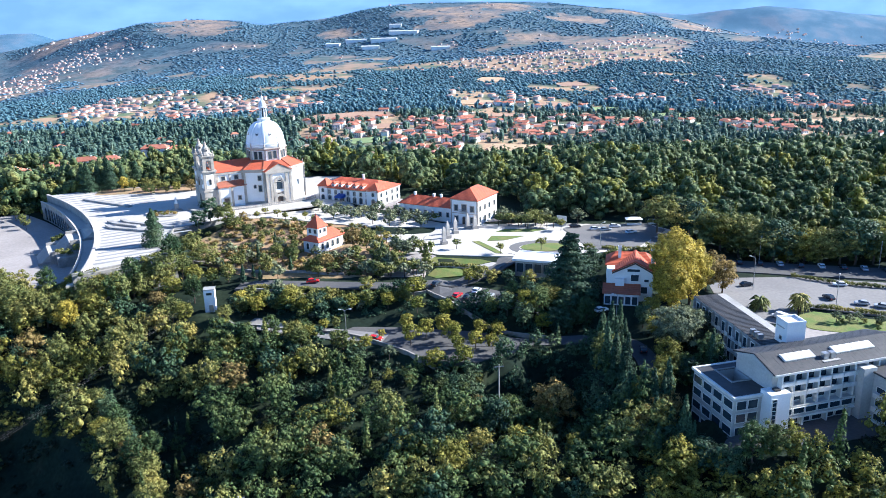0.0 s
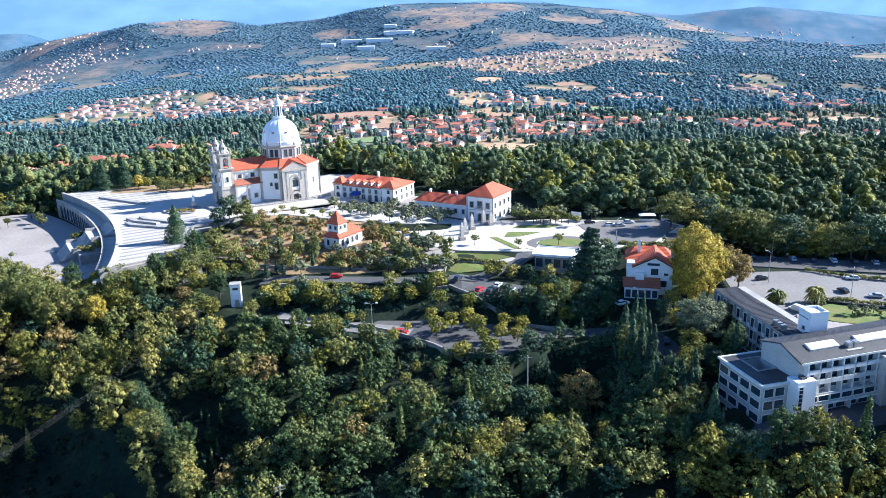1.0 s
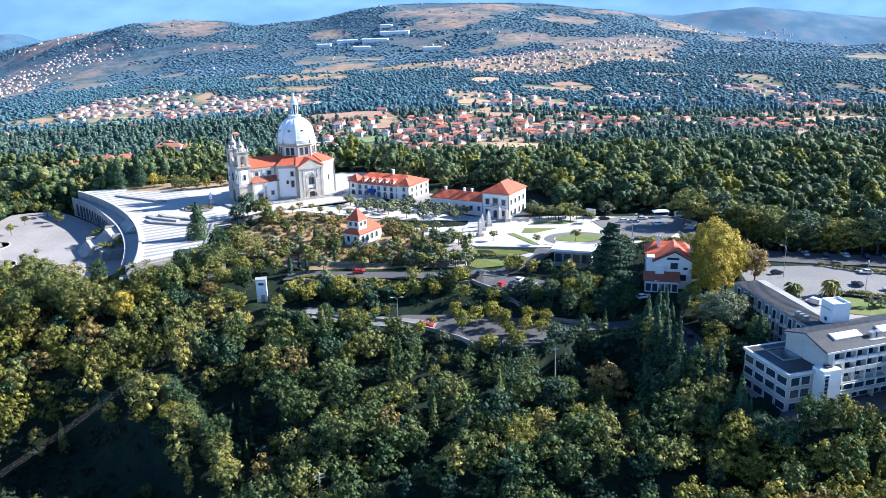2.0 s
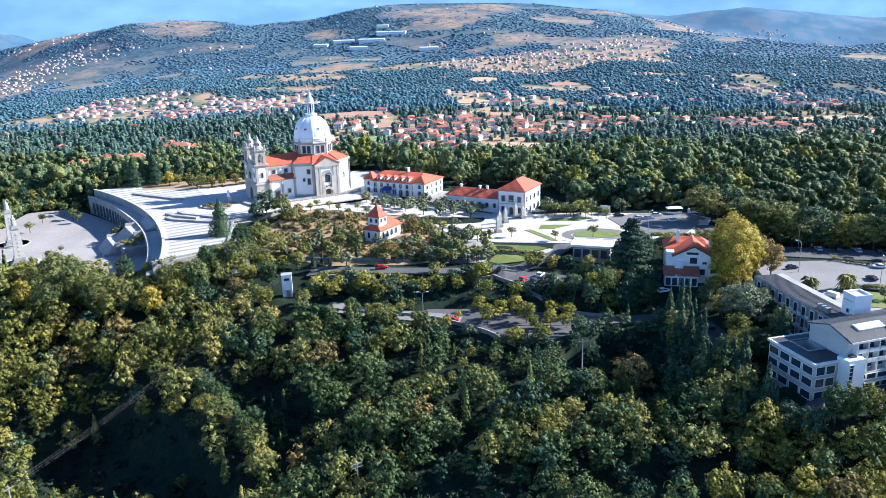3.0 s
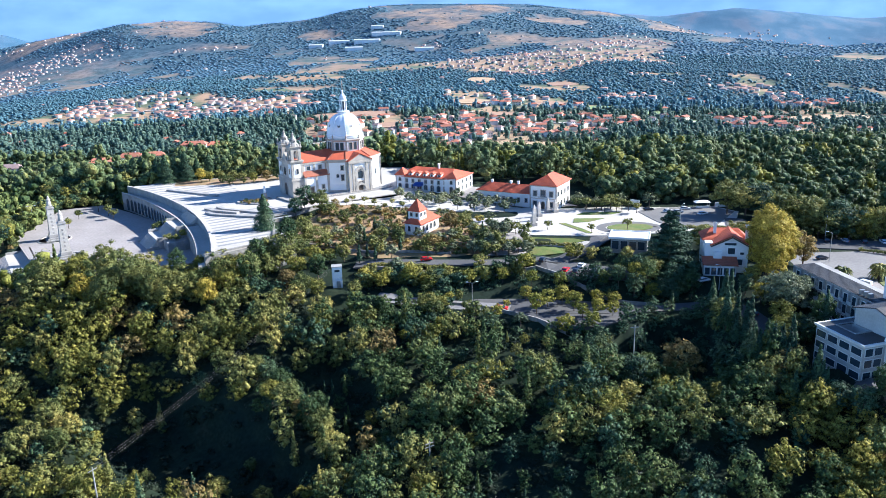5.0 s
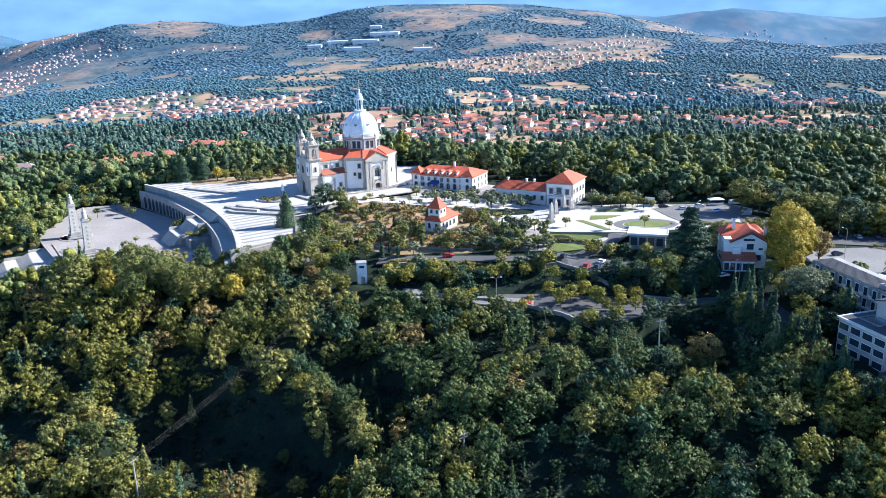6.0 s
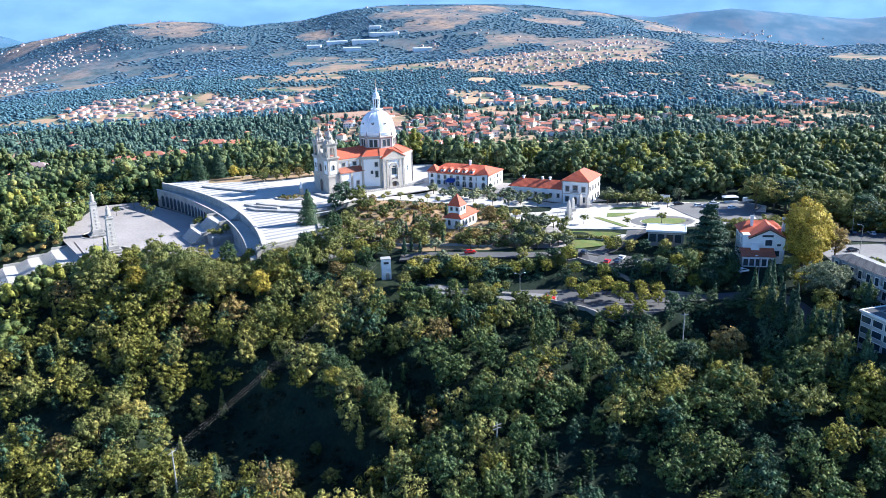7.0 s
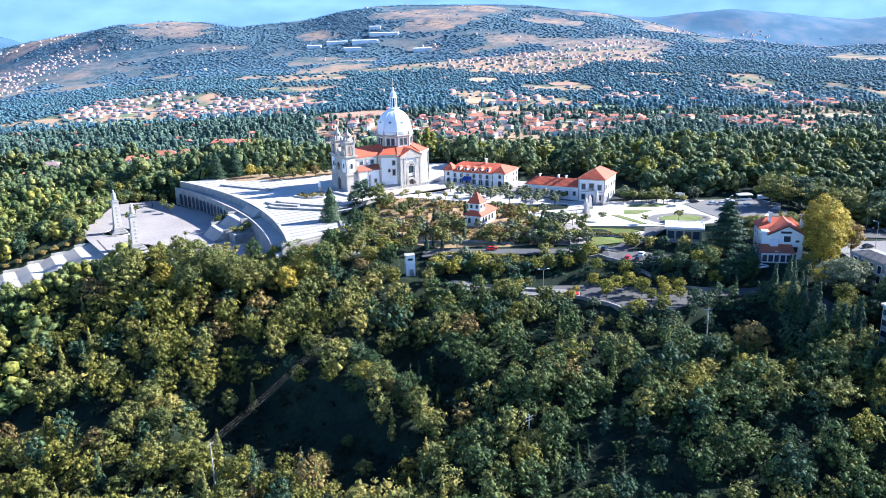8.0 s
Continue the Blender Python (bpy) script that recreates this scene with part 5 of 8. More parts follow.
drape("lawn_path", [(-3.2, 255.2), (13, 252.7), (18.5, 253.8), (21, 252.5), (13.5, 250.9), (-0.5, 252.5), (-3.6, 252.6)], 0.1, PAVING, "pale path between sloping lawns")
drape("parking_lawn", [(102.5, 202), (104.3, 211.5), (110, 214), (126, 205), (150, 195), (150, 184), (120, 194), (105, 200)], 0.25, LAWN, "bright lawn with low hedges by the parking", 12.0, 2.5, -11.1)
ribbon("upper_road", [(-66, 243), (-40, 239), (-10, 235), (2, 238), (14, 246), (24, 255), (32, 257)], 6.0, 0.3, ASPHALT, "narrow asphalt road along the terrace")
ribbon("forest_road", [(76, 268), (95, 262), (120, 254), (160, 243), (230, 226)], 13.0, 0.35, ASPHALT, "shaded asphalt road below the forest")
# one road in two colours: pale where sunlit, dark where shaded
ribbon("lower_road", [(-58, 222), (-44, 217), (-30, 212), (-16, 208)], 7.5, 0.35, LOT_ASPHALT, "grey road edged by a low wall")
ribbon("shaded_road", [(-15.8, 207.95), (0, 204), (14, 203), (30, 203), (44, 204)], 5.5, 0.35, ASPHALT, "asphalt road below the garden bank, darkened for shade")
LOWER_LOT = [(-30, 214), (-24, 211), (-15, 203), (-7, 196), (0, 191), (8, 190.5), (20, 196), (24, 203), (20, 207), (6, 213), (-12, 216.5), (-26, 218)]
# dark asphalt stands in for the shade on this parking
drape("lower_parking_pavement", LOWER_LOT, 0, ASPHALT, "parking terrace edged by a low wall, its asphalt darkened for shade", 12.0, 1.2, -13.15)
ribbon("hotel_road", [(44, 204), (52, 196), (54, 180), (50, 165), (56, 148), (70, 144)], 6.0, 0.35, ASPHALT, "shaded asphalt lane to the hotel")
ribbon("ring_road", [(37.3 + 11.6 * math.cos(q * 0.3142), 266 + 7.8 * math.sin(q * 0.3142)) for q in range(20)] + [(48.9, 266.0)], 3.6, 0.18, ASPHALT_PALE, "grey asphalt carriageway round an oval island")
ribbon("plaza_road", [(12, 246.5), (20, 252), (26, 258.5)], 5.0, 0.19, ASPHALT_PALE, "grey asphalt drive up to the plaza")
drape("garden_parking_pavement", [(-20, 246), (-5, 245), (-3.4, 256), (-1, 259.4), (-8, 265), (-13, 262)], 0.2, SQUARE, "pale dusty parking beside the garden")
drape("yard_pavement", [(-47, 346), (-20, 338), (12, 322), (26, 305), (8, 302.5), (-13, 315), (-40, 331)], 0.1, SQUARE, "pale paved yard round the white houses")
drape("steps_pavement", [uv(-20, 26.6), uv(25, 29.5), uv(25, 35), uv(-20, 32)], 0.4, PAVING, "shallow pale steps before the basilica")
drape("plaza_parking_pavement", [(50, 276), (54, 260), (70, 262.5), (86, 284), (81, 293), (60, 295), (48, 290)], 0.14, ASPHALT_PALE, "worn asphalt parking at the end of the plaza", 12.0, 0.3, -4.2)
drape("terrace_walk", [uv(-62, -66), uv(-66, -54), uv(-40, -40), uv(-12, -34), uv(-9, -46)], 0.06, DRY, "earth and gravel walk under trees behind the esplanade", 12.0, 0.3, 0.0)

# ---- terraces and walls ----
tw = thing("terrace_wall", "curved two-tier granite retaining wall of the esplanade", "wall", kind="structure")
part("upper_wall", wall_run(B(), RIM, 0.7, -3.6, 0.5), GRANITE, tw)
part("coping", wall_run(B(), RIM, 1.0, 0.5, 0.7), PAVING, tw)
def walk_w(v):
    """Width of the middle walkway, which narrows towards its far end."""
    return 5.4 - 2.4 * min(1.0, max(0.0, (-15 - v) / 45.0))


bm = B()
rows = [(uv(rim_u(v) - 0.35, v), uv(rim_u(v) - walk_w(v) + 0.25, v)) for v in range(-67, 74, 5)]
for (a0, b0), (a1, b1) in zip(rows, rows[1:]):
    prism(bm, [a0, a1, b1, b0], -11, -3.0)
bmesh.ops.recalc_face_normals(bm, faces=bm.faces)
part("walkway", bm, PAVING, tw, "paved middle walkway")
LOWER = [uv(rim_u(v) - walk_w(v), v) for v in range(-67, 64, 5)]
part("lower_wall", wall_run(B(), LOWER, 0.5, -11, -2.3), GRANITE, tw)
part("lower_coping", wall_run(B(), LOWER, 0.75, -2.3, -2.1), PAVING, tw)
for v in range(-62, -8, 4):                              # arcade of the lower tier; dark panes stand for the shade in its arches
    x, y = uv(rim_u(v) - walk_w(v) - 0.28, v)
    a = math.degrees(math.atan2(v, 223.0))
    opening(tw, x, y, -10.1, 30 - 90 - a, 2.7, 5.6, True, 0.3, GRANITE, GLASS, "arch", "arch_void")


def flight(parent, u0, u1, v0, v1, z0, z1, steps):
    """Stone steps rising from u0 at z0 to u1 at z1."""
    bm = B()
    for k in range(steps):
        p0, p1 = u0 + (u1 - u0) * k / steps, u0 + (u1 - u0) * (k + 1) / steps
        poly = [uv(p0, v0), uv(p0, v1), uv(p1, v1), uv(p1, v0)]
        if p1 < p0:
            poly = poly[::-1]
        prism(bm, poly[::-1], min(z0, z1) - 0.6, z0 + (z1 - z0) * (k + 1) / steps)
    bmesh.ops.recalc_face_normals(bm, faces=bm.faces)
    return part("flight", bm, PAVING, parent)


st = thing("square_stairs", "broad stone stairs in three flights with pale landings", "stairs", kind="structure")
for u0, u1, z0, z1 in ((-80.0, -75.6, -3.2, 0.0), (-88.5, -84.5, -6.7, -3.2), (-96.0, -92.0, -10.2, -6.7)):
    flight(st, u0, u1, 2.0, 17.0, z0, z1, 18)
for u0, u1, z in ((-84.5, -80.0, -3.2), (-92.0, -88.5, -6.7)):
    part("landing", prism(B(), [uv(u0, 2.0), uv(u0, 17.0), uv(u1, 17.0), uv(u1, 2.0)], -11, z), PAVING, st)
for v in (1.2, 17.0):
    for u0, u1, z in ((-84.5, -76.0, -2.2), (-92.0, -84.5, -5.6), (-96.5, -92.0, -9.2)):
        part("cheek_wall", prism(B(), [uv(u0, v), uv(u0, v + 0.8), uv(u1, v + 0.8), uv(u1, v)], -11, z), GRANITE, st)
for v0, v1 in ((-5.0, 1.0), (18.0, 25.0)):
    part("planter", prism(B(), [uv(-90, v0), uv(-90, v1), uv(-80.5, v1), uv(-80.5, v0)], -11, -6.4), GRANITE, st)
gs = thing("grand_stairway", "long white stairway of flights and landings descending between trees", "stairs", kind="structure")
for k in range(8):
    u0, z0 = -134 - 9.0 * k, -10.2 - 1.9 * k
    flight(gs, u0 - 4.6, u0, -19, 9, z0 - 1.9, z0, 10)
    part("landing", prism(B(), [uv(u0 - 9.0, -19), uv(u0 - 9.0, 9), uv(u0 - 4.6, 9), uv(u0 - 4.6, -19)], z0 - 3.4, z0 - 1.9), PAVING, gs)
    for v in (-19.6, 9.0):
        part("parapet", prism(B(), [uv(u0 - 9.0, v), uv(u0 - 9.0, v + 0.6), uv(u0, v + 0.6), uv(u0, v)], z0 - 3.6, z0 - 0.9), GRANITE, gs)
# dark bands on the paving, painted for the soft shadows of shallow steps
STEP_SHADOW = material("dark_paving_stone", (0.27, 0.27, 0.27), 0.85, 0.25, 1.2, 0.1, 0.15, second=(0.35, 0.34, 0.325))
for v in [16 + 4.3 * k for k in range(12)] + [-62 + 5.2 * k for k in range(8)]:
    u0 = rim_u(v) + 1.5
    u1 = -34 if 18 < v < 32 else -44 if v < 40 else -57
    band = prism(B(), [uv(u0, v), uv(u0, v + 1.7), uv(u1, v + 1.7), uv(u1, v)], 0.0, 0.02)
    bmesh.ops.recalc_face_normals(band, faces=band.faces)
    solid("paving_band", band, STEP_SHADOW, "dark band painted for a shallow step's shadow on the esplanade", "pavement")
# low walls and planted tiers on the esplanade
for pts in ([(-159, 346.6), (-145, 338), (-132, 330)], [(-129, 297), (-125.3, 293), (-111.9, 288.3), (-104, 285.6)], [(-126.5, 306), (-123.2, 302.3), (-110.2, 295.6), (-102, 292)], [(-131, 304), (-127, 300), (-116, 294.6)], [(-104, 322), (-98, 314), (-92, 308)]):
    w = wall_run(B(), pts, 1.9, -0.2, 0.75)
    solid("bench_wall", w, GRANITE, "low angled granite bench wall on the esplanade", "bench", "thing", "esplanade benches")
bed = thing("flower_bed", "round planted bed with a granite kerb on the esplanade", "flower bed", -113.5, 314.5, 0.0, -20)
part("kerb", lathe(B(), [(5.6, -0.1), (5.6, 0.55), (5.0, 0.55), (5.0, 0.3), (0, 0.35)], 28), GRANITE, bed)
bed.scale = (1.35, 0.75, 1.0)
mon = thing("monument", "white stone monument on a stepped pedestal", "monument", -109.5, 321.5, 0.0, 30)
part("pedestal", box(box(box(B(), -2.2, 2.2, -2.2, 2.2, -0.1, 0.4), -1.6, 1.6, -1.6, 1.6, 0.4, 0.8), -0.8, 0.8, -0.8, 0.8, 0.8, 2.8), GRANITE, mon)
part("figure", lathe(B(), [(0.6, 2.8), (0.7, 3.2), (0.5, 4.3), (0.6, 4.9), (0.25, 5.2), (0.28, 5.6), (0, 5.9)], 10), PLASTER, mon)
for pts in ([(-30, 14.5), (-12, 16.5), (8, 17), (16, 14)],):
    w = thing("balustrade", "granite balustrade before the basilica", "balustrade")
    part("base_wall", wall_run(B(), [uv(*p) for p in pts], 0.6, -0.1, 0.35), GRANITE, w)
    part("top_rail", wall_run(B(), [uv(*p) for p in pts], 0.5, 0.85, 1.05), GRANITE, w)
    one = None
    for k, p in enumerate(ribbon_pts([uv(*p) for p in pts], 1.0)):
        if one is None:
            one = part("baluster", lathe(B(), [(0.12, 0), (0.2, 0.2), (0.09, 0.45), (0.12, 0.52)], 6), GRANITE, w, at=pose(*p, 0.34))
        else:
            twin(one, w, pose(*p, 0.34))
# front of the esplanade: retaining block and bastion
fw = thing("front_retaining_wall", "granite retaining wall and bastion in front of the esplanade", "wall", kind="structure")
part("wall_run", wall_run(B(), [uv(-89.5, 73), uv(-75, 71), uv(-64, 70), uv(-59, 58), uv(-50, 34), uv(-30, 30), uv(-18, 28)], 0.8, -12, 0.5), WALLSTONE, fw)
part("bastion", prism(B(), [uv(-66, 69.5), uv(-66, 76), uv(-58, 76), uv(-57, 67), uv(-60, 63)][::-1], -12, 0.9), CONCRETE, fw)
# garden terraces, road walls
gw = thing("garden_walls", "rough stone garden terrace walls", "wall", kind="structure")
for pts, h0 in (([(-62, 236.5), (-40, 233.5), (-10, 230.5), (-3, 232)], 0.4), ([(-4, 232), (6, 219), (18, 209), (30, 204.5)], 0.6), ([(-66, 222), (-34, 214), (-24, 210.4), (-15, 202.4), (-7, 195.4), (1, 190.2)], 0.5), ([(-88, 264), (-60, 251), (-32, 249)], 0.4)):
    pts = ribbon_pts(pts)
    part("terrace_run", wall_run(B(), pts, 0.5, lambda x, y: at_ground(x, y) - 3.5, lambda x, y, h0=h0: at_ground(x, y) + 0.6 + h0), WALLSTONE, gw)


# ---- monuments ----
def column(x, y, z):
    c = thing("monument_column", "tall pale stone column crowned by a plain statue", "monument", x, y, z, 30, "stairway columns")
    part("pedestal", box(box(box(B(), -3.4, 3.4, -3.4, 3.4, -0.5, 0.5), -2.6, 2.6, -2.6, 2.6, 0.5, 1.2), -2.0, 2.0, -2.0, 2.0, 1.2, 2.6), GRANITE, c)
    bm = B()
    for k in range(7):
        r = 1.65 - 0.06 * k
        lathe(bm, [(r * 1.414, 2.6 + 1.55 * k), ((r - 0.03) * 1.414, 4.0 + 1.55 * k), ((r - 0.14) * 1.414, 4.03 + 1.55 * k), ((r - 0.14) * 1.414, 4.15 + 1.55 * k)], 4, turn=math.pi / 4)
    part("shaft", bm, PAVING, c)
    bm = B()
    for k in range(6):
        for q in range(4):
            b2 = lathe(B(), [(0.42, 0), (0.42, 0.16), (0.25, 0.22), (0, 0.22)], 8)
            b2.transform(pose(0, 0, 0, 0, 0, 90 * q) @ Matrix.Translation((0, -1.5 + 0.06 * k, 3.4 + 1.55 * k)) @ Matrix.Rotation(radians(90), 4, "X"))
            tmp = bpy.data.meshes.new("boss")
            b2.to_mesh(tmp)
            b2.free()
            bm.from_mesh(tmp)
            bpy.data.meshes.remove(tmp)
    part("bosses", bm, GRANITE, c)
    part("capital", box(box(B(), -1.5, 1.5, -1.5, 1.5, 13.4, 13.8), -1.15, 1.15, -1.15, 1.15, 13.8, 14.5), GRANITE, c)
    part("statue", lathe(B(), [(0.8, 14.5), (0.95, 15.2), (0.75, 16.4), (0.85, 17.2), (0.35, 17.7), (0.4, 18.2), (0.0, 18.9)], 10), PAVING, c)
    part("round_step", lathe(B(), [(6.5, -0.5), (6.5, 0.25), (6.1, 0.3), (6.1, 0.0)], 32), PAVING, c)
    return c


column(-194.6, 303.0, -10.2)
column(-178.6, 275.5, -10.2)


def stele(x, y, h, turn):
    s = thing("stone_stele", "slender pointed white stone stele on the plaza", "monument", x, y, -4.2, turn, "plaza steles")
    part("plinth", box(B(), -1.1, 1.1, -1.1, 1.1, 0, 1.2), GRANITE, s)
    part("shaft", lathe(B(), [(0.95, 1.2), (0.85, h - 1.6), (0.75, h - 1.5), (0.12, h), (0, h + 0.05)], 4, turn=math.pi / 4), PAVING, s)


for x, y, h in ((2.1, 273.6, 6.8), (3.6, 281.5, 6.6), (6.6, 288, 6.4), (11.6, 295, 6.2), (14.4, 294, 5.6)):
    stele(x, y, h, 20)


def transformer():
    b = thing("transformer_tower", "tall plain white transformer tower with overhead wires", "utility tower", -71.0, 228.5, -10.4, 8)
    part("shell", box(B(), -1.6, 1.6, -1.45, 1.45, -0.6, 7.0), PLASTER, b)
    part("roof_slab", box(B(), -1.75, 1.75, -1.6, 1.6, 7.0, 7.2), CONCRETE, b)
    opening(b, 0.3, -1.45, 0, 0, 1.1, 2.1, False, 0.1, METAL, METAL, "doorway", "door_leaf")
    opening(b, 0, -1.45, 5.4, 0, 1.6, 0.7, False, 0.08, METAL)
    bm = B()
    for k in range(3):
        lathe(bm, [(0.09, 6.0), (0.16, 6.1), (0.16, 6.5), (0.06, 6.6)], 8, -1.72, -0.7 + 0.7 * k)
    part("insulators", bm, DARK_WOOD, b)


transformer()


def wire(name, a, b, sag, r=0.013, parent=None):
    cu = bpy.data.curves.new(name, "CURVE")
    cu.dimensions, cu.bevel_depth, cu.bevel_resolution = "3D", r, 0
    sp = cu.splines.new("POLY")
    sp.points.add(16)
    for k in range(17):
        t = k / 16
        p = Vector(a).lerp(Vector(b), t)
        sp.points[k].co = (p.x, p.y, p.z - sag * 4 * t * (1 - t), 1)
    cu.materials.append(WALLSTONE)
    o = new(name, cu)
    o.parent = parent
    return o


def utility_pole(x, y, z, h, turn=0, arms=1):
    p = thing("utility_pole", "grey concrete utility pole with a cross-arm among trees", "pole", x, y, z, turn, "utility poles")
    part("mast", lathe(B(), [(0.24, -1), (0.13, h), (0, h)], 8), CONCRETE, p)
    for k in range(arms):
        part("cross_arm", box(B(), -1.3, 1.3, -0.08, 0.08, h - 0.7 - 0.9 * k, h - 0.55 - 0.9 * k), METAL, p)
        bm = B()
        for q in (-1.15, 0, 1.15):
            lathe(bm, [(0.06, h - 0.55 - 0.9 * k), (0.1, h - 0.4 - 0.9 * k), (0.05, h - 0.2 - 0.9 * k)], 6, q)
        part("insulators", bm, DARK_WOOD, p)
    return p


def lamp(x, y, z, h, turn, heads=1):
    p = thing("street_lamp", "slim grey street lamp with a curved arm" if heads == 1 else "slim grey lamp post with a double head", "street lamp", x, y, z, turn, "street lamps")
    part("pole", lathe(B(), [(0.14, -0.5), (0.12, 1), (0.08, h)], 8), METAL, p)
    for s in (1, -1)[:heads]:
        bm = B()
        pts = [(0, h - 0.3), (s * 0.5, h + 0.15), (s * 1.3, h + 0.3)]
        for (x0, z0), (x1, z1) in zip(pts, pts[1:]):
            slab_y(bm, [(x0, z0), (x1, z1), (x1, z1 + 0.1), (x0, z0 + 0.1)] if s > 0 else [(x1, z1), (x0, z0), (x0, z0 + 0.1), (x1, z1 + 0.1)], -0.05, 0.05)
        part("arm", bm, METAL, p)
        part("lamp_head", prism(B(), [(s * 1.2, -0.16), (s * 1.95, -0.12), (s * 1.95, 0.12), (s * 1.2, 0.16)][::s], h + 0.24, h + 0.42), WHITE_PAINT, p)


def car_kind(name, paint, label, van=False):
    c = thing(name, label, "van" if van else "car", group="parked cars")
    L, W, Ht = (4.9, 1.9, 2.0) if van else (4.2, 1.75, 1.45)
    bm = B()
    prof = [(-L / 2, 0.35), (L / 2, 0.35), (L / 2, 0.75), (L / 2 - 0.15, 0.88), (L * 0.24, 0.95), (-L / 2 + 0.1, 0.98), (-L / 2, 0.8)]
    slab_y(bm, prof, -W / 2, W / 2)
    bmesh.ops.bevel(bm, geom=bm.edges[:], offset=0.07, segments=1, affect="EDGES")
    part("body", bm, paint, c)
    top = [(-L / 2 + 0.25, 0.95), (L * 0.25, 0.95), (L * 0.08, Ht - 0.08), (-L * 0.32, Ht - 0.08)] if not van else [(-L / 2 + 0.06, 0.95), (L * 0.32, 0.95), (L * 0.2, Ht - 0.08), (-L / 2 + 0.1, Ht - 0.08)]
    part("cabin_glass", slab_y(B(), top, -W / 2 + 0.12, W / 2 - 0.12), GLASS if not van else paint, c)
    roof = [(-L * 0.33, Ht - 0.1), (L * 0.09, Ht - 0.1), (L * 0.06, Ht), (-L * 0.3, Ht)] if not van else [(-L / 2 + 0.1, Ht - 0.1), (L * 0.21, Ht - 0.1), (L * 0.18, Ht), (-L / 2 + 0.14, Ht)]
    part("roof", slab_y(B(), roof, -W / 2 + 0.13, W / 2 - 0.13), paint, c)
    if van:
        part("windscreen", slab_y(B(), [(L * 0.325, 0.98), (L * 0.335, 0.98), (L * 0.215, Ht - 0.15), (L * 0.205, Ht - 0.15)], -W / 2 + 0.2, W / 2 - 0.2), GLASS, c)
    for sx in (-0.3, 0.31):
        for sy in (-1, 1):
            b2 = lathe(B(), [(0.31, -0.1), (0.31, 0.1)], 14)
            w = part("wheel", b2, TYRE, c, "", Matrix.Translation((sx * L, sy * (W / 2 - 0.1), 0.31)) @ Matrix.Rotation(radians(90), 4, "X"))
            part("rim", lathe(B(), [(0.18, -0.12), (0.18, 0.12)], 10), METAL, w)
    for sy in (-1, 1):
        part("headlight", box(B(), L / 2 - 0.04, L / 2 + 0.02, sy * 0.62 - 0.16, sy * 0.62 + 0.16, 0.62, 0.76), WHITE_PAINT, c)
        part("tail_light", box(B(), -L / 2 - 0.02, -L / 2 + 0.04, sy * 0.66 - 0.12, sy * 0.66 + 0.12, 0.62, 0.8), RED_PAINT, c)
    return c


def paint(name, c):
    return material(name, c, 0.25, 0.04, 6.0, 0.8, 0.0, metal=0.1)


CARS = {
    "white": car_kind("car", paint("white_car_paint", (0.75, 0.76, 0.78)), "white hatchback parked on asphalt"),
    "silver": car_kind("car", paint("silver_car_paint", (0.42, 0.45, 0.48)), "silver-grey hatchback parked on asphalt"),
    "dark": car_kind("car", paint("dark_car_paint", (0.03, 0.035, 0.045)), "dark grey hatchback parked on asphalt"),
    "red": car_kind("car", paint("red_car_paint", (0.55, 0.02, 0.02)), "bright red hatchback parked on asphalt"),
    "van": car_kind("van", paint("white_van_paint", (0.78, 0.78, 0.78)), "white delivery van parked on asphalt", True),
}
USED = set()


def put_car(kind, x, y, turn, z=None):
    z = at_ground(x, y) if z is None else z
    m = pose(x, y, z, 0, 0, turn)
    if kind in USED:
        copy_thing(CARS[kind], m)
    else:
        USED.add(kind)
        CARS[kind].matrix_world = m


for kind, x, y, turn in (("dark", 119.4, 224.5, 100), ("silver", 126.6, 218.8, 160), ("silver", 131.0, 216.0, 150), ("van", 98.0, 209.8, 120), ("dark", 99.5, 238.5, 10), ("white", 128.5, 236.0, 165),
                         ("dark", 146, 231, 80), ("white", 158, 226, 80), ("silver", 166, 224, 80)):
    put_car(kind, x, y, turn, -11.1)
for k, kind in enumerate(("dark", "dark", "silver", "dark", "white", "dark", "silver", "dark", "white", "dark", "dark")):
    x = 106 + 6.4 * k
    put_car(kind, x, 262.0 - 0.29 * (x - 106), 75 + 3 * (k % 3), at_ground(x, 258.0 - 0.29 * (x - 106)) + 0.35)
for kind, x, y, turn in (("dark", -1.0, 235.0, 60), ("red", 5.4, 227.6, 60), ("dark", 8.6, 226.0, 60), ("white", 11.6, 231.5, 60), ("silver", 15.2, 226.4, 60), ("dark", 22, 221.5, 60)):
    put_car(kind, x, y, turn, at_ground(x, y) + 0.25)
put_car("red", -18.8, 207.0, -15, at_ground(-18.8, 207.0) + 0.4)
put_car("red", -41.0, 240.5, 10, at_ground(-41, 240.5) + 0.4)
for kind, x, y, turn in (("white", 60, 287, 10), ("silver", 63.5, 285.5, 10), ("white", 68, 290, 0), ("dark", 53, 291.5, 5), ("white", 72, 281, 20)):
    put_car(kind, x, y, turn, -4.2)
put_car("van", 84, 292.5, 5, -4.2)
for kind, x, y, turn in (("silver", 49, 198, 60), ("dark", 53.4, 190, 80), ("white", 47, 213, 20)):
    put_car(kind, x, y, turn, at_ground(x, y) + 0.4)


def billboard(x, y, z, turn):
    b = thing("billboard", "blank white billboard on two posts", "sign", x, y, z, turn)
    part("panel", box(B(), -2.1, 2.1, -0.08, 0.08, 1.2, 3.6), WHITE_PAINT, b)
    for s in (-1.6, 1.6):
        part("post", lathe(B(), [(0.08, -0.3), (0.08, 3.4)], 8, s, 0.12), METAL, b)


billboard(48.6, 296.4, -4.2, -35)


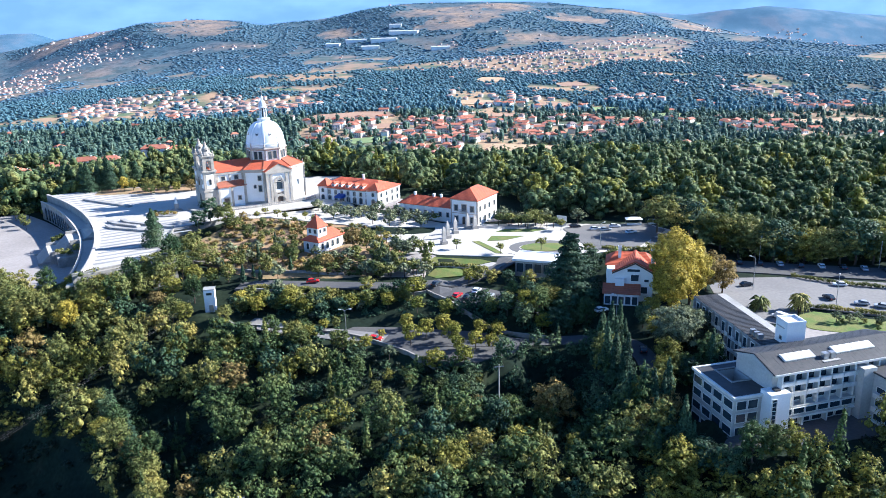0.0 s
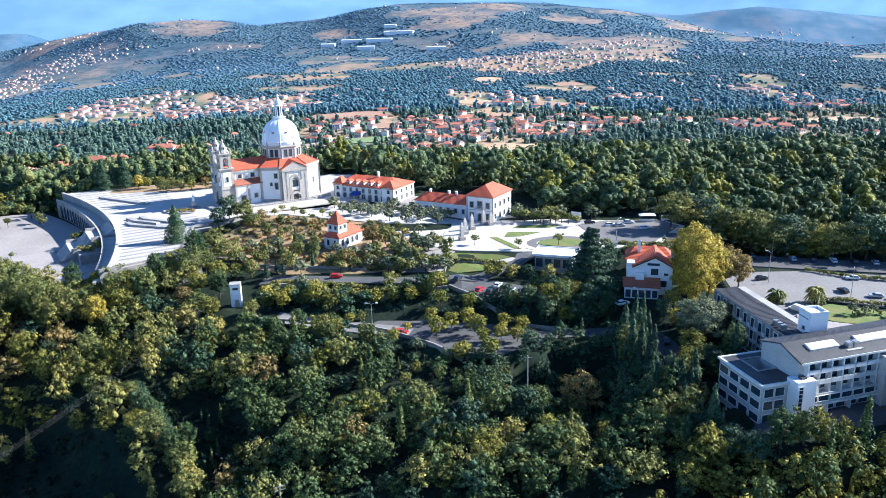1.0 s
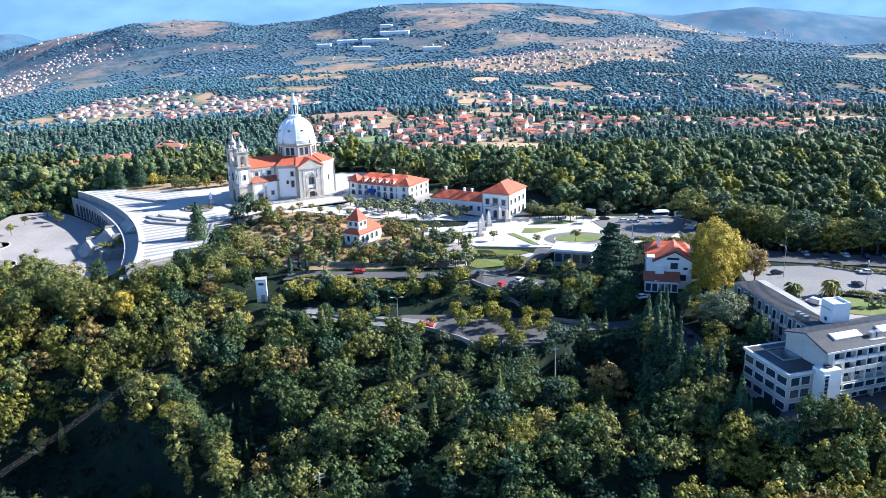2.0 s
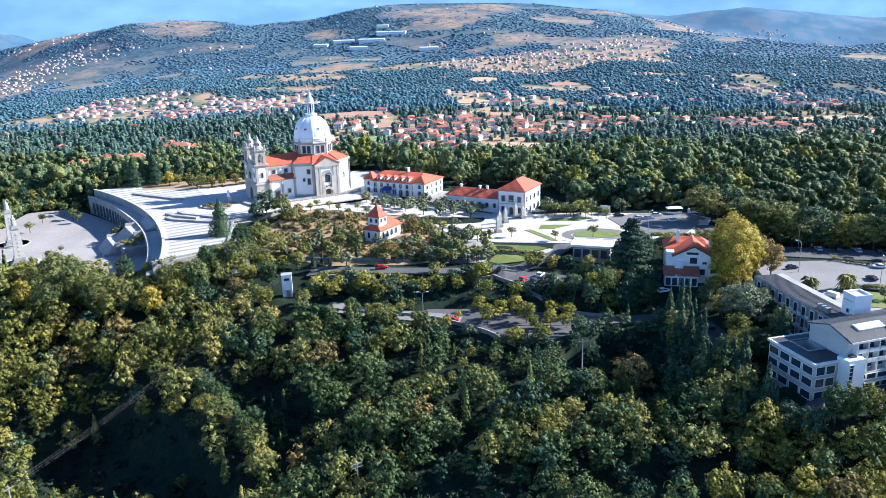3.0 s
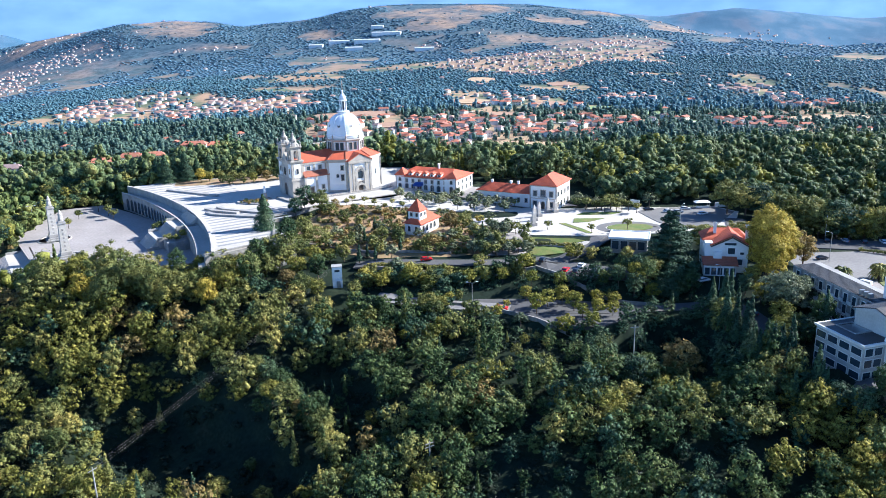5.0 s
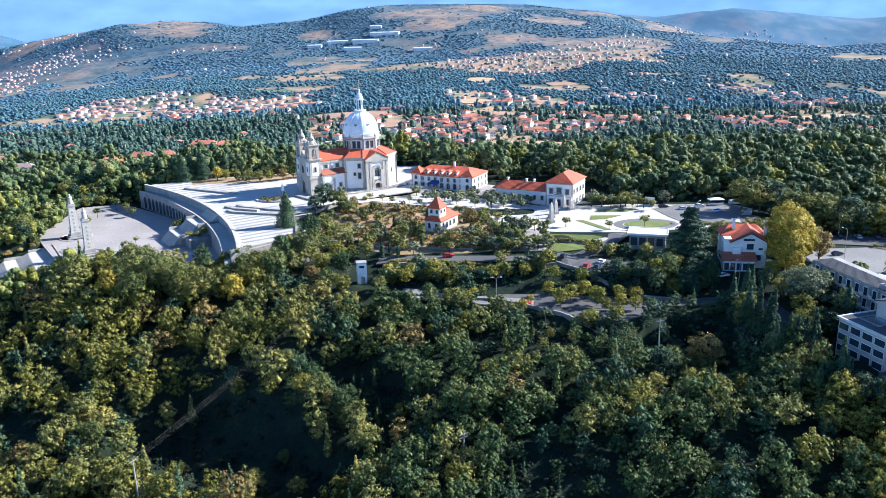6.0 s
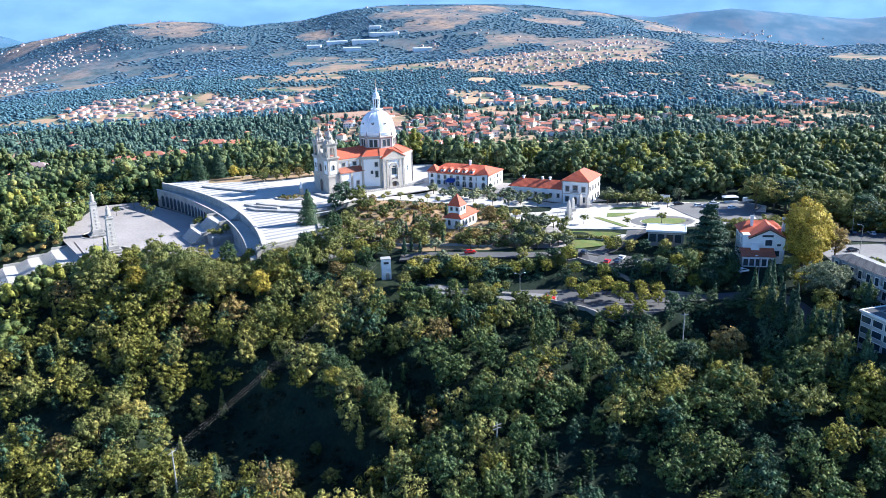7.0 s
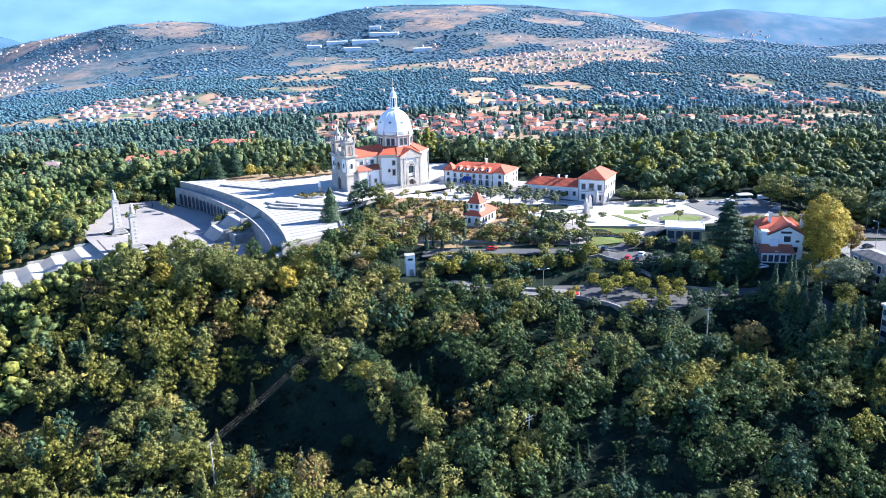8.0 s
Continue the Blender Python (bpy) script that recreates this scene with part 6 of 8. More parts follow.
def stall(x, y, z, turn):
    b = thing("market_stall", "white roofed vendor stall at the wood's edge", "stall", x, y, z, turn)
    part("roof", hip_roof(B(), -3, 3, -1.6, 1.6, 2.5, 0.7, 0.2, 0.15), WHITE_PAINT, b)
    part("counter", box(B(), -2.8, 2.8, -1.4, -1.0, 0, 1.0), WHITE_PAINT, b)
    for sx in (-2.8, 2.8):
        for sy in (-1.4, 1.4):
            part("post", box(B(), sx - 0.05, sx + 0.05, sy - 0.05, sy + 0.05, 0, 2.5), METAL, b)


stall(76, 293, -4.2, -3)
for x, y, z, h, turn, n in ((100.3, 235.2, -11.1, 10.5, 140, 1), (119.2, 219.4, -11.1, 9, 60, 1), (57.5, 266, -4.2, 8, 30, 1), (-27.5, 211.5, at_ground(-27.5, 211.5), 8, 0, 2), (113, 262, at_ground(113, 262), 9, 60, 1), (150, 252, at_ground(150, 252), 9, 60, 1), (-5, 262, -4.2, 6, 20, 1), (50.5, 209, at_ground(50.5, 209), 8, 200, 1), (-215, 330, at_ground(-215, 330), 9, 20, 2)):
    lamp(x, y, z, h, turn, n)

# ---- overhead line ----
utility_pole(-123.6, 147.3, at_ground(-123.6, 147.3), -25.6 - at_ground(-123.6, 147.3), 60)
for k in (-1.0, 0, 1.0):
    a = Vector((-123.6 + k * 0.85, 147.3 - k * 0.53, -26.0))
    wire("overhead_wire", a - Vector((-123.6, 147.3, 0)), Vector((-72.6 + 0.7 * k, 228.2 - 0.3 * k, -3.8)) - Vector((-123.6, 147.3, 0)), 2.2).matrix_world = Matrix.Translation((-123.6, 147.3, 0))
for o in [o for o in scene.objects if o.name.startswith("overhead_wire")]:
    tagged(o, "thin sagging overhead power wire", "wire", "overhead wires")
utility_pole(14.1, 176.4, at_ground(14.1, 176.4), -7.4 - at_ground(14.1, 176.4), 10)
utility_pole(-43.7, 144.0, at_ground(-43.7, 144.0), -21.0 - at_ground(-43.7, 144.0), 30, 2)


# ---- foliage ----
def ball(rings, seg):
    v = [(0, 0, 1.0)]
    for i in range(1, rings):
        t = math.pi * i / rings
        v += [(math.sin(t) * math.cos(2 * math.pi * j / seg), math.sin(t) * math.sin(2 * math.pi * j / seg), math.cos(t)) for j in range(seg)]
    v.append((0, 0, -1.0))
    f = [(0, 1 + j, 1 + (j + 1) % seg) for j in range(seg)]
    for i in range(rings - 2):
        a, b = 1 + i * seg, 1 + (i + 1) * seg
        for j in range(seg):
            k = (j + 1) % seg
            f += [(a + j, b + j, b + k), (a + j, b + k, a + k)]
    e = 1 + (rings - 2) * seg
    f += [(e + j, len(v) - 1, e + (j + 1) % seg) for j in range(seg)]
    return np.array(v), np.array(f)


BALL_V, BALL_F = ball(2, 4)
BOUGH_V, BOUGH_F = ball(4, 6)
KNOB_V, KNOB_F = ball(3, 5)


def leaves_on(rng, centre, radii, count, size, loose=0.55):
    """Small folded leaf clumps spread over a lump's skin, facing mostly outward."""
    d = rng.normal(size=(count, 3))
    d[:, 2] = np.where(d[:, 2] < -0.35, -d[:, 2] * 0.6, d[:, 2])
    d /= np.linalg.norm(d, axis=1)[:, None]
    p = centre + d * radii * rng.uniform(0.84, 1.15, (count, 1))
    n = d + rng.normal(size=(count, 3)) * loose
    n /= np.linalg.norm(n, axis=1)[:, None]
    t = np.cross(n, rng.normal(size=(count, 3)))
    t /= np.linalg.norm(t, axis=1)[:, None]
    b = np.cross(n, t)
    s = size * rng.uniform(0.6, 1.35, (count, 1))
    w = s * rng.uniform(0.55, 0.95, (count, 1))
    v = np.stack([p - t * s * 0.8 - b * w * 0.6, p + t * s * 0.9 - b * w * 0.25, p + b * w], 1).reshape(-1, 3)
    f = np.arange(count * 3).reshape(-1, 3)
    return v, f


def crown(seed, kind, height, radius, lumps, leaves, size, core=0.72, loose=0.55, bough=(BALL_V, BALL_F)):
    """Vertices and triangles of a crown, its foot at z = 0; kinds: round, tall, cone, column, flat, open."""
    rng = np.random.default_rng(seed)
    vs, fs, n = [], [], 0
    for k in range(lumps):
        q = (k + 0.5) / lumps
        if kind == "cone" or kind == "column":
            z = height * (0.06 + 0.92 * q)
            rr = radius * ((1 - q) ** (0.8 if kind == "cone" else 0.4) * (1.0 if kind == "cone" else min(1, 0.55 + 2.2 * q)) + 0.04)
            a = rng.uniform(0, 6.28)
            c = np.array([rr * 0.22 * math.cos(a), rr * 0.22 * math.sin(a), z])
            rad = np.array([rr * 0.8, rr * 0.8, height / lumps * 1.35 + 0.2])
        elif kind == "flat":
            tier = int(q * 9)
            z = height * (0.08 + 0.9 * (tier + 0.5) / 9) + rng.uniform(-0.5, 0.5)
            rr = radius * (1.05 - 0.93 * q) * rng.uniform(0.8, 1.12)
            a = k * 2.4 + rng.uniform(-0.4, 0.4)
            c = np.array([rr * 0.58 * math.cos(a), rr * 0.58 * math.sin(a), z - rr * 0.07])
            rad = np.array([rr * 0.46, rr * 0.46, height * 0.022 + 0.2])
        else:
            a, m = k * 2.39996, 1 - 2 * q
            sh = math.sqrt(max(0, 1 - m * m))
            squash = {"round": 0.44, "tall": 0.46, "open": 0.42}[kind]
            spread = 0.70 if kind != "open" else 0.80
            c = np.array([radius * spread * sh * math.cos(a), radius * spread * sh * math.sin(a), height * (0.52 + squash * m * 0.8)]) + rng.normal(size=3) * radius * np.array([0.17, 0.17, 0.13])
            r0 = radius * rng.uniform(0.65, 1.35) * 1.75 / math.sqrt(lumps) * (0.85 if kind == "open" else 1.0)
            rad = np.array([r0, r0, r0 * rng.uniform(0.75, 0.95) * max(0.8, min(1.3, height / (2.2 * radius)))])
        if core:
            j = bough[0] * rng.uniform(0.72, 1.16, (len(bough[0]), 1))
            vs.append(c + j * rad * core)
            fs.append(bough[1] + n)
            n += len(j)
        v, f = leaves_on(rng, c, rad, max(4, int(leaves * (0.80 if kind in ("round", "tall", "open") else 1.0)) // lumps), size, loose)
        vs.append(v)
        fs.append(f + n)
        n += len(v)
    if kind in ("round", "tall", "open"):                 # loose foliage that ties the boughs together
        v, f = leaves_on(rng, np.array([0, 0, height * 0.53]), np.array([radius * 0.80, radius * 0.80, height * 0.42]), int(leaves * 0.22), size, loose)
        vs.append(v)
        fs.append(f + n)
    return np.concatenate(vs), np.concatenate(fs)


def tri_mesh(name, v, f, mat):
    me = bpy.data.meshes.new(name)
    me.vertices.add(len(v))
    me.vertices.foreach_set("co", np.asarray(v, np.float32).ravel())
    me.loops.add(f.size)
    me.loops.foreach_set("vertex_index", f.ravel().astype(np.int32))
    me.polygons.add(len(f))
    me.polygons.foreach_set("loop_start", np.arange(0, f.size, 3, dtype=np.int32))
    me.update()
    me.materials.append(mat)
    me.shade_smooth()
    return me


def trunk_bm(h, r, spread, seed, limbs=5):
    g = random.Random(seed)
    bm = lathe(B(), [(r * 1.35, -0.8), (r, 0.6), (r * 0.75, h * 0.6), (r * 0.35, h)], 7)
    for k in range(limbs):
        a = k * 2.4 + g.uniform(-0.4, 0.4)
        z0, z1 = h * g.uniform(0.45, 0.8), h * g.uniform(0.95, 1.3)
        e = spread * g.uniform(0.5, 0.9)
        p, q = Vector((0, 0, z0)), Vector((e * math.cos(a), e * math.sin(a), z1))
        d = (q - p).normalized()
        s = d.cross(Vector((0, 0, 1))).normalized()
        w = d.cross(s)
        lo = [bm.verts.new(p + (s * math.cos(t) + w * math.sin(t)) * r * 0.45) for t in (0, 2.09, 4.19)]
        hi = [bm.verts.new(q + (s * math.cos(t) + w * math.sin(t)) * r * 0.12) for t in (0, 2.09, 4.19)]
        for i in range(3):
            bm.faces.new((lo[i], lo[(i + 1) % 3], hi[(i + 1) % 3], hi[i]))
    return bm


class Kind:
    """A kind of tree: its mesh arrays, for joined woods, and a thing to copy."""

    def __init__(self, name, label, mat, shape, height, radius, foot, lumps, leaves, size, seed, group, bark_r=0.22, core=0.62, category="tree"):
        self.name, self.label, self.mat, self.group, self.category = name, label, mat, group, category
        self.foot, self.height, self.radius = foot, height, radius
        self.v, self.f = crown(seed, shape, height - foot, radius, lumps, leaves, size, core, 0.28, (KNOB_V, KNOB_F) if shape in ("round", "tall", "open") else (BALL_V, BALL_F))
        self.v = self.v + np.array([0, 0, foot])
        self.trunk = mesh_of(trunk_bm(foot + (height - foot) * 0.45, bark_r, radius * 0.6, seed, 5 if shape in ("round", "tall", "open") else 0), "trunk", BARK)
        self.crown = tri_mesh("crown", self.v, self.f, mat)

    def put(self, x, y, size=1.0, z=None, wide=1.0, label=None):
        z = at_ground(x, y) if z is None else z
        t = thing(self.name, label or self.label, self.category, x, y, z, rnd.uniform(0, 360), self.group)
        for nm, me in (("trunk", self.trunk), ("crown", self.crown)):
            o = new(nm, me)
            o.parent = t
            o.scale = (size * wide, size * wide, size)
        return t


NAMES = {"oak_leaves": "oak_tree", "deep_green_leaves": "laurel_tree", "lime_leaves": "linden_tree", "evergreen_leaves": "evergreen_oak", "rusty_leaves": "chestnut_tree", "golden_leaves": "golden_tree"}
OAKS = [Kind(NAMES[m.name.split(".")[0]], lab, m, sh, h, r, 2.0, lu, int(lv * 1.05), 0.29, s, "hillside woodland", 0.26)
        for lab, m, sh, h, r, lu, lv, s in (
            ("dense dark green broadleaf tree on the hillside", LEAF, "round", 11.0, 4.8, 46, 2000, 11), ("dense deep green broadleaf tree on the hillside", LEAF_DEEP, "tall", 13.0, 4.0, 44, 1900, 12),
            ("broad leafy green tree on the hillside", LEAF, "open", 10.0, 5.0, 42, 1900, 13), ("yellowing green broadleaf tree on the hillside", LEAF_LIME, "round", 9.5, 3.8, 38, 1650, 14),
            ("dark evergreen broadleaf tree on the hillside", LEAF_DARK, "round", 11.5, 4.4, 44, 1900, 15), ("rusty autumn tree on the hillside", LEAF_RUST, "open", 9.5, 4.0, 36, 1550, 16),
            ("tall leafy deep green tree on the hillside", LEAF_DEEP, "tall", 14.5, 3.8, 46, 2000, 17), ("golden autumn tree on the hillside", LEAF_GOLD, "tall", 10.0, 3.6, 36, 1550, 18))]
SPIRES = [Kind("conifer_tree", "narrow dark conifer among broadleaf trees", LEAF_DARK, "cone", h, r, 0.6, 14, 1500, 0.3, s, "hillside conifers", 0.2) for h, r, s in ((12.5, 2.3, 21), (9.5, 1.9, 22))]
CYPRESS = Kind("cypress_tree", "dense dark conical cypress", LEAF_DARK, "cone", 15.4, 5.4, 0.1, 34, 6500, 0.3, 31, "cypresses", 0.3)
CEDAR = Kind("cedar_tree", "broad dark blue-green cedar with layered boughs", LEAF_DARK, "flat", 20.5, 10.0, 1.2, 81, 10000, 0.36, 32, "cedars", 0.5)
PLANE = Kind("plane_tree", "large golden-yellow plane tree in autumn leaf", LEAF_GOLD, "tall", 22.0, 6.3, 1.0, 90, 11000, 0.34, 33, "autumn trees", 0.5, 0.62)
BROWN = Kind("autumn_tree", "rusty brown autumn tree with a rounded crown", LEAF_RUST, "round", 12.5, 4.8, 1.5, 44, 4200, 0.3, 34, "autumn trees", 0.3, 0.5)
OLIVE = Kind("olive_tree", "small round grey-green garden tree", LEAF_GREY, "round", 4.4, 2.2, 1.3, 18, 430, 0.2, 35, "garden trees", 0.14)
ORB = Kind("clipped_tree", "small clipped round tree in paving", LEAF, "round", 4.0, 1.7, 1.6, 16, 380, 0.18, 36, "plaza trees", 0.12)
YOUNG = Kind("young_lime_tree", "young yellow-green lime tree beside the road", LEAF_YOUNG, "tall", 6.4, 2.5, 1.4, 26, 700, 0.24, 37, "roadside trees", 0.13)
SHRUB = Kind("shrub", "low rounded green garden shrub", LEAF, "round", 1.6, 1.1, 0.1, 9, 420, 0.15, 38, "garden shrubs", 0.06, category="shrub")
TAWNY = Kind("tawny_shrub", "low tawny-orange dry garden shrub", LEAF_RUST, "round", 1.3, 1.2, 0.1, 9, 400, 0.15, 39, "garden shrubs", 0.06, category="shrub")


def palm(x, y, z, h=7.5):
    t = thing("palm_tree", "stout palm tree with arching green fronds", "palm", x, y, z, rnd.uniform(0, 90), "parking palms")
    part("trunk", lathe(B(), [(0.55, -0.4), (0.42, 0.5), (0.38, h * 0.6), (0.5, h * 0.66), (0.2, h * 0.72)], 10), BARK, t)
    bm = B()
    g = random.Random(int(x * 10))
    for k in range(90):
        a, up = k * 2.39996, g.uniform(-0.5, 1.35)
        ln = g.uniform(2.8, 4.0)
        prev = None
        for i in range(7):
            q = i / 6
            r = ln * q * math.cos(up * 0.6)
            zz = h * 0.68 + ln * (math.sin(up) * q - 0.95 * q * q)
            w = 0.42 * math.sin(math.pi * min(1, q * 0.9 + 0.1)) + 0.03
            c = Vector((r * math.cos(a), r * math.sin(a), zz))
            s = Vector((-math.sin(a), math.cos(a), 0)) * w
            row = [bm.verts.new(c - s - Vector((0, 0, w * 0.7))), bm.verts.new(c), bm.verts.new(c + s - Vector((0, 0, w * 0.7)))]
            if prev:
                bm.faces.new((prev[0], prev[1], row[1], row[0]))
                bm.faces.new((prev[1], prev[2], row[2], row[1]))
            prev = row
    part("fronds", bm, LEAF, t)


palm(95.3, 217.6, -11.1, 4.6)
palm(106.4, 215.8, -11.0, 6.0)

# single trees that stand out
CYPRESS.put(-100.5, 268.0, 1.0, -2.2)
CEDAR.put(39.9, 225.5, 1.08)
PLANE.put(68.5, 216.0, 1.06, None, 1.12)
PLANE.put(75.5, 221.5, 0.92, None, 1.05)
for x, y, s in ((84.5, 233.5, 1.0), (89.5, 232.6, 0.92), (79.5, 235.0, 1.05)):
    BROWN.put(x, y, s)
for x, y, s, k in ((-89.5, 300.0, 0.95, 4), (-83.0, 297.0, 0.95, 0), (-92.5, 294, 0.75, 4), (-79, 294, 0.7, 2), (-77.0, 302.0, 0.45, 5), (-86, 262, 1.05, 0), (-79, 256, 0.95, 2), (-90, 254, 1.0, 6), (-92, 243, 0.95, 2), (-85, 236, 0.9, 3), (-80, 243, 0.85, 3), (-96, 237, 0.9, 2),
                   (-30.5, 268.5, 0.9, 5), (-26, 271, 0.75, 2), (-38.0, 251.0, 0.72, 5), (-56.5, 262, 0.6, 0), (-50.5, 259, 0.6, 0)):
    OAKS[k].put(x, y, s)
for x, y, s in ((-8.5, 203, 1.1), (3.2, 203.5, 1.1), (9.5, 199, 0.9), (14, 198.5, 0.8), (-34.4, 216.0, 0.62), (-27.2, 226, 0.95), (-17.0, 208.8, 0.5), (-10, 214.5, 0.85), (-4.2, 208.0, 1.0), (0.8, 210.0, 1.05), (-1.6, 191.5, 1.1), (4.6, 198, 0.8), (11.2, 208.2, 0.85), (16.2, 205.6, 0.85), (6, 191, 1.0), (-48, 228, 0.9), (-55, 229, 1.0), (-42, 226, 0.8), (-62, 230, 1.0), (-22, 228, 0.85), (-16, 226, 0.9)):
    YOUNG.put(x, y, s)
HEDGE = [Kind("hedge_tree", "dark green hedge tree on the garden terrace", LEAF_DARK if k == 1 else LEAF, "tall", 5.2, 2.3, 0.4, 20, 520, 0.26, 80 + k, "terrace hedge", 0.12) for k in range(3)]
for k in range(36):                                       # hedge trees of the garden terrace
    x = -64 + k * 1.65 + rnd.uniform(-0.5, 0.5)
    HEDGE[k % 3].put(x, 229.5 + rnd.uniform(-1.8, 3.0) + 0.02 * (x + 30), rnd.uniform(0.75, 1.15))
for x, y in ((6.4, 266.7), (21.5, 259.6), (51.0, 254.0), (40.5, 295.8), (34.1, 294.6), (29.0, 299.4), (44.7, 292.0), (-1.1, 305.0), (36, 262.5), (47, 288)):
    ORB.put(x, y, rnd.uniform(0.85, 1.15), -4.2)
for x, y in ((38.5, 297.4), (42, 298), (33, 298.5), (29.5, 302.5), (55, 297), (26, 303)):
    OLIVE.put(x, y, rnd.uniform(1.0, 1.4), -4.2)
for x, y in ((-6.6, 296.1), (-19.5, 309), (-13.4, 300.4), (-12.5, 304), (-25.7, 300.0), (-18.9, 297.5), (-41.4, 319.5), (-36.4, 314.5), (-31.1, 311.2), (-26.7, 314.0), (-42.2, 307.8), (-33.3, 305.8), (-50, 320), (-24.3, 318.5), (-38, 309), (-30, 317), (-46, 314), (-16, 312), (-9, 308), (-4, 303)):
    OLIVE.put(x, y, rnd.uniform(0.9, 1.25))
for x, y in ((-72.5, 305.6), (-60.9, 304.3), (-70.6, 312), (-56.4, 299), (-53.3, 306.2), (-65, 309), (-49, 301)):
    ORB.put(x, y, rnd.uniform(0.7, 0.95))
for x, y in ((-15.6, 272.6), (-22.2, 264.1), (-11.2, 263.0), (-26.3, 253.3), (-16.1, 243.5), (-31.1, 253.8), (-35.4, 249.2), (-42.9, 262.7), (-49.9, 256.8), (-56.5, 253), (-66.5, 261.6), (-55.7, 267.3), (-65.7, 271.8), (-19, 258), (-13, 250), (-24, 247), (-9, 270), (-19, 277), (-27, 280), (-14, 284), (-22, 288), (-32, 291), (-28, 260), (-36, 258), (-60, 258), (-70, 256), (-74, 268), (-52, 273), (-58, 276)):
    (OLIVE, OLIVE, ORB)[int(x * 7) % 3].put(x, y, rnd.uniform(0.8, 1.2))
for x, y, s in ((16.8, 239.5, 1.0), (9.5, 240, 0.9), (12.4, 242.5, 1.1), (20.4, 216.5, 1.1), (25.1, 213.6, 1.2), (29.4, 209.6, 1.0), (35.9, 209.9, 1.2), (34.5, 216.9, 1.1), (15.2, 214.6, 1.0), (40.5, 211.6, 1.0), (22.3, 239.4, 1.0), (28.5, 236.6, 1.2), (31, 222, 1.2), (36, 224, 1.1), (33, 231, 1.1), (46, 224, 1.0), (44, 217.5, 1.1), (27, 229, 1.0)):
    (HEDGE[0], YOUNG, HEDGE[1], HEDGE[2])[int(x) % 4 if x < 30 else 2].put(x, y, s)
for x, y, s, k in ((47.5, 236, 0.8, 4), (50, 243, 0.9, 4), (58, 244, 0.9, 0), (68, 232, 0.8, 1), (66, 240, 0.9, 4), (72, 246, 0.9, 2), (60, 207, 0.75, 3), (57.0, 204.5, 0.65, 4), (63.5, 202, 0.65, 3), (58.5, 197, 0.7, 3), (66, 175, 0.8, 1), (60, 172, 0.7, 4), (25.8, 178.2, 0.8, 5), (19.5, 172, 0.6, 5), (43, 186, 0.8, 2)):
    OAKS[k].put(x, y, s)
for k in range(150):
    x, y = rnd.uniform(45, 70), rnd.uniform(148, 206)
    if not (x > 54 and y < 172) and not (46 < x < 57 and y > 168) and not (x < 52 and y > 196) and not (x > 55.5 and y > 174):
        SPIRES[k % 2].put(x, y, rnd.uniform(0.65, 1.2))
for k in range(15):                                       # tall conifers along the hollow's rim
    SPIRES[k % 2].put(42 + rnd.uniform(0, 6.5), 163 + 2.6 * k + rnd.uniform(-1, 1), rnd.uniform(0.7, 1.05))
for x, y, s, k in ((24, 211, 0.75, 4), (29, 213.5, 0.8, 1), (33, 209.5, 0.7, 4), (37.5, 213, 0.85, 4), (42, 209.5, 0.75, 6), (19.5, 213.5, 0.6, 4), (26.5, 217.5, 0.7, 4), (32, 219, 0.75, 0), (13, 217.5, 0.55, 4), (22, 220.5, 0.6, 1)):
    OAKS[k].put(x, y, s)
OAKS[5].put(28.0, 177.0, 1.45, None, 0.95)
OAKS[0].put(24.5, 172.0, 0.9)
OAKS[4].put(12.6, 171.5, 1.3)
OAKS[1].put(16.4, 172.5, 1.1)
GREY = Kind("holm_oak", "large rounded grey-green holm oak beside the hotel", LEAF_GREY, "round", 12.0, 6.6, 0.8, 46, 5200, 0.34, 41, "hotel trees", 0.4)
for x, y, s, k in ((58.5, 141.0, 0.85, 4), (62.5, 139.5, 0.8, 1), (54.5, 145.0, 0.85, 4), (67.0, 139.0, 0.7, 0), (50.5, 151.0, 0.8, 4)):
    OAKS[k].put(x, y, s)
for x, y, s, k in ((57, 181, 0.9, 3), (55, 176, 0.75, 3), (50, 163, 0.9, 5), (47, 158.5, 0.85, 5), (52, 169, 0.85, 0), (46, 167, 0.75, 3), (59.5, 175, 0.7, 2)):
    OAKS[k].put(x, y, s)
GREY.put(44.0, 155.0, 0.55)
GREY.put(62.0, 188.5, 1.0, None, 1.05)
GREY.put(69.0, 193.5, 0.8)
PLANE.put(66.0, 209.0, 0.72, None, 1.1)
for x, y, s, k in ((-140, 233, 1.45, 0), (-150, 236, 1.3, 2), (-133, 229, 1.4, 0), (-160, 241, 1.2, 3), (-146, 226, 1.3, 0), (-126, 227, 1.3, 2), (-118, 240, 1.0, 3), (-138, 241, 1.1, 2), (-168, 236, 1.1, 0), (-155, 229, 1.2, 7), (-112, 240, 1.1, 2)):
    OAKS[k].put(x, y, s)
for x, y, s, k in ((-147.8, 364.5, 0.72, 7), (-144, 366, 0.62, 3), (-131.9, 355, 0.55, 2), (-126, 358, 0.6, 0), (-121, 358.5, 0.62, 3), (-115, 361, 0.65, 5), (-110, 363, 0.6, 1), (-104, 367, 0.6, 0), (-137, 361, 0.4, 0)):
    OAKS[k].put(x, y, s)
for x, y, s in ((34.8, 291.9, 1.5), (38.3, 296.2, 1.6), (42.4, 293.6, 1.2), (39.3, 290.3, 1.1), (27.9, 296.5, 1.3), (24.0, 298.0, 1.2), (31.5, 295.5, 1.0)):
    ORB.put(x, y, s, -4.2)
